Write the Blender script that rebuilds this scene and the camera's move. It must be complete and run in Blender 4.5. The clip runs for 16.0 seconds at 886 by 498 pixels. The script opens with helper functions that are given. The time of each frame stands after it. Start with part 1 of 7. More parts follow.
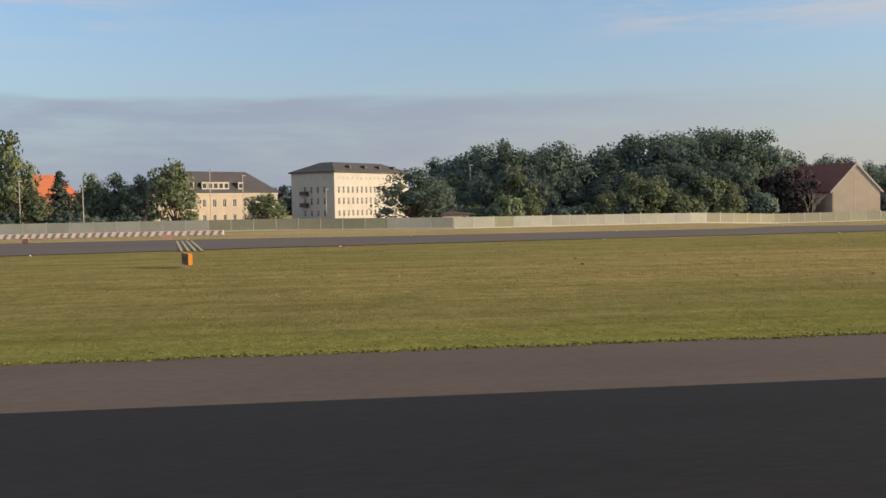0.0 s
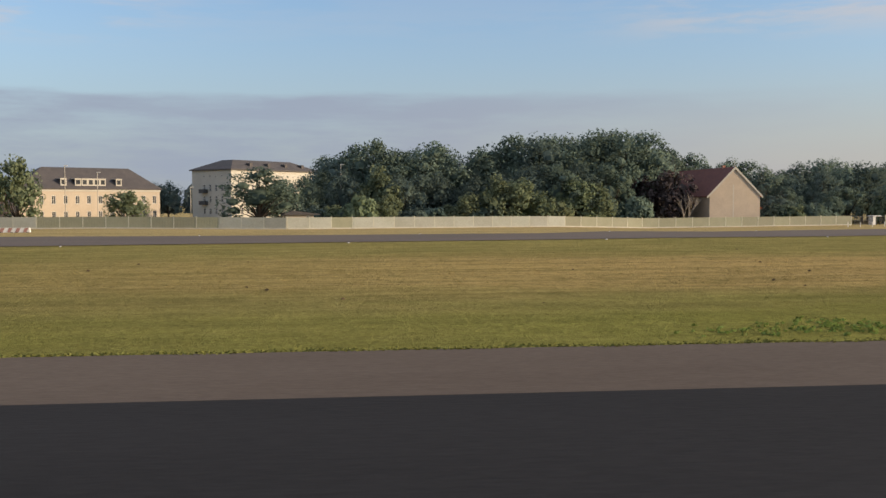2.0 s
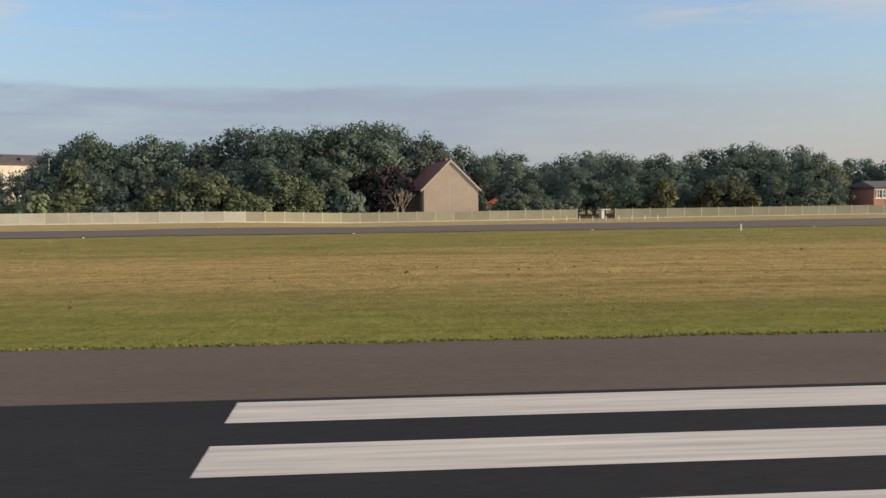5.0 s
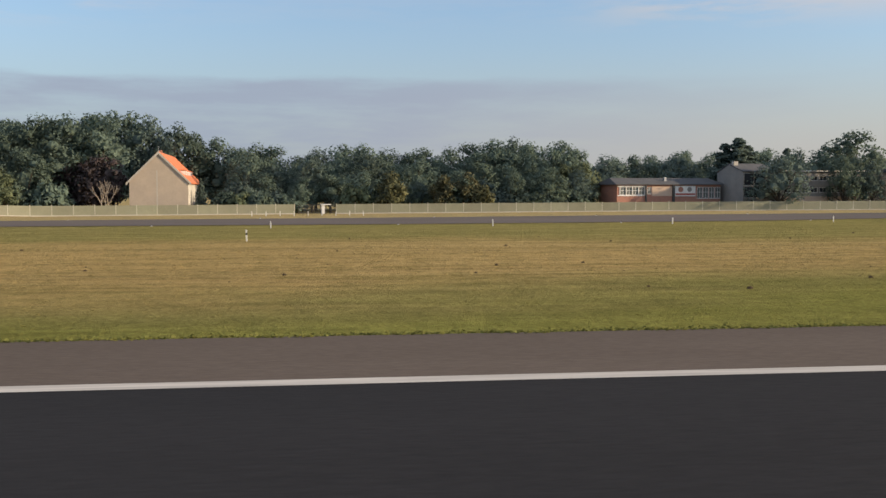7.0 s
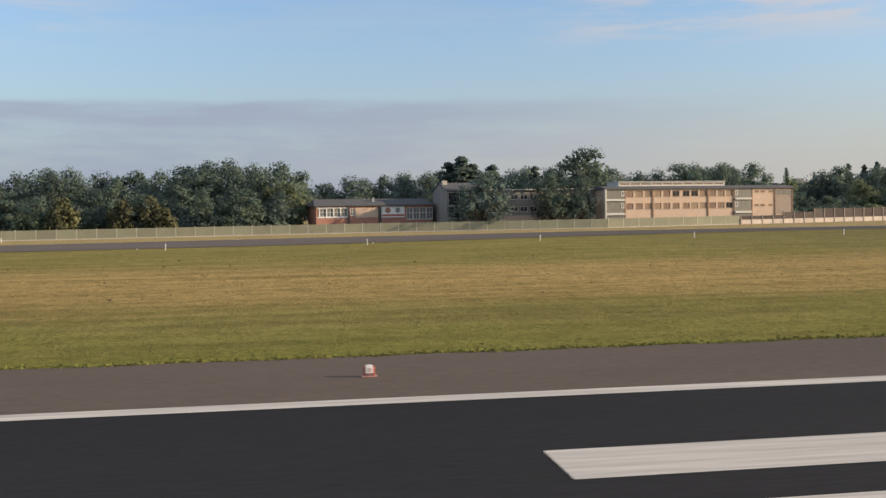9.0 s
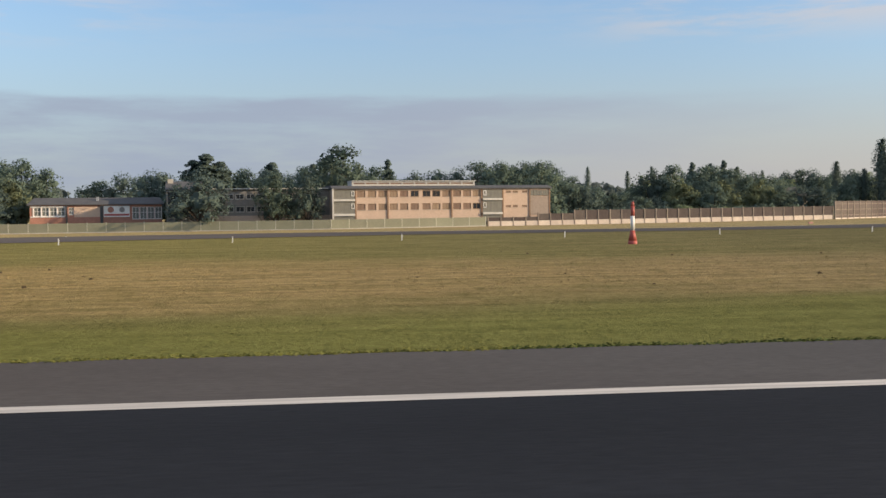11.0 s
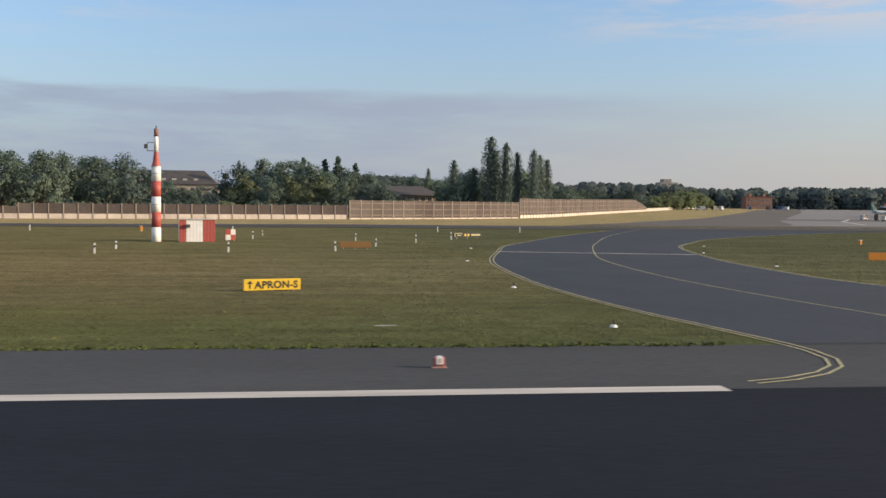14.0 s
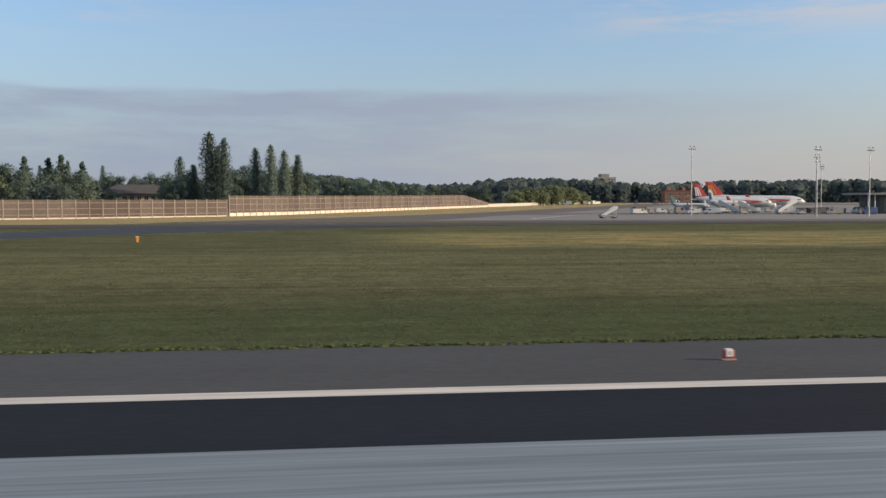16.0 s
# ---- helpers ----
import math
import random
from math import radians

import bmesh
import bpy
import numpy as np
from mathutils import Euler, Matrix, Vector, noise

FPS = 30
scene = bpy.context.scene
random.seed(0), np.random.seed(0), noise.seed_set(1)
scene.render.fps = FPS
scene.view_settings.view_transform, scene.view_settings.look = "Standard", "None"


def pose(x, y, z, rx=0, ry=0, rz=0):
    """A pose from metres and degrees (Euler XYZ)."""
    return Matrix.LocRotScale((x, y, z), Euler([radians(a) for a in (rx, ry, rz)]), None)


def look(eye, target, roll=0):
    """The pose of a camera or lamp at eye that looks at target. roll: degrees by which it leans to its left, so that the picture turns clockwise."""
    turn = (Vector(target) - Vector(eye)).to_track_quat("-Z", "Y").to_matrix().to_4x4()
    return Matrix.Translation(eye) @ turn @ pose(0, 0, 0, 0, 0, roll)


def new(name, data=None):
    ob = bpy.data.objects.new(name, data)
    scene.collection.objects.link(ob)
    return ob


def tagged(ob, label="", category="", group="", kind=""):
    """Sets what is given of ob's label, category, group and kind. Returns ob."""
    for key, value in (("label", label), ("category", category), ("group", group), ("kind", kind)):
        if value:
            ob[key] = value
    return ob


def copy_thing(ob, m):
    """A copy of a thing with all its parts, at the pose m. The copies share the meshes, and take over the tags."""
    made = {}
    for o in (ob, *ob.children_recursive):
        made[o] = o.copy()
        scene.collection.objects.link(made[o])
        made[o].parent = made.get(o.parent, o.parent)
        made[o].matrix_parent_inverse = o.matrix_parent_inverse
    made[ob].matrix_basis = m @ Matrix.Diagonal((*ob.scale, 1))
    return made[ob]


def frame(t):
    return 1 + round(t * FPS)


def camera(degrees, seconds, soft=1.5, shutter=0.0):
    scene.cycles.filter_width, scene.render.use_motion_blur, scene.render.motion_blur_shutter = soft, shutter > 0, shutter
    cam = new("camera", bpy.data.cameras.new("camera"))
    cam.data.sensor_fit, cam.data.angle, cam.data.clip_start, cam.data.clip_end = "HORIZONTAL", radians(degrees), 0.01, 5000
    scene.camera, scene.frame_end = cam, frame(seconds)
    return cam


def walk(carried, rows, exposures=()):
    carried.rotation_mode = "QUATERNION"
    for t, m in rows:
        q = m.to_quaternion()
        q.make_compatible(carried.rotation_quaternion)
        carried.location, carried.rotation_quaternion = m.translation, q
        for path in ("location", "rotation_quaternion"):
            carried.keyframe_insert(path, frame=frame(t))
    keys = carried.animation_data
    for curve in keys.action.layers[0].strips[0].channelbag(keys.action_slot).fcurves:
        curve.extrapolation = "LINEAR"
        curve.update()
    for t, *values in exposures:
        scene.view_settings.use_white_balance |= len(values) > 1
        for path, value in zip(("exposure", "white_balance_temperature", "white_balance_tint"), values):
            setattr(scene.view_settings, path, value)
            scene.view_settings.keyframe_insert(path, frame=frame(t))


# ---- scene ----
# The camera rolls along the runway, looking over its edge; x runs along the runway, y away from it.
cam = camera(49.3, 16.0, soft=1.5, shutter=0.05)
EYE = 3.14
ROWS = [
    (0.0, 7.06, -6.35, -2.65, -1.08), (0.5, 13.61, -5.67, -2.71, -0.56), (1.0, 20.52, -5.01, -2.68, -1.25),
    (1.5, 27.83, -4.07, -2.69, -0.61), (2.0, 35.56, -5.27, -2.71, -0.32), (2.5, 43.76, -5.26, -2.77, -1.03),
    (3.0, 52.46, -4.43, -2.69, -1.46), (5.3, 97.35, -4.76, -3.19, -0.53), (5.5, 101.67, -5.15, -3.13, -0.98),
    (6.0, 113.00, -6.28, -3.36, -0.44), (6.5, 124.50, -6.57, -3.43, -0.32), (7.0, 136.72, -6.89, -3.58, -0.03),
    (7.5, 149.58, -7.35, -3.43, -0.92), (8.0, 162.48, -8.87, -2.20, -0.69), (8.5, 176.10, -8.86, -2.24, -1.56),
    (9.0, 189.96, -8.92, -2.40, -0.83), (9.2, 195.71, -8.82, -2.46, -0.60), (11.3, 260.62, -6.45, -2.58, -0.57),
    (11.5, 267.03, -7.13, -2.65, -0.78), (12.0, 283.78, -6.84, -2.74, -0.31), (12.5, 300.92, -6.85, -2.85, -0.91),
    (13.0, 318.60, -6.40, -2.78, -0.54), (13.5, 336.01, -7.84, -2.75, -0.19), (14.0, 354.55, -7.66, -2.78, 0.73),
    (14.5, 372.63, -8.38, -2.68, 0.13), (15.0, 391.42, -7.29, -2.67, -0.24), (15.5, 410.29, -7.98, -2.79, -0.07),
    (16.0, 429.35, -6.89, -2.89, -0.06),
]
walk(cam, [(t, pose(x, 0, EYE, 90 + pitch, 0, yaw) @ pose(0, 0, 0, 0, 0, roll)) for t, x, yaw, pitch, roll in ROWS],
     [(0.0, 1.03, 6970, 10), (9.0, 1.13, 6940, 10), (12.5, 1.15, 6860, 10), (14.5, 1.13, 6800, 10), (16.0, 1.04, 6800, 10)])

# ---- light: low morning sun along the runway, hazy blue sky with a bank of cloud ----
SUN_UP, SUN_AZ = radians(15.5), radians(-14)
sun = new("sun", bpy.data.lights.new("sun", "SUN"))
sun.data.energy, sun.data.angle, sun.data.color = 2.75, radians(0.6), (1.0, 0.80, 0.58)
sun.matrix_basis = look((0, 0, 300), (-math.cos(SUN_AZ) * 300, -math.sin(SUN_AZ) * 300, 300 - 300 * math.tan(SUN_UP)))


def nodes_of(tree):
    tree.nodes.clear()

    def add(kind, **values):
        n = tree.nodes.new(kind)
        for key, v in values.items():
            if key in n.inputs:
                n.inputs[key].default_value = v
        return n
    return add, tree.links.new


def make_sky():
    world = bpy.data.worlds.new("sky")
    scene.world = world
    world.use_nodes = True
    add, link = nodes_of(world.node_tree)
    sky = add("ShaderNodeTexSky")
    sky.sky_type, sky.sun_disc = "NISHITA", False
    sky.sun_elevation, sky.sun_rotation = SUN_UP, radians(90) - SUN_AZ
    sky.air_density, sky.dust_density, sky.ozone_density = 1.0, 1.2, 1.5
    at = add("ShaderNodeTexCoord")
    split = add("ShaderNodeSeparateXYZ")
    link(at.outputs["Generated"], split.inputs[0])
    # stretched noise gives streaky layers
    stretch = add("ShaderNodeMapping")
    stretch.inputs["Scale"].default_value = (1.0, 1.0, 7.0)
    link(at.outputs["Generated"], stretch.inputs["Vector"])
    fine = add("ShaderNodeTexNoise", Scale=5.0, Detail=8.0, Roughness=0.62)
    broad = add("ShaderNodeTexNoise", Scale=2.6, Detail=6.0, Roughness=0.6)
    link(stretch.outputs[0], fine.inputs["Vector"])
    link(stretch.outputs[0], broad.inputs["Vector"])

    def math_node(op, a, b=None, c=None):
        n = tree_math(op)
        for i, v in enumerate((a, b, c)):
            if v is None:
                continue
            if isinstance(v, (int, float)):
                n.inputs[i].default_value = v
            else:
                link(v, n.inputs[i])
        return n.outputs[0]

    def tree_math(op):
        n = world.node_tree.nodes.new("ShaderNodeMath")
        n.operation = op
        return n

    def step(value, low, high):
        n = world.node_tree.nodes.new("ShaderNodeMapRange")
        n.interpolation_type = "SMOOTHSTEP"
        link(value, n.inputs["Value"])
        n.inputs["From Min"].default_value, n.inputs["From Max"].default_value = low, high
        return n.outputs["Result"]
    up = split.outputs["Z"]
    wob = math_node("MULTIPLY_ADD", broad.outputs["Fac"], 0.04, -0.02)
    height = math_node("ADD", up, wob)
    # the bank: from the haze up to about seven degrees, thinning out towards the sun
    bank_top = step(height, 0.113, 0.104)
    side = step(math_node("MULTIPLY_ADD", broad.outputs["Fac"], -0.5, math_node("ADD", split.outputs["X"], 0.25)), 0.62, 0.0)
    tex = step(fine.outputs["Fac"], 0.3, 0.62)
    bank = math_node("MULTIPLY", math_node("MULTIPLY", bank_top, side), math_node("MULTIPLY_ADD", tex, 0.62, 0.38))
    haze = step(up, 0.27, -0.02)
    ends = math_node("MAXIMUM", step(split.outputs["X"], -0.12, -0.3), step(split.outputs["X"], 0.22, 0.36))
    wisp = math_node("MULTIPLY", math_node("MULTIPLY", step(fine.outputs["Fac"], 0.42, 0.62), step(up, 0.145, 0.185)), math_node("MULTIPLY_ADD", ends, 0.85, 0.15))
    sky_gain = add("ShaderNodeVectorMath")
    sky_gain.operation = "MULTIPLY"
    link(sky.outputs[0], sky_gain.inputs[0])
    sky_gain.inputs[1].default_value = SKY_GAIN

    def blend(fac, a, b):
        n = add("ShaderNodeMix")
        n.data_type = "RGBA"
        link(fac, n.inputs["Factor"])
        link(a, n.inputs["A"])
        if isinstance(b, tuple):
            n.inputs["B"].default_value = (*b, 1)
        else:
            link(b, n.inputs["B"])
        return n.outputs["Result"]
    c = blend(math_node("MULTIPLY", haze, 0.75), sky_gain.outputs[0], HAZE)
    c = blend(math_node("MULTIPLY", wisp, 0.62), c, WISP)
    c = blend(math_node("MULTIPLY", bank, 0.85), c, BANK)
    # a warm, pale horizon towards the sun
    glow = math_node("MULTIPLY", step(split.outputs["X"], -0.15, 0.55), step(up, 0.15, 0.0))
    c = blend(math_node("MULTIPLY", glow, 0.6), c, (0.262, 0.243, 0.232))
    # added brightness overhead, out of view, to fill the shade
    top_fill = math_node("MULTIPLY", step(up, 0.27, 0.5), step(fine.outputs["Fac"], 0.3, 0.6))
    c = blend(math_node("MULTIPLY", top_fill, 0.85), c, TOP_FILL)
    back = add("ShaderNodeBackground", Strength=1.0)
    link(c, back.inputs["Color"])
    out = add("ShaderNodeOutputWorld")
    link(back.outputs[0], out.inputs["Surface"])


SKY_GAIN = (0.071, 0.084, 0.103)
TOP_FILL = (0.265, 0.29, 0.345)
HAZE, WISP, BANK = (0.182, 0.206, 0.246), (0.30, 0.28, 0.285), (0.154, 0.184, 0.248)
make_sky()

# ---- materials ----


def mat(name, a, b=None, rough=0.8, metal=0.0, size=1.0, fine=14.0, grain=0.25, bump=0.15, rnd=0.0, island=0.0, stretch=(1, 1, 1), spec=0.4, through_light=0.0, east=None):
    """A surface of two tones, mottled at two scales in world space, with fine relief."""
    m = bpy.data.materials.new(name)
    m.use_nodes = True
    add, link = nodes_of(m.node_tree)
    b = b or tuple(v * 0.75 for v in a)
    where = add("ShaderNodeNewGeometry")
    sc = add("ShaderNodeMapping")
    sc.inputs["Scale"].default_value = stretch
    link(where.outputs["Position"], sc.inputs["Vector"])
    n1 = add("ShaderNodeTexNoise", Scale=1.0 / size, Detail=5.0, Roughness=0.6)
    n2 = add("ShaderNodeTexNoise", Scale=fine, Detail=3.0, Roughness=0.65)
    link(sc.outputs[0], n1.inputs["Vector"])
    link(sc.outputs[0], n2.inputs["Vector"])
    ramp = add("ShaderNodeMapRange")
    link(n1.outputs["Fac"], ramp.inputs["Value"])
    ramp.inputs["From Min"].default_value, ramp.inputs["From Max"].default_value = 0.32, 0.68
    mix = add("ShaderNodeMix")
    mix.data_type = "RGBA"
    link(ramp.outputs["Result"], mix.inputs["Factor"])
    mix.inputs["A"].default_value, mix.inputs["B"].default_value = (*a, 1), (*b, 1)
    tone = mix.outputs["Result"]
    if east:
        # the tone drifts along the runway, multiplied by east towards +x
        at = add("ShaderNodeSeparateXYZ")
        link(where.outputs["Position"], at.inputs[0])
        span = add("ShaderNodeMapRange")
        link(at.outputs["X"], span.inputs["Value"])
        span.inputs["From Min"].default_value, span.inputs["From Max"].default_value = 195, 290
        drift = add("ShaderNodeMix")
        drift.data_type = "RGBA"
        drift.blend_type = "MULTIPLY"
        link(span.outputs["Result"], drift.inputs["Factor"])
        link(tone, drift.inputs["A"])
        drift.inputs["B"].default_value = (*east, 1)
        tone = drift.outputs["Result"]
    hsv = add("ShaderNodeHueSaturation")
    link(tone, hsv.inputs["Color"])
    val = add("ShaderNodeMapRange")
    link(n2.outputs["Fac"], val.inputs["Value"])
    val.inputs["From Min"].default_value, val.inputs["From Max"].default_value = 0.25, 0.75
    val.inputs["To Min"].default_value, val.inputs["To Max"].default_value = 1 - grain, 1 + grain
    last = val.outputs["Result"]
    for share, socket in ((rnd, "o"), (island, "i")):
        if share:
            src = add("ShaderNodeObjectInfo").outputs["Random"] if socket == "o" else where.outputs["Random Per Island"]
            r = add("ShaderNodeMapRange")
            link(src, r.inputs["Value"])
            r.inputs["To Min"].default_value, r.inputs["To Max"].default_value = 1 - share, 1 + share
            mul = add("ShaderNodeMath")
            mul.operation = "MULTIPLY"
            link(last, mul.inputs[0])
            link(r.outputs["Result"], mul.inputs[1])
            last = mul.outputs[0]
    link(last, hsv.inputs["Value"])
    if rnd or island:
        hue = add("ShaderNodeMapRange")
        link(add("ShaderNodeObjectInfo").outputs["Random"] if rnd else where.outputs["Random Per Island"], hue.inputs["Value"])
        k = max(rnd, island) * 0.06
        hue.inputs["To Min"].default_value, hue.inputs["To Max"].default_value = 0.5 - k, 0.5 + k
        link(hue.outputs["Result"], hsv.inputs["Hue"])
    p = add("ShaderNodeBsdfPrincipled", Roughness=rough, Metallic=metal)
    p.inputs["Specular IOR Level"].default_value = spec
    link(hsv.outputs["Color"], p.inputs["Base Color"])
    if bump:
        bp = add("ShaderNodeBump", Strength=bump, Distance=0.05)
        link(n2.outputs["Fac"], bp.inputs["Height"])
        link(bp.outputs["Normal"], p.inputs["Normal"])
    out = add("ShaderNodeOutputMaterial")
    surface = p.outputs[0]
    if through_light:
        tl = add("ShaderNodeBsdfTranslucent")
        link(hsv.outputs["Color"], tl.inputs["Color"])
        ms = add("ShaderNodeMixShader", Fac=through_light)
        link(surface, ms.inputs[1])
        link(tl.outputs[0], ms.inputs[2])
        surface = ms.outputs[0]
    link(surface, out.inputs["Surface"])
    return m


def turf():
    """Mown airfield grass: fresh along the paved edge, a parched belt in the middle, olive beyond, with mowing streaks along x."""
    m = bpy.data.materials.new("turf")
    m.use_nodes = True
    add, link = nodes_of(m.node_tree)
    geo = add("ShaderNodeNewGeometry")
    pos = add("ShaderNodeSeparateXYZ")
    link(geo.outputs["Position"], pos.inputs[0])

    def noise_of(scale, sx, sy, detail=5.0, rough=0.6):
        mp = add("ShaderNodeMapping")
        mp.inputs["Scale"].default_value = (sx, sy, 1)
        link(geo.outputs["Position"], mp.inputs["Vector"])
        n = add("ShaderNodeTexNoise", Scale=scale, Detail=detail, Roughness=rough)
        link(mp.outputs[0], n.inputs["Vector"])
        return n.outputs["Fac"]

    def calc(op, a, b=0.0, c=0.0):
        n = add("ShaderNodeMath")
        n.operation = op
        for i, v in enumerate((a, b, c)):
            if isinstance(v, (int, float)):
                n.inputs[i].default_value = v
            else:
                link(v, n.inputs[i])
        return n.outputs[0]

    def step(v, low, high, lo=0.0, hi=1.0):
        n = add("ShaderNodeMapRange")
        n.interpolation_type = "SMOOTHSTEP"
        link(v, n.inputs["Value"])
        for key, x in (("From Min", low), ("From Max", high), ("To Min", lo), ("To Max", hi)):
            n.inputs[key].default_value = x
        return n.outputs["Result"]

    def blend(f, a, b):
        n = add("ShaderNodeMix")
        n.data_type = "RGBA"
        link(f, n.inputs["Factor"])
        for key, v in (("A", a), ("B", b)):
            if isinstance(v, tuple):
                n.inputs[key].default_value = (*v, 1)
            else:
                link(v, n.inputs[key])
        return n.outputs["Result"]
    wide = noise_of(0.05, 0.35, 1.0)
    mown = noise_of(1.0, 0.012, 1.6, 3.0, 0.55)
    streak = noise_of(0.9, 0.06, 1.0)
    patch = noise_of(0.35, 0.5, 1.0)
    tuft = noise_of(4.0, 1.3, 1.0, 9.0, 0.75)
    clump = noise_of(0.9, 1.2, 1.0, 5.0, 0.68)
    y = calc("ADD", pos.outputs["Y"], calc("MULTIPLY_ADD", wide, 40.0, -20.0))
    y = calc("ADD", y, calc("MULTIPLY_ADD", patch, 8.0, -4.0))
    dry_in, dry_out = step(y, 30.0, 42.0), step(y, 74.0, 56.0)
    belt = calc("MULTIPLY", dry_in, dry_out)
    fade = step(pos.outputs["X"], 330.0, 250.0, 0.38, 1.0)
    belt = calc("MULTIPLY", belt, calc("MULTIPLY", fade, step(pos.outputs["X"], -10.0, 75.0, 0.12, 1.0)))
    spot = calc("ADD", pos.outputs["Y"], calc("MULTIPLY_ADD", patch, 20.0, -10.0))
    late = calc("MULTIPLY", step(spot, 70.0, 84.0), calc("MULTIPLY", step(spot, 122.0, 108.0), step(pos.outputs["X"], 428.0, 446.0)))
    late = calc("MULTIPLY", late, step(patch, 0.40, 0.58, 0.25, 0.85))
    belt = calc("MAXIMUM", belt, late)
    belt = calc("MULTIPLY", belt, step(streak, 0.25, 0.55, 0.55, 1.0))
    inland = calc("MULTIPLY_ADD", step(pos.outputs["X"], 345.0, 405.0), -20.0, pos.outputs["Y"])
    inland = calc("MULTIPLY_ADD", step(pos.outputs["X"], 180.0, 240.0), -26.0, inland)
    verge = calc("MULTIPLY", step(inland, 114.0, 123.0), step(streak, 0.3, 0.5, 0.6, 1.0))
    edge = step(y, 34.0, 22.0)
    c = blend(step(patch, 0.3, 0.7), OLIVE, OLIVE_DARK)
    c = blend(calc("MULTIPLY", edge, step(tuft, 0.2, 0.6, 0.5, 1.0)), c, FRESH)
    belt = calc("MULTIPLY", belt, step(clump, 0.28, 0.55, 0.5, 1.0))
    c = blend(calc("MULTIPLY", belt, 0.84), c, PARCHED)
    # thin bleached lines left by the mower
    lines = calc("MULTIPLY", step(mown, 0.57, 0.66), step(pos.outputs["Y"], 30.0, 42.0))
    c = blend(calc("MULTIPLY", lines, calc("MULTIPLY_ADD", belt, 0.40, 0.12)), c, STRAW)
    c = blend(calc("MULTIPLY", step(mown, 0.42, 0.33), 0.22), c, OLIVE_DARK)
    c = blend(calc("MULTIPLY", verge, 0.88), c, STRAW)
    hsv = add("ShaderNodeHueSaturation")
    link(c, hsv.inputs["Color"])
    shade = calc("MULTIPLY", step(tuft, 0.25, 0.75, 0.74, 1.26), step(streak, 0.25, 0.75, 0.86, 1.14))
    shade = calc("MULTIPLY", shade, step(clump, 0.3, 0.7, 0.88, 1.12))
    # cloud shade put into the colour: the turf dims and dulls towards +x
    east = calc("MULTIPLY", step(pos.outputs["X"], 205.0, 325.0), calc("MULTIPLY_ADD", calc("MAXIMUM", verge, late), -0.7, 1.0))
    lush = calc("MULTIPLY", step(pos.outputs["X"], 335.0, 385.0), calc("MULTIPLY_ADD", calc("MAXIMUM", verge, late), -1.0, 1.0))
    link(calc("MULTIPLY", shade, calc("MULTIPLY", calc("MULTIPLY_ADD", east, -0.33, 1.0), calc("MULTIPLY_ADD", lush, -0.30, 1.0))), hsv.inputs["Value"])
    link(calc("ADD", calc("MULTIPLY_ADD", calc("MULTIPLY", east, edge), 0.018, 0.5), calc("MULTIPLY", lush, 0.048)), hsv.inputs["Hue"])
    link(calc("MULTIPLY_ADD", lush, -0.16, calc("MULTIPLY_ADD", east, -0.20, 1.0)), hsv.inputs["Saturation"])
    p = add("ShaderNodeBsdfPrincipled", Roughness=0.95)
    p.inputs["Specular IOR Level"].default_value = 0.0
    link(hsv.outputs[0], p.inputs["Base Color"])
    bp = add("ShaderNodeBump", Strength=0.8, Distance=0.35)
    link(calc("ADD", tuft, calc("MULTIPLY", clump, 1.2)), bp.inputs["Height"])
    link(bp.outputs[0], p.inputs["Normal"])
    out = add("ShaderNodeOutputMaterial")
    link(p.outputs[0], out.inputs[0])
    return m


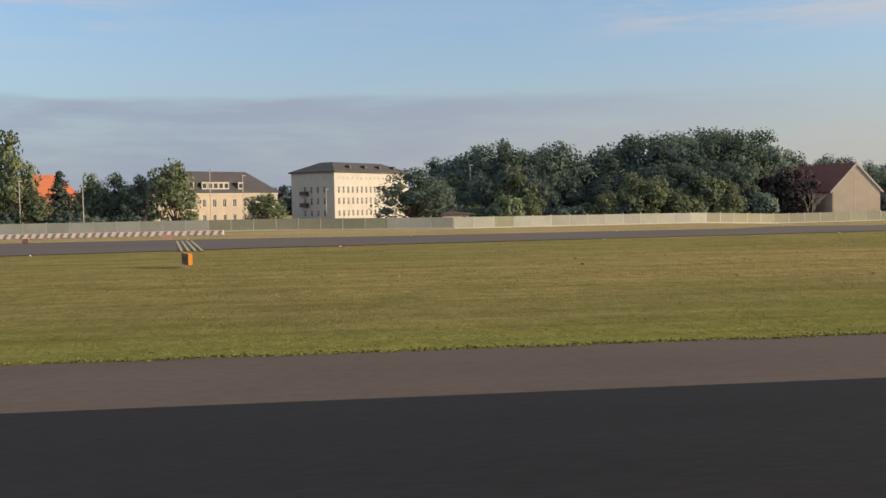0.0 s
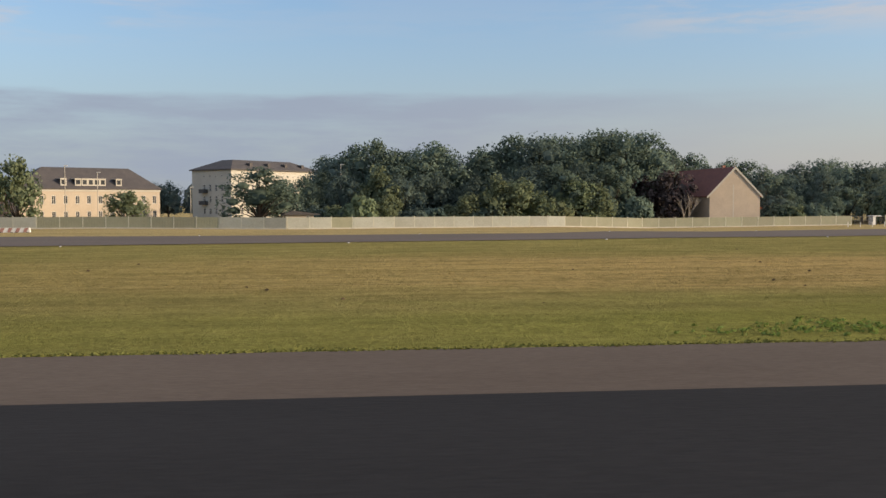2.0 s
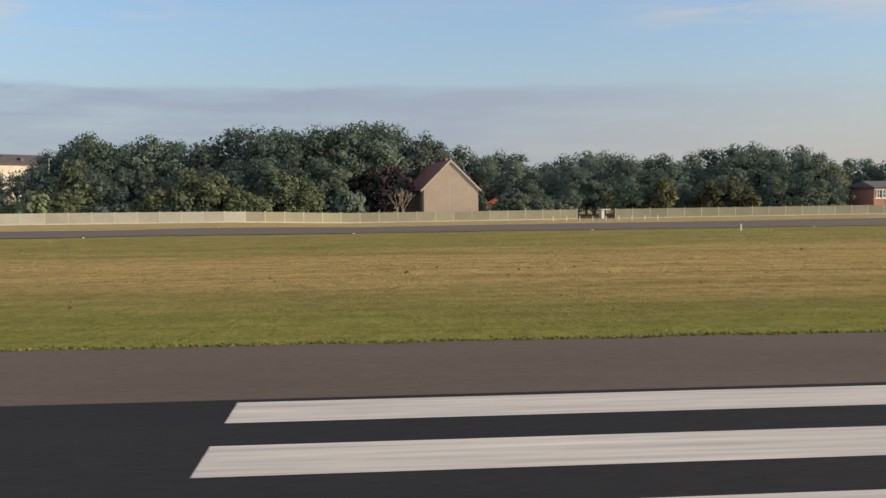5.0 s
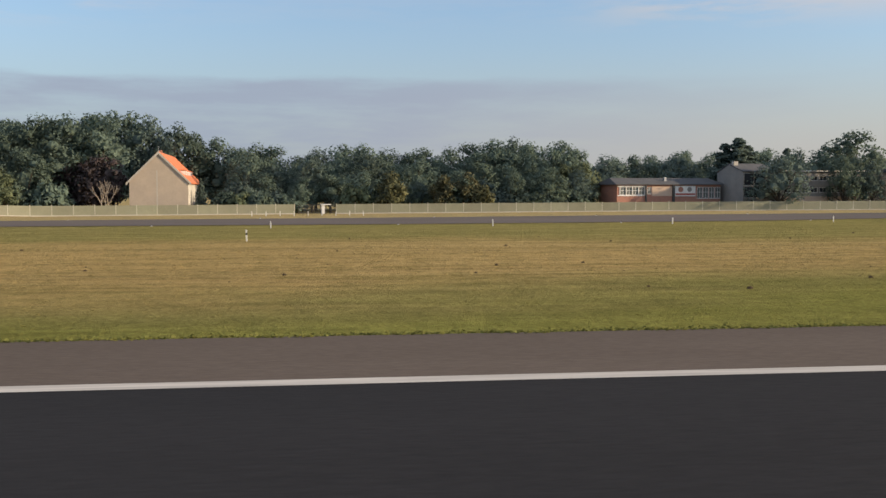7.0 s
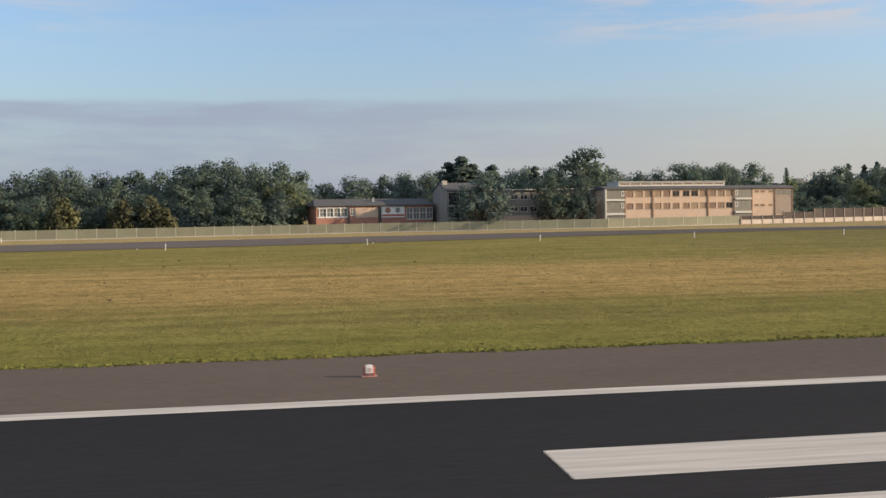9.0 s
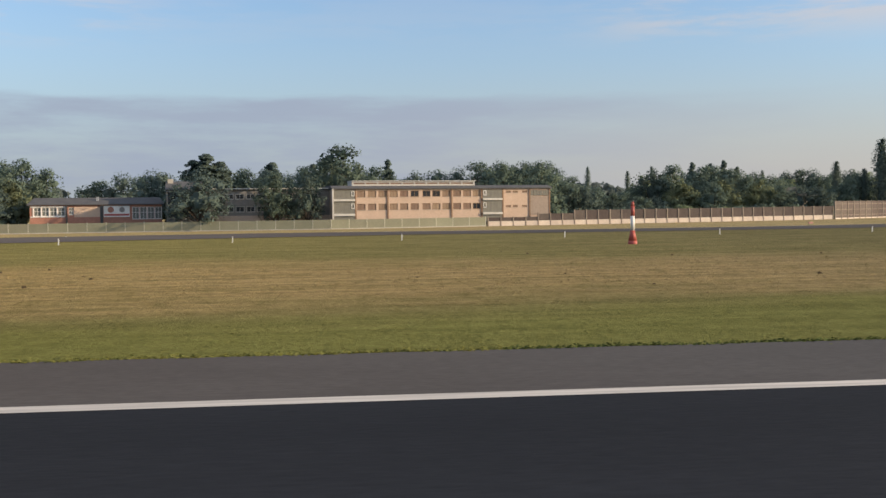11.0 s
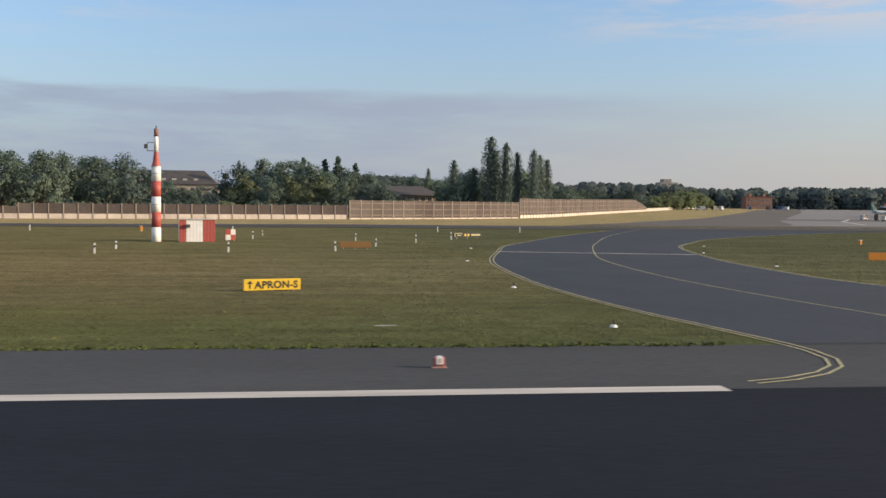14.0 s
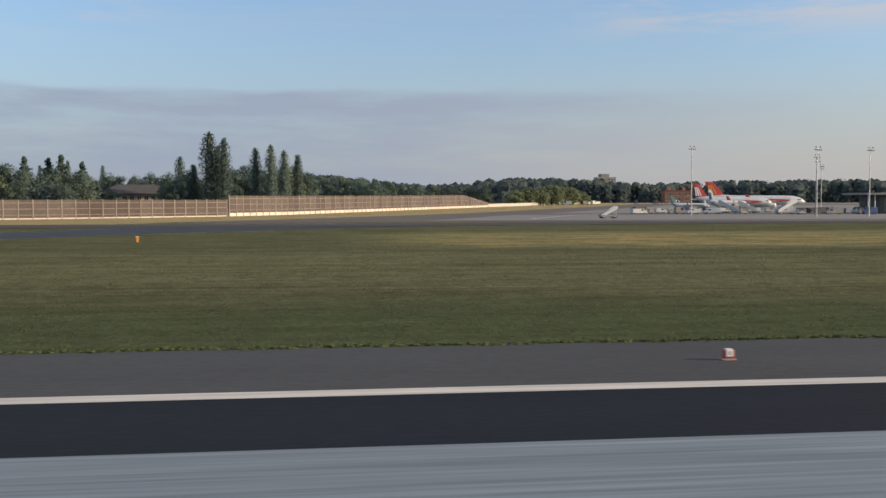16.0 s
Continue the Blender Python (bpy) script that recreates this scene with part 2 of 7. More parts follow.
OLIVE, OLIVE_DARK, FRESH, PARCHED, STRAW = (0.265, 0.230, 0.088), (0.200, 0.182, 0.068), (0.215, 0.216, 0.062), (0.405, 0.285, 0.125), (0.385, 0.305, 0.155)
M = {
    "turf": turf(),
    # east: cloud shade and cool sky light put into runway and shoulder colour
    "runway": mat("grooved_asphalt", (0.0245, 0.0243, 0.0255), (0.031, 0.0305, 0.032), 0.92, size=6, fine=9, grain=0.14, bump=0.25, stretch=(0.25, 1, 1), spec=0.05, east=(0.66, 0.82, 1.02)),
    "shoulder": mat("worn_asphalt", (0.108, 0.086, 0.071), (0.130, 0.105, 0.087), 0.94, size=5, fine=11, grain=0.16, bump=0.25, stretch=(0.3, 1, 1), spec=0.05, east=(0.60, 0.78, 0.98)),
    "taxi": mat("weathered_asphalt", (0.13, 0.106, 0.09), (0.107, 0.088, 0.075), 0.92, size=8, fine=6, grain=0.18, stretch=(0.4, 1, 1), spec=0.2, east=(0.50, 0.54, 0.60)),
    "apron_asphalt": mat("apron_asphalt", (0.125, 0.108, 0.094), (0.10, 0.088, 0.078), 0.92, size=10, fine=3, grain=0.15, spec=0.2),
    "exit": mat("exit_asphalt", (0.031, 0.0385, 0.049), (0.040, 0.048, 0.059), 0.9, size=4, fine=8, grain=0.15, spec=0.2),
    "seal": mat("joint_sealant", (0.025, 0.025, 0.027), rough=0.7),
    "concrete": mat("apron_concrete", (0.185, 0.175, 0.163), (0.15, 0.143, 0.134), 0.9, size=12, fine=3, grain=0.12),
    "white_line": mat("worn_white_paint", (0.55, 0.51, 0.455), (0.42, 0.39, 0.35), 0.8, size=0.5, fine=3.0, grain=0.22, stretch=(0.12, 2.2, 1)),
    # tyre streaks, and cloud shade put into a darker, bluer white paint
    "rubbered_dim_line": mat("rubber_stained_dim_paint", (0.174, 0.21, 0.237), (0.125, 0.154, 0.176), 0.8, size=0.5, fine=3.0, grain=0.3, stretch=(0.05, 2.4, 1)),
    "yellow_line": mat("worn_yellow_paint", (0.43, 0.38, 0.20), (0.33, 0.30, 0.17), 0.8, size=1.5, fine=5, grain=0.25),
    "white": mat("white_paint", (0.78, 0.77, 0.74), (0.68, 0.67, 0.64), 0.55, size=1.2, fine=8, grain=0.07, bump=0.03),
    "red": mat("red_paint", (0.42, 0.085, 0.06), (0.336, 0.078, 0.068), 0.55, size=1.0, fine=8, grain=0.12, bump=0.03),
    "orange": mat("orange_paint", (0.72, 0.26, 0.025), (0.60, 0.22, 0.03), 0.6, size=1.0, fine=8, grain=0.1, bump=0.03),
    "yellow": mat("yellow_sign_face", (0.72, 0.47, 0.03), (0.64, 0.42, 0.04), 0.5, size=1.0, fine=8, grain=0.08, bump=0.02),
    "black": mat("black_paint", (0.02, 0.02, 0.02), (0.03, 0.03, 0.03), 0.6, grain=0.2),
    "steel": mat("galvanised_steel", (0.42, 0.43, 0.44), (0.34, 0.35, 0.36), 0.5, 0.6, size=0.7, fine=10, grain=0.12, bump=0.05),
    "dark_steel": mat("dark_steel", (0.06, 0.062, 0.065), (0.09, 0.085, 0.08), 0.6, 0.3, grain=0.2),
    "fence": mat("green_fence_sheet", (0.26, 0.258, 0.186), (0.224, 0.224, 0.155), 0.7, size=2.5, fine=5, grain=0.1, bump=0.05, rnd=0.10),
    "fence_pale": mat("pale_fence_sheet", (0.365, 0.369, 0.326), (0.308, 0.315, 0.265), 0.7, size=2.5, fine=5, grain=0.12, bump=0.05, rnd=0.10),
    "fence_post": mat("pale_fence_post", (0.50, 0.49, 0.40), (0.42, 0.41, 0.33), 0.7, size=1.5, fine=5, grain=0.1, bump=0.03),
    "kerb": mat("pale_concrete", (0.50, 0.46, 0.40), (0.40, 0.37, 0.32), 0.9, size=1.5, fine=5, grain=0.15),
    "barrier": mat("brown_barrier_panel", (0.108, 0.085, 0.077), (0.086, 0.070, 0.064), 0.9, size=1.2, fine=4, grain=0.25, bump=0.2, rnd=0.22),
    "barrier_post": mat("barrier_post", (0.30, 0.25, 0.21), (0.24, 0.20, 0.165), 0.8, size=1.0, fine=6, grain=0.2, rnd=0.15),
    "pink": mat("pinkish_concrete", (0.64, 0.55, 0.47), (0.53, 0.45, 0.385), 0.9, size=1.4, fine=5, grain=0.16, rnd=0.08),
    "plaster": mat("cream_plaster", (0.46, 0.385, 0.30), (0.405, 0.34, 0.265), 0.9, size=3, fine=4, grain=0.07, bump=0.05),
    "plaster_white": mat("white_plaster", (0.50, 0.47, 0.41), (0.445, 0.42, 0.365), 0.9, size=3, fine=4, grain=0.06, bump=0.05),
    "render": mat("beige_render", (0.48, 0.395, 0.31), (0.415, 0.345, 0.275), 0.92, size=2.2, fine=3, grain=0.05, bump=0.03),
    "panel": mat("sandstone_panel", (0.58, 0.435, 0.335), (0.52, 0.39, 0.30), 0.9, size=2.0, fine=3, grain=0.09, bump=0.06),
    "brick": mat("red_brick", (0.42, 0.20, 0.145), (0.34, 0.17, 0.125), 0.9, size=0.8, fine=9, grain=0.22),
    "brick_dull": mat("dull_brick", (0.24, 0.125, 0.095), (0.20, 0.105, 0.085), 0.9, size=1.5, fine=4, grain=0.15),
    "slate": mat("slate_roof", (0.060, 0.055, 0.056), (0.085, 0.075, 0.072), 0.75, size=1.5, fine=6, grain=0.22, bump=0.3),
    "tile": mat("red_roof_tile", (0.58, 0.175, 0.075), (0.48, 0.15, 0.07), 0.85, size=1.2, fine=7, grain=0.2, bump=0.3),
    "tile_dark": mat("brown_roof_tile", (0.20, 0.075, 0.055), (0.15, 0.06, 0.05), 0.85, size=1.2, fine=7, grain=0.2, bump=0.3),
    "bitumen": mat("bitumen_roof", (0.075, 0.075, 0.080), (0.10, 0.10, 0.10), 0.9, size=2, grain=0.15),
    "grey_wall": mat("grey_concrete_wall", (0.27, 0.255, 0.235), (0.21, 0.20, 0.19), 0.9, size=2.2, fine=4, grain=0.12),
    "blind": mat("drawn_brown_blind", (0.27, 0.185, 0.13), (0.22, 0.15, 0.105), 0.6, size=1.5, grain=0.12, bump=0.0, rnd=0.2),
    "bay_panel": mat("grey_green_bay_panel", (0.20, 0.195, 0.165), (0.16, 0.155, 0.135), 0.6, size=1.0, fine=3, grain=0.15, stretch=(3, 3, 0.4)),
    "infill": mat("dull_pink_panel", (0.36, 0.29, 0.24), (0.30, 0.245, 0.205), 0.9, size=1.2, fine=3, grain=0.12, bump=0.05),
    "pane_pale": mat("pale_window_glass", (0.17, 0.18, 0.165), (0.10, 0.11, 0.105), 0.25, size=0.9, grain=0.15, bump=0.0, spec=0.4),
    "glass": mat("window_glass", (0.025, 0.028, 0.033), (0.04, 0.043, 0.048), 0.18, size=1.5, grain=0.1, bump=0.0, spec=0.3),
    "frame": mat("window_frame", (0.60, 0.58, 0.53), (0.5, 0.48, 0.44), 0.6, grain=0.1),
    "wood_frame": mat("brown_window_frame", (0.26, 0.16, 0.10), (0.20, 0.13, 0.09), 0.7, grain=0.15),
    "bark": mat("bark", (0.085, 0.062, 0.045), (0.05, 0.04, 0.032), 0.95, size=0.5, fine=6, grain=0.3, bump=0.5),
    "bare": mat("pale_dead_wood", (0.34, 0.29, 0.24), (0.27, 0.23, 0.19), 0.9, size=0.5, fine=6, grain=0.2),
    # leaf tones lifted and cooled: haze over the trees is put into the colour
    "leaf": mat("oak_leaves", (0.172, 0.225, 0.171), (0.144, 0.194, 0.151), 0.75, size=3.5, fine=0.8, grain=0.12, bump=0, rnd=0.2, island=0.1, spec=0.06, through_light=0.4),
    "leaf_light": mat("light_leaves", (0.22, 0.256, 0.146), (0.18, 0.217, 0.13), 0.75, size=3, fine=0.8, grain=0.12, bump=0, rnd=0.2, island=0.1, spec=0.06, through_light=0.4),
    "leaf_dark": mat("dark_leaves", (0.144, 0.189, 0.158), (0.124, 0.166, 0.14), 0.75, size=3, fine=0.8, grain=0.12, bump=0, rnd=0.2, island=0.1, spec=0.06, through_light=0.4),
    # distance haze put into the leaf colour: paler and greyer
    "leaf_hazed": mat("hazed_leaves", (0.124, 0.153, 0.141), (0.102, 0.13, 0.127), 0.85, size=22, fine=0.3, grain=0.1, bump=0, island=0.08, spec=0.0, through_light=0.35),
    "leaf_yellow": mat("yellowing_leaves", (0.150, 0.142, 0.074), (0.120, 0.120, 0.064), 0.7, size=2, fine=1.6, grain=0.25, bump=0, rnd=0.15, island=0.35, spec=0.2, through_light=0.25),
    "leaf_red": mat("copper_leaves", (0.094, 0.068, 0.063), (0.072, 0.058, 0.053), 0.7, size=2, fine=1.6, grain=0.25, bump=0, rnd=0.15, island=0.3, spec=0.2, through_light=0.15),
    "jet_white": mat("aircraft_white", (0.47, 0.493, 0.505), (0.42, 0.442, 0.461), 0.35, size=3, grain=0.04, bump=0),
    "jet_red": mat("aircraft_red", (0.50, 0.065, 0.05), (0.42, 0.06, 0.05), 0.35, size=3, grain=0.05, bump=0),
    "jet_gold": mat("aircraft_gold", (0.65, 0.33, 0.06), (0.55, 0.25, 0.05), 0.4, size=1, grain=0.1, bump=0),
    "teal": mat("teal_paint", (0.13, 0.21, 0.19), (0.11, 0.18, 0.165), 0.4, size=2, grain=0.08, bump=0),
    "tyre": mat("rubber", (0.02, 0.02, 0.02), (0.03, 0.03, 0.03), 0.85, grain=0.2),
    "van": mat("vehicle_white", (0.488, 0.495, 0.494), (0.429, 0.435, 0.433), 0.45, size=1.5, grain=0.07, bump=0),
    "blue": mat("vehicle_blue", (0.05, 0.09, 0.22), (0.05, 0.08, 0.18), 0.45, size=1.5, grain=0.1, bump=0),
    "lens": mat("lamp_lens", (0.55, 0.57, 0.58), (0.45, 0.47, 0.5), 0.2, grain=0.05, bump=0),
}

# ---- mesh helpers ----


def box(bm, x0, x1, y0, y1, z0, z1):
    v = [bm.verts.new((x, y, z)) for z in (z0, z1) for x, y in ((x0, y0), (x1, y0), (x1, y1), (x0, y1))]
    for f in ((3, 2, 1, 0), (4, 5, 6, 7), (0, 1, 5, 4), (1, 2, 6, 5), (2, 3, 7, 6), (3, 0, 4, 7)):
        bm.faces.new([v[i] for i in f])
    return v


def bevelled(x0, x1, y0, y1, z0, z1, r=0.02):
    bm = bmesh.new()
    box(bm, x0, x1, y0, y1, z0, z1)
    bmesh.ops.bevel(bm, geom=bm.edges[:], offset=r, segments=1, affect="EDGES")
    return bm


def tube(bm, a, b, r0, r1=None, sides=8, caps=True):
    """A tapered round bar from a to b."""
    a, b = Vector(a), Vector(b)
    r1 = r0 if r1 is None else r1
    q = (b - a).to_track_quat("Z", "Y")
    rings = []
    for p, r in ((a, r0), (b, r1)):
        rings.append([bm.verts.new(p + q @ Vector((math.cos(i * math.tau / sides) * r, math.sin(i * math.tau / sides) * r, 0))) for i in range(sides)])
    for i in range(sides):
        j = (i + 1) % sides
        bm.faces.new((rings[0][i], rings[0][j], rings[1][j], rings[1][i]))
    if caps:
        bm.faces.new(rings[0][::-1])
        bm.faces.new(rings[1])


def prism(bm, outline, y0, y1):
    """An outline of (x, z) drawn out from y0 to y1."""
    lo = [bm.verts.new((x, y0, z)) for x, z in outline]
    hi = [bm.verts.new((x, y1, z)) for x, z in outline]
    n = len(outline)
    bm.faces.new(lo)
    bm.faces.new(hi[::-1])
    for i in range(n):
        j = (i + 1) % n
        bm.faces.new((lo[j], lo[i], hi[i], hi[j]))


def fixed(bm):
    bmesh.ops.recalc_face_normals(bm, faces=bm.faces[:])
    return bm


def mesh_of(name, bm, material, smooth=False):
    me = bpy.data.meshes.new(name)
    bm.to_mesh(me)
    bm.free()
    me.materials.append(material)
    if smooth:
        for f in me.polygons:
            f.use_smooth = True
    return me


def part(name, bm, material, parent, label="", smooth=False):
    ob = new(name, mesh_of(name, bm, material, smooth))
    ob.parent = parent
    return tagged(ob, label)


def piece(name, me, parent, m):
    """One more object on a mesh that alike pieces share."""
    ob = new(name, me)
    ob.parent = parent
    ob.matrix_basis = m
    return ob


def thing(name, m, label, category, group="", kind=""):
    ob = new(name)
    ob.empty_display_size = 0.2
    ob.matrix_basis = m
    return tagged(ob, label, category, group, kind)


def setting(name, bm, material, label, category):
    return tagged(new(name, mesh_of(name, bm, material)), label, category, kind="structure")


# ---- ground ----
RISE_X, RISE_Z = (-400, -3, 25, 70, 88, 140, 281, 362, 900), (-0.4, -0.4, -0.7, -0.95, -1.55, -1.5, -1.0, -0.7, -0.65)


def gz(x, y):
    """Height of the ground: it falls away gently from the runway and lies a little uneven by the fence."""
    near = -0.0087 * min(max(y, 0), 95)
    far = float(np.interp(x, RISE_X, RISE_Z))
    a = min(max((y - 95) / 55, 0), 1)
    climb = 1.6 * min(max((y - 260) / 240, 0), 1) * min(max((x - 330) / 100, 0), 1)
    return near * (1 - a) + far * a + climb


def sheet(rows, lift):
    """A strip of ground cover: rows of (x, y) points, lifted above the ground."""
    bm = bmesh.new()
    grid = [[bm.verts.new((x, y, gz(x, y) + lift)) for x, y in row] for row in rows]
    for a, b in zip(grid, grid[1:]):
        for i in range(len(a) - 1):
            bm.faces.new((a[i], a[i + 1], b[i + 1], b[i]))
    bmesh.ops.recalc_face_normals(bm, faces=bm.faces[:])
    if sum(f.normal.z for f in bm.faces) < 0:
        bmesh.ops.reverse_faces(bm, faces=bm.faces[:])
    return bm


def steps_to(*spans):
    out = []
    for a, b, n in spans:
        out += [a + (b - a) * i / n for i in range(n)]
    return out + [spans[-1][1]]


GX = steps_to((-4000, -1000, 3), (-1000, -400, 2), (-400, -60, 5)) + [-30, -3, 12, 25, 40, 55, 70, 79, 88, 105, 122, 140] + steps_to((165, 281, 5), (281, 362, 4), (362, 430, 5), (430, 600, 5), (600, 1200, 4), (1200, 4500, 4))[0:]
GY = steps_to((-4000, -1000, 3), (-1000, -30, 4)) + [0, 16.3, 21.8] + steps_to((30, 95, 4), (95, 150, 6), (150, 260, 5), (260, 500, 7), (500, 1000, 3), (1000, 4500, 4))
setting("ground", sheet([[(x, y) for x in GX] for y in GY], 0.0), M["turf"], "mown airfield grass, green at the edge and parched in belts", "ground")
PX = [x for x in steps_to((-500, 800, 26))]
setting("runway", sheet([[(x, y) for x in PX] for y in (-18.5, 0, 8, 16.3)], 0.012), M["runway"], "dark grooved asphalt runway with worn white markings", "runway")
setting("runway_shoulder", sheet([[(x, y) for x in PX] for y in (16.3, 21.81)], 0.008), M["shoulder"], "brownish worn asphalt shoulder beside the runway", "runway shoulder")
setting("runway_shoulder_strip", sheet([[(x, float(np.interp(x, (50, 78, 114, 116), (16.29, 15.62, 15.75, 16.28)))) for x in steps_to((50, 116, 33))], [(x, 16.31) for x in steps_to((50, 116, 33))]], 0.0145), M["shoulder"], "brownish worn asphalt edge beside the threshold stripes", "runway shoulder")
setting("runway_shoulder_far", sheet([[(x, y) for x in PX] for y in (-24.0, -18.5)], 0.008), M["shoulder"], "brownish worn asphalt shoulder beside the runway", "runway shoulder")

# parallel taxiway, drifting away from the runway
TX = steps_to((-400, 380, 78), (380, 700, 20))
NEAR = ((-400, -30, 0, 60, 100, 160, 190, 230, 260, 300, 330, 360, 398, 450, 500, 700), (80, 88, 96, 102, 110, 114, 118, 132, 138, 136.5, 137, 141, 140.5, 143.5, 151, 158))
FAR = ((-400, -30, 10, 60, 85, 110, 160, 205, 240, 290, 320, 360, 420, 500, 700), (119, 121, 120, 124, 142, 150, 154, 158, 160, 154, 152, 158, 157.5, 166, 180))
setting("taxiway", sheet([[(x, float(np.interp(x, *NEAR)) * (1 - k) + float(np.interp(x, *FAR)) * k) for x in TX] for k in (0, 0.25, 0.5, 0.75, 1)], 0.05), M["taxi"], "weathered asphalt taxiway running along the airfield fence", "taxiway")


def smooth_line(points, step=1.0):
    """A curve through control points, as points about a step apart."""
    out, n = [], len(points)
    for i in range(n - 1):
        p0, p1, p2, p3 = (Vector(points[max(0, min(n - 1, j))]) for j in (i - 1, i, i + 1, i + 2))
        m = max(2, int((p2 - p1).length / step))
        for k in range(m):
            t = k / m
            out.append(0.5 * (2 * p1 + (p2 - p0) * t + (2 * p0 - 5 * p1 + 4 * p2 - p3) * t * t + (3 * p1 - p0 - 3 * p2 + p3) * t ** 3))
    return out + [Vector(points[-1])]


def ribbon(points, width, lift, shift=0.0):
    rows = [[], []]
    for i, p in enumerate(points):
        d = (points[min(i + 1, len(points) - 1)] - points[max(i - 1, 0)]).normalized()
        s = Vector((-d.y, d.x))
        for r, k in ((0, -0.5), (1, 0.5)):
            q = p + s * (shift + k * width)
            rows[r].append((q.x, q.y))
    return sheet(rows, lift)


# the exit: its two edges and its guide lines
EDGE_L = smooth_line(((358, 16.62), (361.5, 16.7), (363.6, 17.2), (365.3, 18.6), (365.9, 20.8), (365.5, 24.5), (364.7, 30), (364.2, 37), (364.3, 45), (365.4, 58), (368.4, 72), (373, 89), (384, 113), (399, 139)))
EDGE_R = smooth_line(((399, 16.7), (394, 16.75), (391, 17.0), (388.6, 18.0), (386.3, 21.2), (383.9, 25.6), (381.75, 31), (380.1, 38), (379.5, 44), (379.9, 49), (381, 58), (383.4, 69), (388, 85), (394, 97), (403, 110), (426, 130), (450, 143), (470, 148)))
GUIDE_A = smooth_line(((378.5, -1.1), (376.3, 6), (375.7, 10.1), (374.3, 16.2), (373.2, 21.8), (372.3, 28), (371.7, 36), (371.7, 46), (373.2, 60), (376, 72), (382, 92), (392, 118), (408, 150)))
GUIDE_B = smooth_line(((396, -1.1), (386, 4.5), (379.3, 10.1), (376.6, 14.0), (374.8, 17.8), (373.2, 21.8)))


def x_at(line, y):
    return float(np.interp(y, [p.y for p in line], [p.x for p in line]))


exit_rows = [[(x_at(EDGE_L[6:], y) * (1 - k) + x_at(EDGE_R[::1][6:], y) * k, y) for k in (0, 0.5, 1)] for y in steps_to((21.81, 60, 50), (60, 142, 40))]
setting("exit_taxiway", sheet(exit_rows, 0.016), M["exit"], "dark asphalt exit taxiway curving away from the runway", "taxiway")
setting("pavement_joint", ribbon([Vector((x, 22.2)) for x in steps_to((366.2, 385.5, 12))], 0.22, 0.020), M["seal"], "dark sealed joint across the exit taxiway", "pavement joint")


def marking(name, bm, material, label):
    return setting(name, bm, material, label, "runway marking")


def bar(x0, x1, y0, y1, lift=0.018):
    return sheet([[(x, y) for x in steps_to((x0, x1, max(2, int((x1 - x0) / 8))))] for y in (y0, y1)], lift)


WL = M["white_line"]
marking("edge_line", bar(115.4, 119.8, 15.79, 16.5), WL, "thick worn white start of the side stripe")
marking("edge_line", bar(119.82, 361.9, 16.06, 16.58), WL, "long worn white runway side stripe")
marking("edge_line", bar(397.6, 780, 16.06, 16.62), WL, "long worn white runway side stripe")
marking("edge_line", bar(115.4, 780, -18.6, -18.04), WL, "long worn white runway side stripe")
for i in range(11):
    y1 = 15.42 - 2.8 * i - (1.3 if i > 5 else 0)
    marking("threshold_stripe", bar(89.0, 114.76, y1 - 1.46, y1), WL, "broad white threshold stripe with worn streaks")
for y1 in (12.33, 9.73, -12.0, -14.6):
    marking("touchdown_stripe", bar(193.2, 208.7, y1 - 1.43, y1), WL, "white touchdown zone stripe with worn streaks")
for y1 in (12.55, -8.4):
    marking("aiming_block", bar(400.2, 442.0, y1 - 6.3, y1), M["rubbered_dim_line"], "wide white aiming point block with dark tyre streaks")
for i in range(14):
    marking("centre_dash", bar(130 + i * 35, 150.7 + i * 35, -1.4, -0.8), WL, "white runway centre line dash")
marking("paint_patch", bar(414.0, 425.0, 10.5, 11.2, 0.026), mat("patch_paint", (0.215, 0.25, 0.275), (0.175, 0.205, 0.23), 0.8, size=0.5, fine=3.0, grain=0.25, stretch=(0.1, 2.2, 1)), "paler patch of paint on the aiming block")
YL = M["yellow_line"]
for line in (EDGE_L[4:], EDGE_R[1:]):
    for s in (-0.12, 0.12):
        marking("taxiway_edge_line", ribbon(line, 0.072, 0.021, s), YL, "double yellow line along the exit edge")
marking("guide_line", ribbon(GUIDE_A, 0.08, 0.023), YL, "yellow exit guide line")
marking("guide_line", ribbon(GUIDE_B, 0.075, 0.026), YL, "yellow exit guide line")
marking("holding_line", ribbon([Vector((368.6, 73.2)), Vector((375, 71.6)), Vector((383.2, 69.7))], 0.5, 0.024), M["white_line"], "pale line across the exit taxiway")
for i in range(4):
    marking("chevron_bar", ribbon([Vector((-7.1 + i * 0.62, 91.5)), Vector((-11.6 + i * 0.56, 117))], 0.24, 0.06), YL, "yellow bar painted across the closed taxiway")
marking("taxiway_edge_line", ribbon([Vector((x, float(np.interp(x, *FAR)) - 0.8)) for x in steps_to((250, 560, 62))], 0.34, 0.088), WL, "pale line along the taxiway edge")
apron_rows = [[(x0 + (900 - x0) * k, y + 8 * k) for k in (0, 0.15, 0.3, 0.6, 1)] for y, x0 in ((178, 447), (191, 454), (230, 471), (261, 488), (330, 527), (400, 567), (500, 620), (640, 690))]
strip_rows = [[(x0 + 150 * k, y) for k in (0, 0.3, 0.6, 1)] for y, x0 in ((166, 399), (190, 417), (204, 426), (235, 446), (268, 467), (330, 502), (400, 541), (450, 567), (500, 594), (680, 694))]
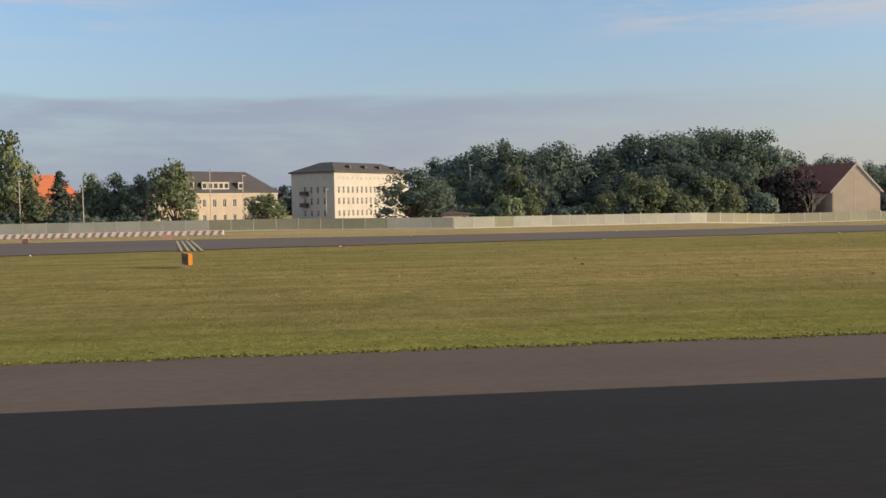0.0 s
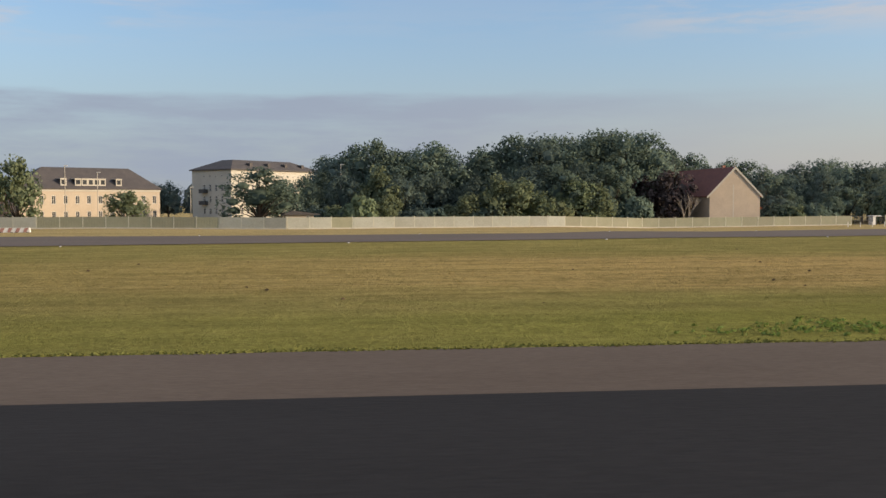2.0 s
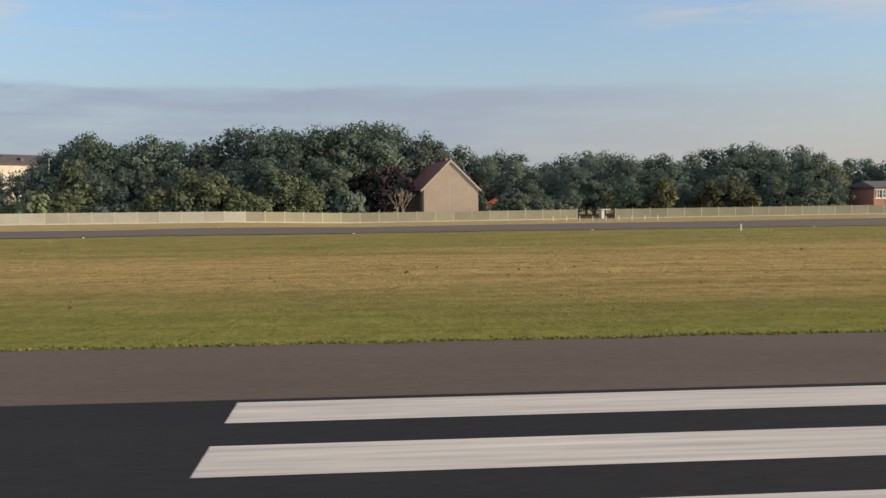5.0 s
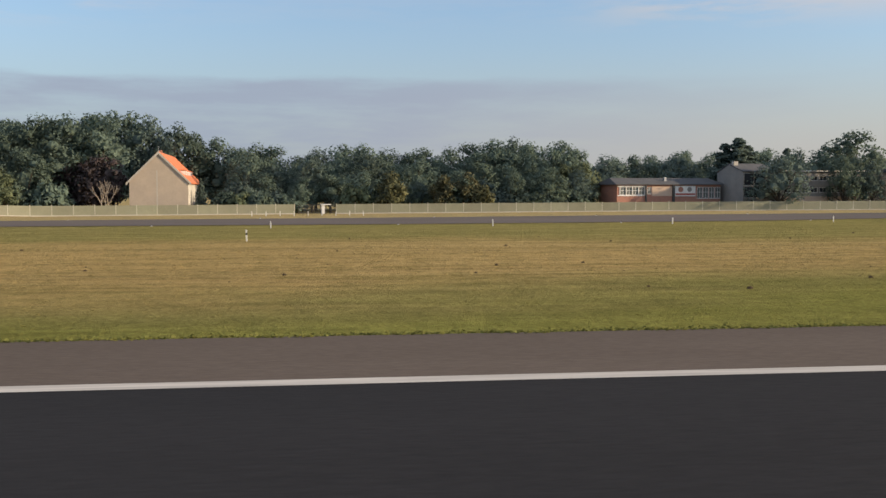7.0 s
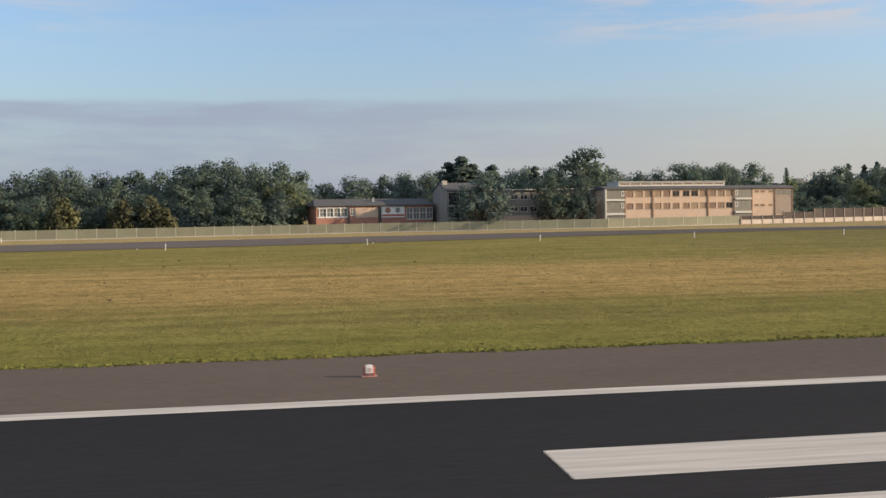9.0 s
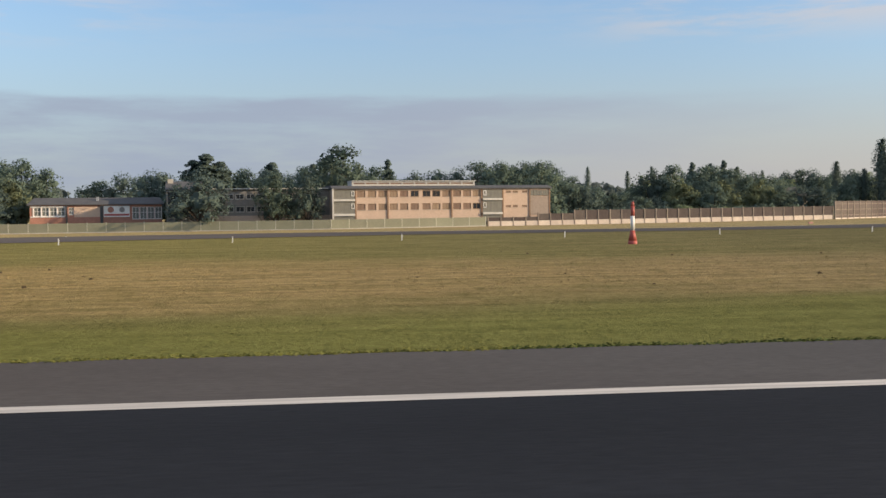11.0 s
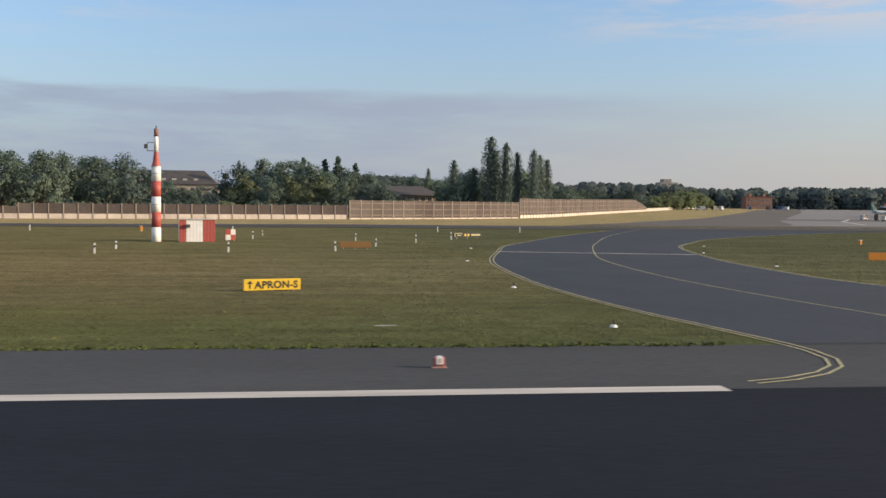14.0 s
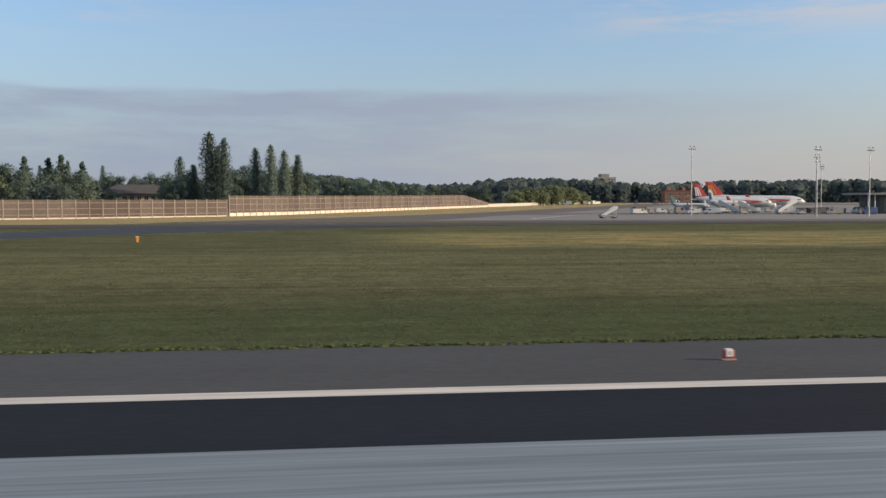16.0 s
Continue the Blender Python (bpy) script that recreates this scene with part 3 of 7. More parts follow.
setting("apron_taxiway", sheet(strip_rows, 0.062), M["apron_asphalt"], "worn grey-brown asphalt leading onto the apron", "taxiway")
setting("apron", sheet(apron_rows, 0.07), M["concrete"], "pale concrete apron with parked aircraft", "apron")
marking("apron_line", ribbon([Vector((470, 190)), Vector((489, 232)), Vector((512, 268))], 0.7, 0.09), WL, "white line along the apron edge")

# ---- fence and noise barrier ----


def along(points):
    """Running lengths of a polyline, and a function that gives the point and heading at a length."""
    pts = [Vector(p) for p in points]
    lens = [0.0]
    for a, b in zip(pts, pts[1:]):
        lens.append(lens[-1] + (b - a).length)

    def at(s):
        for i in range(len(pts) - 1):
            if s <= lens[i + 1] or i == len(pts) - 2:
                d = (pts[i + 1] - pts[i]).normalized()
                return pts[i] + d * (s - lens[i]), math.degrees(math.atan2(d.y, d.x))
    return lens[-1], at


def sheet_panel(width, height, ribs, depth=0.05):
    """A ribbed sheet: a folded profile with thickness, standing on z = 0, running along x."""
    bm = bmesh.new()
    front, back = [], []
    for i in range(ribs * 4 + 1):
        x = width * i / (ribs * 4)
        d = (0, depth, depth, 0)[i % 4]
        front.append((x, -d))
        back.append((x, -d + 0.03))
    ring = front + back[::-1]
    lo = [bm.verts.new((x, y, 0)) for x, y in ring]
    hi = [bm.verts.new((x, y, height)) for x, y in ring]
    n = len(ring)
    for i in range(n):
        j = (i + 1) % n
        bm.faces.new((lo[i], lo[j], hi[j], hi[i]))
    k = len(front)
    for vs in (lo, hi):
        for i in range(k - 1):
            bm.faces.new((vs[i], vs[i + 1], vs[n - 2 - i], vs[n - 1 - i]))
    return fixed(bm)


def grooved_panel(width, z0, z1, count, depth=0.05, groove=0.02, gap=0.04):
    """A board panel with recessed joints, one connected body running along x."""
    step = (z1 - z0) / count
    face = []
    for i in range(count):
        a, b = z0 + i * step, z0 + (i + 1) * step
        face += [(-depth, a + (gap / 2 if i else 0)), (-depth, b - (gap / 2 if i < count - 1 else 0))]
        if i < count - 1:
            face += [(-depth + groove, b - gap / 2), (-depth + groove, b + gap / 2)]
    ring = face + [(depth * 0.6, z1), (depth * 0.6, z0)]
    bm = bmesh.new()
    lo = [bm.verts.new((0, y, z)) for y, z in ring]
    hi = [bm.verts.new((width, y, z)) for y, z in ring]
    n = len(ring)
    for i in range(n):
        j = (i + 1) % n
        bm.faces.new((lo[i], lo[j], hi[j], hi[i]))
    bm.faces.new(lo)
    bm.faces.new(hi[::-1])
    return fixed(bm)


# ---- buildings ----


def wall_with(bm, length, height, openings, y0, thick, z0=0.0):
    """A wall along x from 0 to length, with openings (x0, x1, z0, z1) that go through it; one connected body."""
    xs = sorted({0.0, length, *(round(v, 4) for o in openings for v in o[:2])})
    zs = sorted({z0, height, *(round(v, 4) for o in openings for v in o[2:])})
    solid = {}
    for i in range(len(xs) - 1):
        for j in range(len(zs) - 1):
            cx, cz = (xs[i] + xs[i + 1]) / 2, (zs[j] + zs[j + 1]) / 2
            solid[i, j] = not any(o[0] < cx < o[1] and o[2] < cz < o[3] for o in openings)
    made = {}

    def v(i, j, k):
        if (i, j, k) not in made:
            made[i, j, k] = bm.verts.new((xs[i], y0 + k * thick, zs[j]))
        return made[i, j, k]
    for (i, j), full in solid.items():
        if not full:
            continue
        bm.faces.new((v(i, j, 0), v(i + 1, j, 0), v(i + 1, j + 1, 0), v(i, j + 1, 0)))
        bm.faces.new((v(i, j + 1, 1), v(i + 1, j + 1, 1), v(i + 1, j, 1), v(i, j, 1)))
        for di, dj, a, b in ((-1, 0, (i, j + 1), (i, j)), (1, 0, (i + 1, j), (i + 1, j + 1)), (0, -1, (i, j), (i + 1, j)), (0, 1, (i + 1, j + 1), (i, j + 1))):
            if not solid.get((i + di, j + dj), False):
                bm.faces.new((v(*b, 0), v(*a, 0), v(*a, 1), v(*b, 1)))


WINDOW = {}


def window_parts(house, w, h, m, frame_mat="frame", mullions=1, transom=0.0, sill=True, pane_mat="glass"):
    """A window in an opening of w by h: frame, pane and sill, sharing meshes with others of its size."""
    key = (round(w, 2), round(h, 2), frame_mat, mullions, transom, pane_mat)
    if key not in WINDOW:
        f = 0.1
        bm = bmesh.new()
        cuts = [f] + [w * (i + 1) / (mullions + 1) for i in range(mullions)] + [w - f]
        rows = [f] + ([h * transom] if transom else []) + [h - f]
        holes = []
        for i in range(len(cuts) - 1):
            for j in range(len(rows) - 1):
                holes.append((cuts[i] + (0.035 if i else 0), cuts[i + 1] - (0.035 if i < len(cuts) - 2 else 0), rows[j] + (0.035 if j else 0), rows[j + 1] - (0.035 if j < len(rows) - 2 else 0)))
        wall_with(bm, w, h, holes, 0.06, 0.06)
        pane = bmesh.new()
        box(pane, f * 0.5, w - f * 0.5, 0.085, 0.1, f * 0.5, h - f * 0.5)
        ledge = bmesh.new()
        box(ledge, -0.06, w + 0.06, -0.08, 0.05, -0.06, -0.003)
        WINDOW[key] = (mesh_of("window", bm, M[frame_mat]), mesh_of("pane", pane, M[pane_mat]), mesh_of("sill", ledge, M["kerb"]))
    fr, pa, le = WINDOW[key]
    win = piece("window", fr, house, m)
    piece("pane", pa, win, pose(0, 0, 0))
    if sill:
        piece("sill", le, win, pose(0, 0, 0))
    return win


def block(name, m, length, depth, height, openings, wall, label, category="building", side_openings=(), frame_mat="frame", mullions=1, transom=0.0, sill=True, thick=0.3, wall_label="", pane_mat="glass", odd=()):
    """A building's box: four walls round a dark inside. Front along x at y = 0, depth along y. side_openings are on the right end wall."""
    house = thing(name, m, label, category)
    bm = bmesh.new()
    wall_with(bm, length, height, openings, 0, thick, -0.6)
    part("wall", bm, wall, house, wall_label)
    for i, o in enumerate(openings):
        window_parts(house, o[1] - o[0], o[3] - o[2], pose(o[0], 0, o[2]), frame_mat, mullions, transom, sill, "glass" if i in odd else pane_mat)
    bm = bmesh.new()
    wall_with(bm, depth - 2 * thick, height, [(a - thick, b - thick, c, d) for a, b, c, d in side_openings], 0, thick, -0.6)
    w = part("wall", bm, wall, house, wall_label)
    w.matrix_basis = pose(length, thick, 0, 0, 0, 90)
    for o in side_openings:
        window_parts(house, o[1] - o[0], o[3] - o[2], pose(length, o[0], o[2], 0, 0, 90), frame_mat, mullions, transom, sill, pane_mat)
    bm = bmesh.new()
    box(bm, 0, thick, thick, depth - thick, -0.6, height)
    part("wall", bm, wall, house, wall_label)
    bm = bmesh.new()
    box(bm, 0, length, depth - thick, depth, -0.6, height)
    part("wall", bm, wall, house, wall_label)
    bm = bmesh.new()
    box(bm, thick + 0.02, length - thick - 0.02, thick + 0.02, depth - thick - 0.02, height - 0.25, height - 0.05)
    box(bm, thick + 0.9, length - thick - 0.9, thick + 0.9, depth - thick - 0.9, -0.5, height - 0.25)
    part("core", bm, M["grey_wall"], house, "plain inner walls behind the windows")
    return house


def hip_roof(house, length, depth, z, rise, over, run, material, label="", run_far=None):
    """A hipped roof with an overhanging edge; run: how far the ridge stays in from each end, run_far at the far end."""
    bm = bmesh.new()
    e = [(-over, -over), (length + over, -over), (length + over, depth + over), (-over, depth + over)]
    lo = [bm.verts.new((x, y, z)) for x, y in e]
    hi = [bm.verts.new((x, y, z + 0.18)) for x, y in e]
    r = [bm.verts.new((run, depth / 2, z + rise)), bm.verts.new((length - (run if run_far is None else run_far), depth / 2, z + rise))]
    bm.faces.new(lo[::-1])
    for i in range(4):
        j = (i + 1) % 4
        bm.faces.new((lo[i], lo[j], hi[j], hi[i]))
    bm.faces.new((hi[0], hi[1], r[1], r[0]))
    bm.faces.new((hi[1], hi[2], r[1]))
    bm.faces.new((hi[2], hi[3], r[0], r[1]))
    bm.faces.new((hi[3], hi[0], r[0]))
    return part("roof", fixed(bm), material, house, label)


def flat_roof(house, x0, x1, y0, y1, z, thick, material, label=""):
    bm = bevelled(x0, x1, y0, y1, z, z + thick, 0.04)
    return part("roof", bm, material, house, label)


def grid(x0, pitch, n, w, rows):
    return [(x0 + i * pitch, x0 + i * pitch + w, a, b) for a, b in rows for i in range(n)]


def wide_barracks():
    """The long cream building with a hipped slate roof and a band of dormers."""
    m = pose(-27.5, 189.5, gz(-20, 190), 0, 0, 39)
    L, D = 29.0, 11.0
    house = block("barracks_building", m, L, D, 6.7, grid(1.5, 2.35, 12, 0.85, ((0.8, 2.4), (3.8, 5.5))), M["plaster"], "two-storey cream plaster building with hipped slate roof", side_openings=[(2.2, 3.1, 3.9, 5.6), (6.5, 7.4, 3.9, 5.6), (2.2, 3.1, 0.9, 2.5), (6.5, 7.4, 0.9, 2.5)])
    hip_roof(house, L, D, 6.7, 4.5, 0.35, 6.5, M["slate"], "dark slate hipped roof", 4.2)
    bm = bmesh.new()
    box(bm, -0.12, L + 0.12, -0.12, -0.002, 6.3, 6.68)
    part("cornice", bm, M["plaster_white"], house)
    for x in (8.2, 11.1, 12.45, 13.7, 14.95, 16.2, 19.6):
        bm = bmesh.new()
        wall_with(bm, 1.2, 8.75, [(0.16, 1.04, 7.65, 8.6)], 0.4, 0.2, 7.35)
        box(bm, -0.04, 1.24, 0.33, 2.6, 8.75, 8.88)
        d = part("dormer", bm, M["plaster_white"], house, "small white dormer")
        d.matrix_basis = pose(x, 0, 0)
        window_parts(house, 0.88, 0.95, pose(x + 0.16, 0.36, 7.65), "dark_steel", 0, sill=False)


def tall_barracks():
    """The tall white block: one shaded end with balconies, one long sunlit face."""
    a, c = Vector((-3.3, 238.6)), Vector((7.1, 229.9))
    d = (c - a).normalized()
    W = (c - a).length
    LEN = 30.0
    turn = math.degrees(math.atan2(d.y, d.x))
    m = pose(a.x, a.y, gz(0, 230), 0, 0, turn)
    rows = ((1.2, 2.7), (4.0, 5.7), (6.7, 8.4))
    front = [o for o in grid(3.9, 2.05, 4, 0.75, rows)] + grid(3.9, 2.05, 4, 0.55, ((10.1, 10.65),))
    side = grid(1.3, 1.75, 15, 0.75, rows) + grid(1.3, 1.75, 15, 0.55, ((10.1, 10.65),))
    house = block("apartment_block", m, W, LEN, 11.7, front, M["plaster_white"], "tall white plaster block with hipped slate roof", side_openings=side, transom=0.6)
    bm = bmesh.new()
    e = 0.5
    lo = [bm.verts.new(p) for p in ((-e, -e, 11.7), (W + e, -e, 11.7), (W + e, LEN + e, 11.7), (-e, LEN + e, 11.7))]
    hi = [bm.verts.new((v.co.x, v.co.y, 11.95)) for v in lo]
    r = [bm.verts.new((W * 0.36, 5.2, 14.35)), bm.verts.new((W * 0.64, 5.2, 14.35)), bm.verts.new((W * 0.64, LEN - 5.2, 14.35)), bm.verts.new((W * 0.36, LEN - 5.2, 14.35))]
    bm.faces.new(lo[::-1])
    for i in range(4):
        j = (i + 1) % 4
        bm.faces.new((lo[i], lo[j], hi[j], hi[i]))
        bm.faces.new((hi[i], hi[j], r[j], r[i]))
    bm.faces.new(r)
    part("roof", fixed(bm), M["slate"], house, "dark slate hipped roof")
    for z in (3.5, 6.3):
        bm = bmesh.new()
        box(bm, 3.4, 5.5, -1.0, -0.005, z, z + 0.14)
        box(bm, 3.4, 5.5, -1.0, -0.94, z + 0.14, z + 0.95)
        for x in (3.4, 5.44):
            box(bm, x, x + 0.06, -0.94, -0.01, z + 0.14, z + 0.95)
        part("balcony", bm, M["dark_steel"], house, "dark metal balcony")
    for y in (7, 13, 19, 25):
        bm = bmesh.new()
        box(bm, W - 2.4, W - 1.0, y, y + 0.9, 12.3, 13.5)
        part("roof_dormer", bm, M["slate"], house)


def gable_house():
    """The plain gable with an orange roof behind it."""
    m = pose(102.2, 176.3, gz(104, 177), 0, 0, 3.6)
    W, D, E, R = 10.1, 32.5, 6.0, 11.1
    house = thing("gable_house", m, "beige rendered gable house with orange tile roof", "house")
    bm = bmesh.new()
    prism(bm, ((0, -0.6), (W, -0.6), (W, E), (W / 2, R - 0.25), (0, E)), 0, 0.35)
    part("gable_wall", fixed(bm), M["render"], house, "blank beige rendered gable wall")
    bm = bmesh.new()
    prism(bm, ((0, -0.6), (W, -0.6), (W, E), (W / 2, R - 0.25), (0, E)), D - 0.35, D)
    part("gable_wall", fixed(bm), M["render"], house)
    ops = [(1.2, 2.2, 3.0, 4.4), (4.4, 5.4, 3.0, 4.4), (8.2, 9.2, 3.0, 4.4), (13.0, 14.0, 3.0, 4.4), (18.0, 19.0, 3.0, 4.4), (23.0, 24.0, 3.0, 4.4), (27.5, 28.5, 3.0, 4.4), (1.2, 2.2, 0.6, 2.0), (8.2, 9.2, 0.6, 2.0), (18.0, 19.0, 0.6, 2.0)]
    for x, turn, ww in ((W, 90, M["plaster_white"]), (0.35, 90, M["render"])):
        bm = bmesh.new()
        wall_with(bm, D - 0.7, E, [(a - 0.35, b - 0.35, c, d) for a, b, c, d in ops] if x == W else [], 0, 0.35, -0.6)
        w = part("side_wall", bm, ww, house)
        w.matrix_basis = pose(x, 0.35, 0, 0, 0, turn)
    for a, b, c, d in ops:
        window_parts(house, b - a, d - c, pose(W, a, c, 0, 0, 90))
    k = (R - E) / (W / 2)
    for s in (0, 1):
        bm = bmesh.new()
        xa, xb = (-0.45, W / 2) if s == 0 else (W / 2, W + 0.45)
        if s == 0:
            prof = ((xa, E - 0.45 * k), (xb, R), (xb, R + 0.2), (xa - 0.05, E - 0.45 * k + 0.16))
        else:
            prof = ((xa, R), (xb, E - 0.45 * k), (xb + 0.05, E - 0.45 * k + 0.16), (xa, R + 0.2))
        prism(bm, prof, -0.15, D + 0.3)
        # the slope away from the sun takes a darker tile: its shade is painted
        part("roof_slope", fixed(bm), M["tile"] if s else M["tile_dark"], house, "orange tile roof slope" if s else "brown roof slope, darkened for its shaded side")
    for y in (3.4, 8.2, 13.0, 17.8, 22.6):
        bm = bmesh.new()
        wall_with(bm, 1.7, E + 2.0, [(0.3, 1.4, E + 1.0, E + 1.8)], 0, 0.18, E + 0.75)
        box(bm, 0, 0.15, 0.18, 1.5, E + 0.75, E + 2.0)
        box(bm, 1.55, 1.7, 0.18, 1.5, E + 0.75, E + 2.0)
        d = part("dormer", bm, M["white"], house, "small white dormer")
        d.matrix_basis = pose(W - 0.95, y, 0, 0, 0, 90)
        bm = bmesh.new()
        box(bm, -0.12, 1.82, -0.15, 1.9, E + 2.003, E + 2.13)
        r = part("dormer_roof", bm, M["tile"], d)
        window_parts(house, 1.1, 0.8, pose(W - 0.95, y + 0.3, E + 1.0, 0, 0, 90), sill=False)
    # pale verge boards with kicked-out eaves, and a joint down the wall
    for a, b in (((-0.55, E - 0.3), (W / 2, R + 0.22)), ((W + 0.55, E - 0.3), (W / 2, R + 0.22))):
        bm = bmesh.new()
        prism(bm, (a, b, (b[0], b[1] - 0.5), (a[0], a[1] - 0.42)), -0.2, -0.155)
        part("verge_board", fixed(bm), M["plaster_white"], house, "pale verge board along the gable")
    bm = bmesh.new()
    box(bm, W * 0.46, W * 0.46 + 0.2, -0.012, -0.004, -0.5, E + 1.9)
    part("wall_joint", bm, M["plaster_white"], house, "pale strip down the gable")
    bm = bmesh.new()
    box(bm, W / 2 - 0.3, W / 2 + 0.2, 4.6, 5.2, R - 1.0, R + 0.55)
    part("chimney", bm, M["brick"], house)
    bm = bmesh.new()
    tube(bm, (W / 2, 0.3, R), (W / 2, 0.3, R + 1.1), 0.03)
    part("antenna", bm, M["steel"], house)


def school():
    """The long sandstone-coloured block with two rows of square windows, a raised clerestory and glazed stair bays."""
    zb = gz(270, 186)
    m = pose(251.45, 183.6, zb, 0, 0, 8.6)
    L, D, H = 43.7, 10.0, 7.4
    xs = (4.5, 6.6, 8.65, 10.8, 12.85, 14.95, 17.3, 19.25, 21.3, 23.45, 25.5, 27.45)
    ops = [(x, x + 1.6, z, z + 1.2) for z in (5.92, 3.45) for x in xs]
    ops += [(x, x + 1.05, z, z + 0.4) for x in (34.3, 35.75, 37.7) for z in (6.6, 3.75)]
    house = block("school_building", m, L, D, H, ops, M["panel"], "long sandstone-coloured school block with two rows of windows", frame_mat="wood_frame", sill=True, pane_mat="blind", odd=(5, 6, 7, 23))
    for a, b in ((0.02, 4.05), (29.45, 33.5)):
        for z0, z1 in ((-0.5, 2.35), (2.8, 5.15), (5.55, 7.3)):
            bay = bevelled(a, b, -0.1, -0.012, z0, z1, 0.02)
            part("bay_panel", bay, M["bay_panel"], house, "grey-green streaked bay panel")
        for z0, z1 in ((2.35, 2.8), (5.15, 5.55)):
            bm = bevelled(a, b, -0.4, -0.012, z0, z1, 0.02)
            part("slab_edge", bm, M["frame"], house, "pale projecting floor slab")
        for z in (5.0, 2.6):
            bm = bmesh.new()
            wall_with(bm, 0.62, z + 2.1, [(0.12, 0.5, z + 1.22, z + 1.98)], -0.17, 0.05, z + 1.1)
            v = part("vent_window", bm, M["white"], house, "small white-framed vent window")
            v.matrix_basis = pose(a + (0.15 if a > 5 else 3.35), 0, 0)
    for x in (4.2, 10.45, 23.15, 29.3, 33.65, 39.3, 43.5):
        bm = bmesh.new()
        box(bm, x - 0.13, x + 0.13, -0.14, -0.004, -0.5, H)
        part("pilaster", bm, M["wood_frame"], house, "dark vertical joint strip")
    bm = bmesh.new()
    box(bm, -0.3, -0.02, -0.45, 0.3, -0.5, H + 0.1)
    part("end_fin", bm, M["frame"], house, "pale end fin of the stair bay")
    part("infill_panel", bevelled(39.45, 43.35, -0.08, -0.004, 2.2, 5.9, 0.01), M["infill"], house, "dull pink infill panel")
    for i in range(6):
        part("louvre", bevelled(39.45 + i * 0.65, 39.45 + i * 0.65 + 0.6, -0.08, -0.004, 6.0, 7.1, 0.01), M["bay_panel"], house, "grey louvre panel")
    bm = bmesh.new()
    prism(bm, ((-0.35, H), (-0.35, H + 0.22), (2.2, H + 0.75), (D - 2.2, H + 0.75), (D + 0.3, H + 0.22), (D + 0.3, H)), 0, L + 0.6)
    r = part("roof", fixed(bm), M["bitumen"], house, "low dark felt roof")
    r.matrix_basis = Matrix(((0, 1, 0, -0.3), (1, 0, 0, 0), (0, 0, 1, 0.004), (0, 0, 0, 1)))
    bm = bmesh.new()
    wall_with(bm, 24.6, 8.95, [(0.3 + i * 2.42, 2.5 + i * 2.42, 8.4, 8.72) for i in range(10)], 2.0, 0.2, 7.5)
    box(bm, 0, 0.2, 2.2, 7.0, 7.5, 8.95)
    box(bm, 24.4, 24.6, 2.2, 7.0, 7.5, 8.95)
    box(bm, 0.2, 24.4, 6.8, 7.0, 7.5, 8.95)
    c = part("clerestory", bm, M["frame"], house, "raised clerestory with a strip of panes")
    c.matrix_basis = pose(3.9, 0, 0)
    bm = bmesh.new()
    box(bm, 4.3, 28.3, 2.1, 2.16, 8.35, 8.78)
    part("strip_pane", bm, M["blind"], house)
    flat_roof(house, 3.8, 28.8, 1.8, 7.2, 8.953, 0.14, M["frame"], "pale roof edge of the clerestory")


def brick_pavilion():
    """Low brick building with white windows and a banner."""
    zb = gz(205, 205)
    m = pose(194.8, 188.9, zb + 0.3, 0, 0, 10) @ Matrix.Scale(0.93, 4)
    L, D, H = 25.6, 9.0, 5.2
    ops = [(0.75 + i * 1.5, 2.2 + i * 1.5, 3.0, 4.75) for i in range(4)] + [(7.35, 8.3, 3.2, 4.75)] + [(19.7 + i * 1.5, 21.1 + i * 1.5, 2.2, 4.75) for i in range(4)]
    house = block("brick_pavilion", m, L, D, H, ops, M["brick"], "low red brick pavilion with white windows and banner", transom=0.55, frame_mat="white", pane_mat="pane_pale")
    for x0, x1 in ((6.78, 7.12), (13.45, 14.0)):
        bm = bmesh.new()
        box(bm, x0, x1, -0.3, -0.004, -0.5, 5.1)
        part("pillar", bm, M["dark_steel"], house)
    bm = bmesh.new()
    box(bm, 8.4, 13.4, -0.05, -0.006, 2.75, 4.85)
    part("infill_panel", bm, M["panel"], house, "beige infill panel")
    bm = bmesh.new()
    box(bm, 0.1, 6.7, -0.1, -0.006, 2.78, 2.98)
    box(bm, 0.1, 6.7, -0.1, -0.006, 4.78, 4.98)
    for i in range(5):
        box(bm, 0.58 + i * 1.5, 0.74 + i * 1.5, -0.1, -0.006, 2.98, 4.78)
    part("window_surround", bm, M["white"], house, "white surround of the window band")
    banner = bevelled(14.1, 19.2, -0.12, -0.05, 2.7, 5.0, 0.01)
    b = part("banner", banner, M["white"], house, "white banner with red and dark emblem")
    bm = bmesh.new()
    box(bm, 14.2, 19.1, -0.135, -0.125, 2.95, 3.35)
    part("banner_stripe", bm, M["red"], b)
    bm = bmesh.new()
    tube(bm, (15.5, -0.122, 4.2), (15.5, -0.14, 4.2), 0.62, sides=20)
    part("banner_disc", bm, M["brick"], b)
    bm = bmesh.new()
    tube(bm, (17.7, -0.122, 4.2), (17.7, -0.14, 4.2), 0.55, sides=20)
    part("banner_disc", bm, M["grey_wall"], b)
    hip_roof(house, L, D, H, 1.55, 0.5, 0.4, M["bitumen"], "low dark pitched roof")
    bm = bmesh.new()
    box(bm, 12.6, 13.1, 2, 2.6, H + 0.4, H + 1.7)
    part("vent_pipe", bm, M["steel"], house)


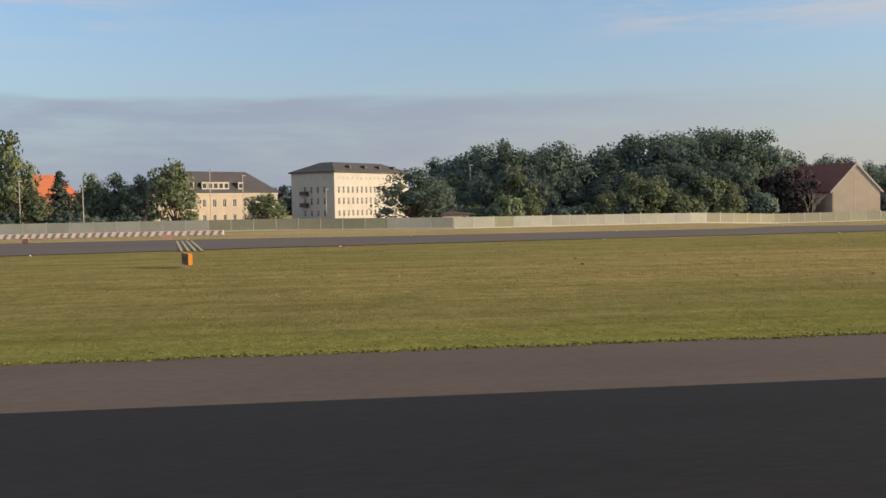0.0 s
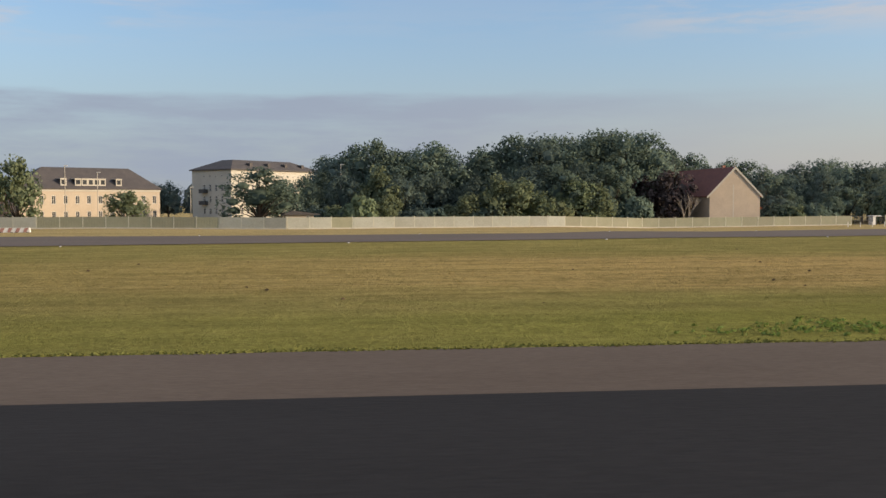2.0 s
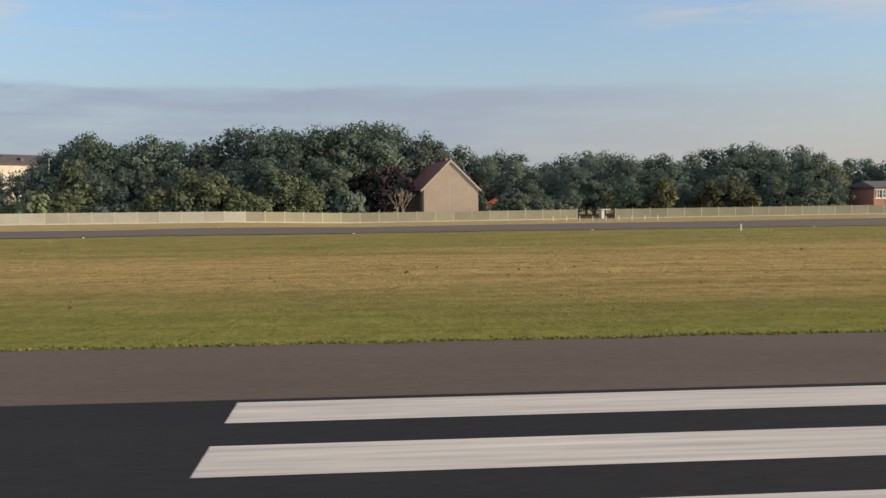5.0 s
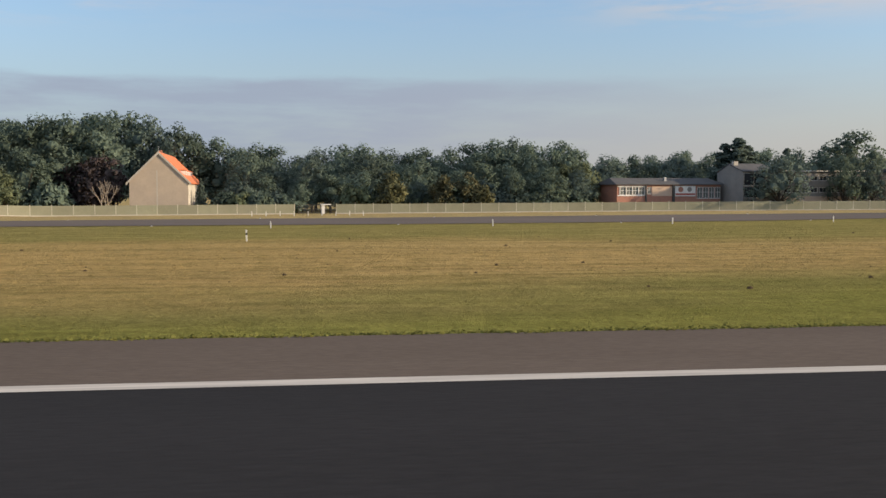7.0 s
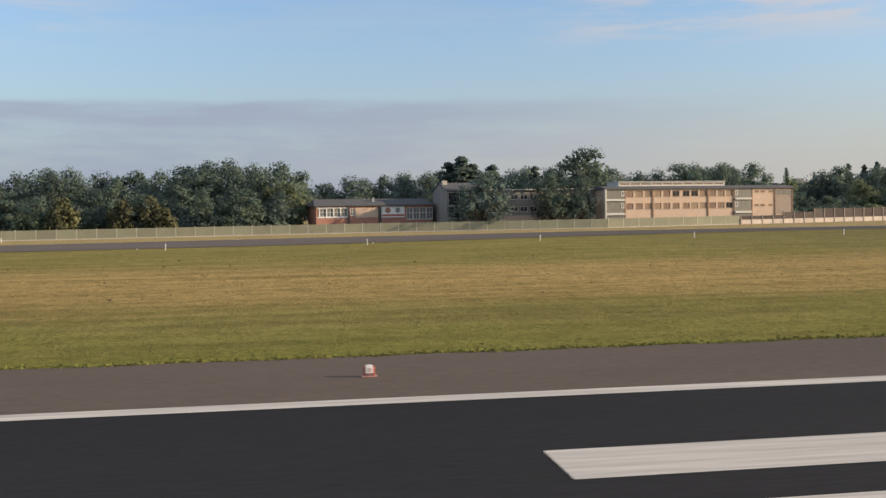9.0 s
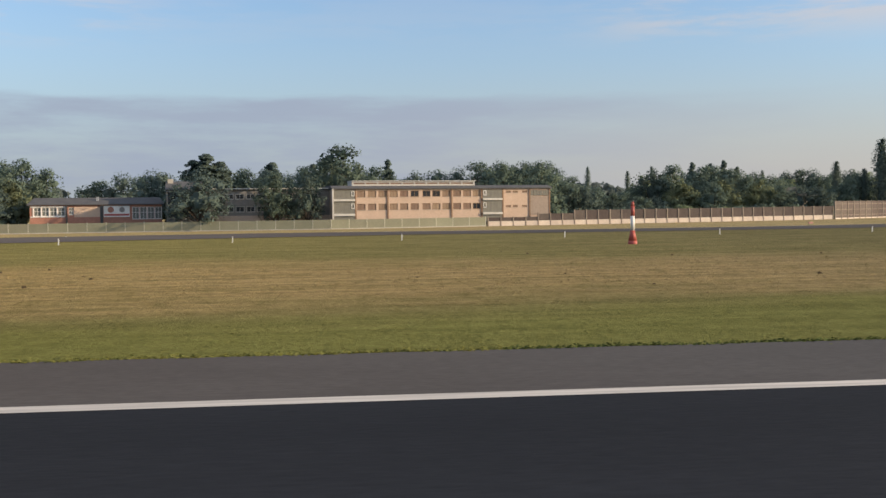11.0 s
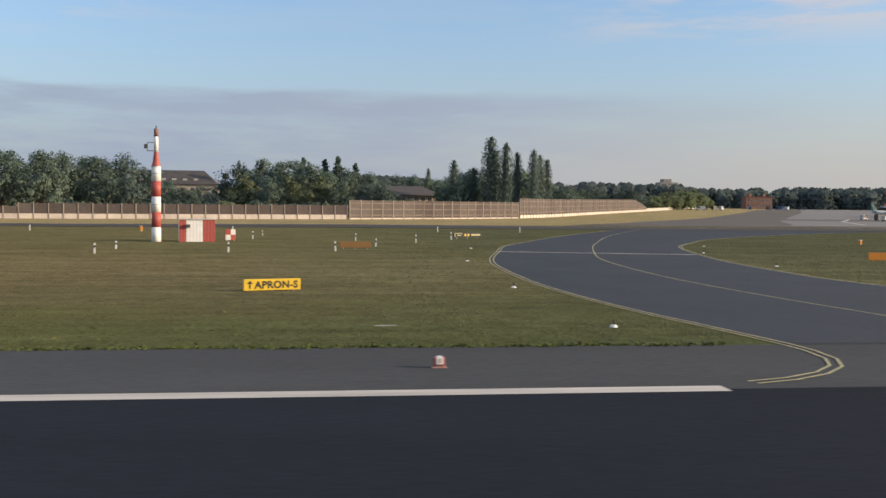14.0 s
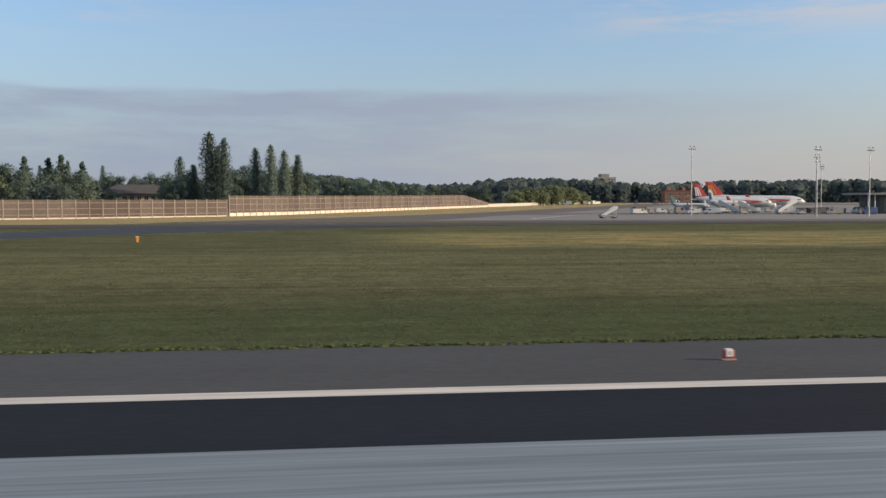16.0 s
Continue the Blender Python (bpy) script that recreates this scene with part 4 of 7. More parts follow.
def grey_block():
    m = pose(220.2, 186.4, gz(222, 186) + 0.45, 0, 0, 8) @ Matrix.Scale(0.9, 4)
    house = block("grey_school_wing", m, 8.2, 11.0, 8.0, [(0.2, 5.4, 2.2, 4.75), (0.2, 5.4, 4.95, 7.8)], M["grey_wall"], "grey concrete school wing with tall glazing and pitched roof", mullions=1, frame_mat="frame")
    bm = bmesh.new()
    prism(bm, ((0, 8.0), (11.0, 8.0), (6.0, 9.75)), 0, 0.3)
    g = part("gable_wall", fixed(bm), M["grey_wall"], house)
    g.matrix_basis = Matrix(((0, 1, 0, 0.0), (1, 0, 0, 0), (0, 0, 1, 0.003), (0, 0, 0, 1)))
    bm = bmesh.new()
    prism(bm, ((-0.3, 8.02), (-0.3, 8.2), (6.0, 10.05), (11.3, 8.2), (11.3, 8.02), (6.0, 9.85)), 0.0, 8.6)
    r = part("roof", fixed(bm), M["bitumen"], house, "dark pitched roof")
    r.matrix_basis = Matrix(((0, 1, 0, -0.15), (1, 0, 0, 0), (0, 0, 1, 0), (0, 0, 0, 1)))
    bm = bmesh.new()
    box(bm, 0.3, 1.4, 4.4, 5.4, 9.0, 10.5)
    part("chimney", bm, M["kerb"], house)
    m = pose(227.6, 186.6, gz(238, 187), 0, 0, 4)
    ops = grid(1.4, 1.99, 10, 1.6, ((3.4, 4.5), (5.85, 6.85)))
    # grey wall stands for sandstone panels in the shade of trees
    wing = block("school_wing", m, 24.4, 9.0, 7.6, ops, M["grey_wall"], "school wing greyed for tree shade, with sandstone-coloured base half hidden by trees", mullions=1)
    flat_roof(wing, -0.1, 24.4, -0.35, 9.2, 7.6, 0.35, M["bitumen"], "dark flat roof")
    part("fascia", bevelled(0.0, 24.3, -0.42, -0.36, 7.72, 7.92, 0.01), M["frame"], wing, "pale roof edge")
    bm = bmesh.new()
    box(bm, 0.02, 24.3, -0.12, -0.012, -0.5, 2.7)
    part("base_wall", bm, M["panel"], wing, "sandstone-coloured base wall")


def red_roof_house():
    m = pose(-52, 186, gz(-45, 186), 0, 0, 20)
    ops = grid(0.9, 2.0, 5, 1.0, ((0.8, 2.2), (3.6, 5.0)))
    house = block("red_roof_house", m, 11.5, 9.0, 6.3, ops, M["brick"], "brick house with red hipped tile roof behind trees")
    hip_roof(house, 11.5, 9.0, 6.3, 4.3, 0.4, 3.2, M["tile"], "red tile hipped roof")


def shed():
    m = pose(24.6, 157.5, gz(26, 157), 0, 0, 10)
    house = block("garden_shed", m, 4.6, 3.4, 2.1, [(3.3, 4.1, 1.35, 1.95)], M["plaster"], "small low shed with shallow pale roof", "shed")
    bm = bmesh.new()
    prism(bm, ((-0.4, 2.1), (5.6, 2.1), (5.6, 2.22), (1.2, 2.8), (-0.4, 2.25)), -0.4, 3.8)
    part("roof", fixed(bm), M["slate"], house, "shallow dark weathered roof")


def gate_house():
    p = (135.9, 178.9)
    z = gz(*p)
    house = thing("gate_shelter", pose(p[0], p[1], z, 0, 0, 6), "small white flat-roofed shelter by the gate", "shelter")
    bm = bmesh.new()
    box(bm, 0, 0.55, 0, 1.4, -0.2, 1.65)
    part("wall", bm, M["white"], house)
    bm = bmesh.new()
    box(bm, 0.75, 0.85, 0.05, 0.15, -0.2, 1.65)
    box(bm, 1.5, 1.6, 0.05, 0.15, -0.2, 1.65)
    part("post", bm, M["dark_steel"], house)
    bm = bevelled(-0.12, 1.72, -0.2, 1.6, 1.65, 1.8, 0.02)
    part("roof", bm, M["white"], house)
    gate = thing("gate", pose(131.4, 178.1, gz(132, 178), 0, 0, 8), "dark barred metal gate in the fence", "gate")
    for x0, n in ((0.15, 15), (5.9, 4)):
        bm = bmesh.new()
        for z0 in (0.15, 0.9, 1.6):
            box(bm, x0, x0 + n * 0.285, -0.04, 0.04, z0, z0 + 0.07)
        part("gate_frame", bm, M["dark_steel"], gate)
        for i in range(n):
            bm = bmesh.new()
            tube(bm, (x0 + 0.15 + i * 0.285, 0, 0.1), (x0 + 0.15 + i * 0.285, 0, 1.75), 0.03, sides=6)
            part("bar", bm, M["dark_steel"], gate)


def outbuilding():
    m = pose(116.2, 191.5, gz(116, 190), 0, 0, 4)
    house = block("outbuilding", m, 3.4, 3.0, 2.9, [(0.5, 1.3, 1.2, 2.2)], M["plaster_white"], "small white outbuilding behind the gable house", "shed")
    bm = bmesh.new()
    prism(bm, ((-0.3, 2.9), (3.7, 2.9), (1.7, 4.0)), -0.3, 3.3)
    part("roof", fixed(bm), M["tile"], house, "orange tile roof")


def far_roof_building():
    m = pose(292, 300, gz(300, 300), 0, 0, 0)
    ops = grid(1.5, 3.0, 10, 1.3, ((3.0, 4.6), (6.4, 7.6)))
    house = block("long_house", m, 33, 12, 8.4, ops, M["plaster"], "long cream house with dark roof behind trees")
    hip_roof(house, 33, 12, 8.4, 4.4, 0.5, 4.0, M["slate"], "long dark roof")
    for i in range(8):
        bm = bmesh.new()
        box(bm, 4 + i * 3.2, 5.2 + i * 3.2, 1.2, 3.4, 9.2, 10.2)
        part("dormer", bm, M["plaster_white"], house, "white dormer")
    m = pose(371.8, 261, gz(385, 262), 0, 0, 6)
    ops = grid(1.0, 1.8, 8, 1.2, ((3.9, 5.1),))
    house = block("pavilion", m, 16.0, 8, 5.5, ops, M["plaster"], "low cream pavilion with wide dark roof")
    hip_roof(house, 16.0, 8, 5.5, 2.6, 1.4, 2.8, M["slate"], "wide dark hipped roof")
    m = pose(682, 701, gz(690, 700), 0, 0, -4)
    ops = grid(1.0, 2.4, 8, 1.4, ((1.5, 4.0), (5.5, 7.5)))
    # brick_dull darkens the brick: the hall's shade is put into the colour
    house = block("red_hall", m, 20.5, 10, 9.0, ops, M["brick_dull"], "brick hall at the far end of the apron, dulled for its shade")
    flat_roof(house, -0.3, 20.8, -0.3, 10.3, 9.0, 0.5, M["tile_dark"])
    for x in (4, 15):
        bm = bmesh.new()
        box(bm, x, x + 1.6, 4, 6, 9.5, 11.6)
        part("chimney", bm, M["brick"], house)
    m = pose(687, 900, 0, 0, 0, 0)
    house = block("distant_tower", m, 18, 14, 25, grid(1.5, 3, 5, 1.6, ((22, 23.5),)), M["grey_wall"], "grey flat-topped block above the far woods")
    flat_roof(house, 4, 12, 2, 12, 25, 3.2, M["grey_wall"])


for build in (wide_barracks, tall_barracks, gable_house, school, brick_pavilion, grey_block, red_roof_house, shed, gate_house, outbuilding, far_roof_building):
    build()

# ---- trees ----


SHADE = []


def leaves_into(verts, faces, rng, centre, radius, count, size, flat=0.8, heart=None):
    """A clump of leaf sprays round a centre; their shading follows the rounding of the clump and of the crown."""
    for _ in range(count):
        d = Vector((rng.gauss(0, 1), rng.gauss(0, 1), rng.gauss(0, 1))).normalized()
        r = radius * (0.35 + 0.65 * rng.random() ** 0.5)
        p = centre + Vector((d.x * r, d.y * r, d.z * r * flat))
        n = (d + Vector((rng.uniform(-0.7, 0.7), rng.uniform(-0.7, 0.7), rng.uniform(-0.2, 0.9)))).normalized()
        soft = d * 0.3 + n * 0.2 + Vector((0, 0, 0.8))
        if heart is not None:
            soft = soft + (p - heart).normalized() * 0.3
        soft.normalize()
        if n.dot(soft) < 0:
            n = -n
        u = n.orthogonal().normalized()
        u = (Matrix.Rotation(rng.uniform(0, math.tau), 3, n) @ u)
        w = n.cross(u)
        s = size * rng.uniform(0.6, 1.3)
        k = len(verts)
        verts.extend((p - w * s * 0.34 - n * s * 0.1, p + u * s * 0.55, p + w * s * 0.34 - n * s * 0.1, p - u * s * 0.5))
        faces.append((k, k + 1, k + 2, k + 3))
        SHADE.append(tuple(soft))


def mass_into(verts, faces, rng, centre, radius, flat=0.85, rings=5, sides=8):
    """The dense inside of a clump: a rough closed lump behind the leaf sprays."""
    k = len(verts)
    for i in range(rings + 1):
        a = math.pi * i / rings
        for j in range(sides):
            b = math.tau * j / sides
            r = radius * rng.uniform(0.8, 1.15)
            verts.append(centre + Vector((math.sin(a) * math.cos(b) * r, math.sin(a) * math.sin(b) * r, math.cos(a) * r * flat)))
    for i in range(rings):
        for j in range(sides):
            q = (j + 1) % sides
            f = (k + i * sides + j, k + (i + 1) * sides + j, k + (i + 1) * sides + q, k + i * sides + q)
            faces.append(f)
            mid = (verts[f[0]] + verts[f[1]] + verts[f[2]] + verts[f[3]]) / 4
            SHADE.append(tuple(((mid - centre).normalized() * 0.4 + Vector((rng.uniform(-0.3, 0.3), rng.uniform(-0.3, 0.3), rng.uniform(0.5, 1.0)))).normalized()))


def shell_into(verts, faces, rng, centre, radius, count, size, heart):
    """Leaf sprays over the outside of a lobe, in ragged tiers."""
    for i in range(count):
        z = 1 - 2 * (i + 0.5) / count
        a = i * 2.39996 + rng.uniform(-0.2, 0.2)
        d = Vector((math.cos(a) * math.sqrt(1 - z * z), math.sin(a) * math.sqrt(1 - z * z), z))
        leaves_into(verts, faces, rng, centre + d * radius * rng.uniform(0.72, 1.08), 0.25, 1, size * 1.15, 0.8, heart)


def crown_mesh(name, verts, faces, material):
    me = bpy.data.meshes.new(name)
    me.from_pydata([tuple(v) for v in verts], [], faces)
    me.materials.append(material)
    if len(SHADE) == len(faces):
        me.polygons.foreach_set("use_smooth", [True] * len(faces))
        me.normals_split_custom_set([s for s in SHADE for _ in range(4)])
    SHADE.clear()
    return me


def broad_tree(name, seed, height, spread, leaf, label, clumps=70, per=42, trunk_share=0.13, size=0.47):
    """A trunk that forks into limbs, each ending in leafy clumps; lobes make the outline uneven."""
    rng = random.Random(seed)
    tree = thing(name, pose(0, 0, 0), label, "tree")
    bm = bmesh.new()
    base = height * trunk_share
    tube(bm, (0, 0, -0.4), (0.05, 0.03, base * 1.6), height * 0.024, height * 0.017)
    verts, faces = [], []
    lobes = []
    count = 13
    for i in range(count):
        a = i * 2.4 + rng.uniform(-0.5, 0.5)
        t = (i + 0.5) / count
        k = math.sin(math.pi * (0.22 + 0.72 * t)) ** 0.7 * rng.uniform(0.55, 1.0)
        zc = base + (height - base) * (0.1 + 0.74 * t + rng.uniform(-0.05, 0.05))
        r = spread * rng.uniform(0.36, 0.52) * (1.0 if t < 0.75 else 0.85)
        k = min(k, 1 - r / spread * 0.7) if t < 0.8 else k * 0.45
        c = Vector((math.cos(a) * spread * k, math.sin(a) * spread * k, zc))
        lobes.append((c, r))
        mid = Vector((c.x * 0.45, c.y * 0.45, base + (zc - base) * 0.45))
        tube(bm, (0.05, 0.03, base * 0.95), mid, height * 0.012, height * 0.007, 5, False)
        tube(bm, mid, c, height * 0.007, height * 0.003, 5, False)
    part("trunk", bm, M["bark"], tree)
    heart = Vector((0, 0, base + (height - base) * 0.42))
    for c, r in lobes:
        mass_into(verts, faces, rng, c, r * 0.36, 0.85, 4, 6)
        shell_into(verts, faces, rng, c, r * 0.92, per * 2, size, heart)
    mass_into(verts, faces, rng, heart, spread * 0.36, 1.0)
    for i in range(clumps):
        c, r = lobes[i % count]
        d = Vector((rng.gauss(0, 1), rng.gauss(0, 1), rng.gauss(0.25, 1))).normalized()
        p = c + Vector((d.x * r, d.y * r, d.z * r * 0.85)) * rng.uniform(0.45, 1.0)
        p.z = max(base * 0.8, min(height * 0.96, p.z))
        leaves_into(verts, faces, rng, p, spread * rng.uniform(0.17, 0.28), per, size, 0.8, heart)
    crown = new("crown", crown_mesh("crown", verts, faces, M[leaf]))
    crown.parent = tree
    return tree


def poplar(name, seed, height, spread, leaf, label):
    rng = random.Random(seed)
    tree = thing(name, pose(0, 0, 0), label, "tree")
    bm = bmesh.new()
    tube(bm, (0, 0, -0.4), (0, 0, height * 0.9), height * 0.018, height * 0.004)
    verts, faces = [], []
    count = 64
    for i in range(count):
        t = (i + rng.random()) / count
        z = height * (0.1 + 0.88 * t)
        r = spread * (0.7 + 0.3 * min(1, t / 0.25)) * (1 if t < 0.6 else max(0.2, 1 - ((t - 0.6) / 0.42) ** 2) ** 0.6) * rng.uniform(0.78, 1.08)
        a = i * 2.4
        p = Vector((math.cos(a) * r * 0.62, math.sin(a) * r * 0.62, z))
        tube(bm, (0, 0, z - height * 0.05), p, height * 0.004, height * 0.002, 4, False)
        leaves_into(verts, faces, rng, p, 0.2 + r * rng.uniform(0.3, 0.5), 40, 0.36, 1.5, Vector((0, 0, z)))
        if i % 3 == 0:
            mass_into(verts, faces, rng, Vector((0, 0, z)), r * 0.4, 1.5, 4, 6)
    part("trunk", bm, M["bark"], tree)
    crown = new("crown", crown_mesh("crown", verts, faces, M[leaf]))
    crown.parent = tree
    return tree


def conifer(name, seed, height, spread, leaf, label):
    rng = random.Random(seed)
    tree = thing(name, pose(0, 0, 0), label, "tree")
    bm = bmesh.new()
    tube(bm, (0, 0, -0.4), (0, 0, height * 0.98), height * 0.02, height * 0.003)
    verts, faces = [], []
    tiers = 17
    for i in range(tiers):
        t = i / (tiers - 1)
        r = spread * (1 - t) ** 0.8 * rng.uniform(0.75, 1.15) + 0.25
        n = max(4, int(8 * (1 - t)) + 3)
        mass_into(verts, faces, rng, Vector((0, 0, height * (0.2 + 0.77 * t))), r * 0.4, 0.9, 4, 6)
        for j in range(n):
            z = height * (0.2 + 0.77 * t + rng.uniform(-0.03, 0.03))
            a = j * math.tau / n + i * 0.7 + rng.uniform(-0.35, 0.35)
            rr = r * rng.uniform(0.55, 1.2)
            tip = Vector((math.cos(a) * rr, math.sin(a) * rr, z + rr * rng.uniform(-0.2, 0.12)))
            tube(bm, (0, 0, z), tip, height * 0.004, height * 0.0015, 4, False)
            for s in (0.45, 0.75, 1.0):
                leaves_into(verts, faces, rng, Vector((0, 0, z)).lerp(tip, s), 0.4 + 0.15 * spread * (1 - t), 11, 0.5, 0.7, Vector((0, 0, z - 1)))
    part("trunk", bm, M["bark"], tree)
    crown = new("crown", crown_mesh("crown", verts, faces, M[leaf]))
    crown.parent = tree
    return tree


def bush(name, seed, height, spread, leaf, label, clumps=26):
    rng = random.Random(seed)
    tree = thing(name, pose(0, 0, 0), label, "bush")
    bm = bmesh.new()
    verts, faces = [], []
    for i in range(clumps):
        a, k = i * 2.4, (i + 0.5) / clumps
        r = spread * math.sqrt(k) * 0.75
        z = height * (0.18 + 0.62 * (1 - k * 0.7) * rng.uniform(0.5, 1.15))
        p = Vector((math.cos(a) * r, math.sin(a) * r, z))
        tube(bm, (p.x * 0.15, p.y * 0.15, -0.2), p, 0.05, 0.02, 4, False)
        leaves_into(verts, faces, rng, p, spread * rng.uniform(0.2, 0.34), 38, 0.45, 0.8, Vector((0, 0, height * 0.2)))
        mass_into(verts, faces, rng, p * 0.85, spread * 0.14, 0.85, 4, 6)
        leaves_into(verts, faces, rng, Vector((p.x, p.y, z * 0.5)), spread * 0.25, 14, 0.36)
    part("stems", bm, M["bark"], tree)
    crown = new("crown", crown_mesh("crown", verts, faces, M[leaf]))
    crown.parent = tree
    return tree


def bare_tree(seed, height):
    rng = random.Random(seed)
    tree = thing("bare_tree", pose(0, 0, 0), "leafless pale tree with forking branches", "tree")
    bm = bmesh.new()

    def grow(p, d, length, r, depth):
        q = p + d * length
        tube(bm, p, q, r, r * 0.65, 5, False)
        if depth:
            for _ in range(3):
                e = (d + Vector((rng.uniform(-0.6, 0.6), rng.uniform(-0.6, 0.6), rng.uniform(-0.1, 0.4)))).normalized()
                grow(q, e, length * rng.uniform(0.6, 0.85), r * 0.6, depth - 1)
    for a in (0.0, 2.1, 4.2):
        grow(Vector((0, 0, -0.2)), Vector((math.cos(a) * 0.35, math.sin(a) * 0.35, 1)).normalized(), height * 0.36, 0.11, 3)
    part("trunk", bm, M["bare"], tree)
    return tree


OAKS = [broad_tree("tree", 11 + i, 14.0, 5.2 + 0.35 * i, lf, lab, clumps=66, per=33) for i, (lf, lab) in enumerate((
    ("leaf", "broad deciduous tree with dense dark green crown"), ("leaf", "broad deciduous tree with lobed green crown"),
    ("leaf_dark", "shaded deciduous tree with very dark crown"), ("leaf", "spreading deciduous tree with uneven crown")))]
LIGHT = [broad_tree("tree", 31 + i, 9.0, 3.9, "leaf_light", "smaller light green tree in front of the wood", clumps=52, per=32, trunk_share=0.08, size=0.46) for i in range(2)]
YELLOW = broad_tree("tree", 41, 6.5, 2.4, "leaf_yellow", "small tree with yellowing autumn leaves", clumps=44, per=30, trunk_share=0.06, size=0.4)
COPPER = broad_tree("tree", 45, 10.0, 4.6, "leaf_red", "copper-leaved tree with dark reddish crown", clumps=56)
POPLARS = [poplar("poplar", 51 + i, 16.0, 2.1, "leaf_dark", "slender upright poplar with dark crown") for i in range(2)]
SPRUCES = [conifer("conifer", 61 + i, 12.0, 3.2, "leaf_dark", "dark conifer with tiered branches") for i in range(2)]
BUSHES = [bush("bush", 71, 3.4, 2.4, "leaf", "rounded green bush by the fence"), bush("bush", 72, 3.4, 2.6, "leaf_light", "loose light green bush by the fence"), bush("bush", 73, 3.0, 2.8, "leaf_dark", "dark dense bush by the fence")]
BARE = bare_tree(81, 4.6)
MASTERS = OAKS + LIGHT + [YELLOW, COPPER] + POPLARS + SPRUCES + BUSHES + [BARE]
HEIGHT = {ob.name: max(v.co.z for c in ob.children for v in c.data.vertices) - 0.25 for ob in MASTERS}
placed = set()


def plant(master, x, y, top, wide=1.0, group=""):
    """Stands a tree at (x, y) with its tip at the height top."""
    z = gz(x, y)
    s = (top - z) / HEIGHT[master.name]
    turn = (x * 37.7 + y * 11.3) % 360
    if master.name in placed:
        t = copy_thing(master, pose(x, y, z, 0, 0, turn))
    else:
        t = master
        t.matrix_basis = pose(x, y, z, 0, 0, turn)
        placed.add(master.name)
    w = s ** 0.7 * wide
    t.scale = (w, w, s)
    if group:
        t["group"] = group
    return t


def tree_belt(x0, x1, y, spacing, xs, tops, kinds, seed, drop=2.2, jitter=5.0, wide=1.0, group="belt of trees behind the fence"):
    """A row of trees whose tips follow the skyline given by (xs, tops), with gaps and dips."""
    rng = random.Random(seed)
    x = x0
    while x < x1:
        top = float(np.interp(x, xs, tops)) - rng.random() ** 2 * drop
        plant(rng.choice(kinds), x, y + rng.uniform(-jitter, jitter), top, wide * rng.uniform(0.85, 1.15), group)
        x += spacing * rng.uniform(0.7, 1.3)


O = OAKS
# west: round the cream buildings
for k, (x, y, top) in enumerate(((-46.5, 166, 16.4), (-52, 172, 14.5), (-60, 168, 14), (-37.5, 164, 9.6), (-33, 166, 9.3), (-29, 165, 9.4), (-24.8, 164, 9.0), (-19.0, 163, 11.3))):
    plant(SPRUCES[0] if k == 3 else LIGHT[k % 2] if k in (0, 1, 4, 7) else O[k % 2], x, y, top, 0.85)
plant(LIGHT[0], -41, 160, 7.0)
plant(LIGHT[1], -5.4, 180, 5.9, 1.25)
tree_belt(-17, -9, 247, 3.5, (-17, 4), (9.5, 9.0), O[:3], 3, 1.5, 2, 0.8)
# the wood between the apartment block and the gable house
for k, (x, y, top, w) in enumerate(((20.0, 161, 9.3, 1.55), (22.8, 167, 7.6, 1.0), (26.5, 178, 8.4, 0.9), (30.0, 186, 9.6, 1.0), (29.5, 212, 13.5, 0.9))):
    plant(O[(k + 1) % 4], x, y, top, w)
SKY_A = ((28, 33, 36, 40, 43, 47, 52, 58, 63, 68, 76, 81, 86, 92, 99, 104, 109, 116), (11, 14.2, 16.0, 15.2, 13.6, 14.6, 15.4, 13.0, 15, 17, 16.8, 17.6, 16.2, 18.0, 17.6, 16.4, 14.4, 12.4))
tree_belt(31, 96, 190, 4.4, SKY_A[0], tuple(v + 0.4 for v in SKY_A[1]), O, 5, 1.4, 4)
tree_belt(88, 122, 216, 4.2, SKY_A[0], tuple((v - 3.1) * 1.14 + 3.1 for v in SKY_A[1]), O, 8, 1.0, 2)
tree_belt(34, 95, 203, 5.0, SKY_A[0], tuple(v + 0.3 for v in SKY_A[1]), O, 6, 2.5, 4)
tree_belt(34, 88, 178, 5.2, SKY_A[0], tuple(v * 0.66 for v in SKY_A[1]), [O[2], O[0], LIGHT[0]], 7, 2.5, 3)
for x, y, top, ms in ((37, 166, 4.4, BUSHES[1]), (41, 167, 4.8, LIGHT[0]), (56, 170, 5.0, LIGHT[1]), (61.5, 171, 8.2, LIGHT[0]), (65.5, 172, 7.6, LIGHT[1]), (69, 171, 5.2, LIGHT[0]), (72, 172, 3.6, BUSHES[1]), (76, 176, 8.0, LIGHT[1]), (81, 176, 6.6, LIGHT[0]), (88.5, 178, 4.2, BUSHES[0])):
    plant(ms, x, y, top)
plant(COPPER, 96.0, 182, 9.2)
plant(COPPER, 92.0, 187, 8.4)
plant(BARE, 98.0, 176.5, 4.4)
# behind the house to the brick pavilion
SKY_B = ((112, 118, 123, 128, 133, 138, 143, 149, 156, 163, 170, 178, 184, 190, 196, 202), (14.4, 13.4, 13.3, 11.4, 11.8, 13.2, 14.0, 12.6, 12.0, 12.4, 13.6, 14.6, 14.0, 13.4, 11.4, 10.6))
tree_belt(119, 192, 211, 4.6, *SKY_B, O, 15, 1.5, 4)
tree_belt(122, 190, 199, 5.2, SKY_B[0], tuple(v * 0.86 for v in SKY_B[1]), O, 16, 2.5, 4)
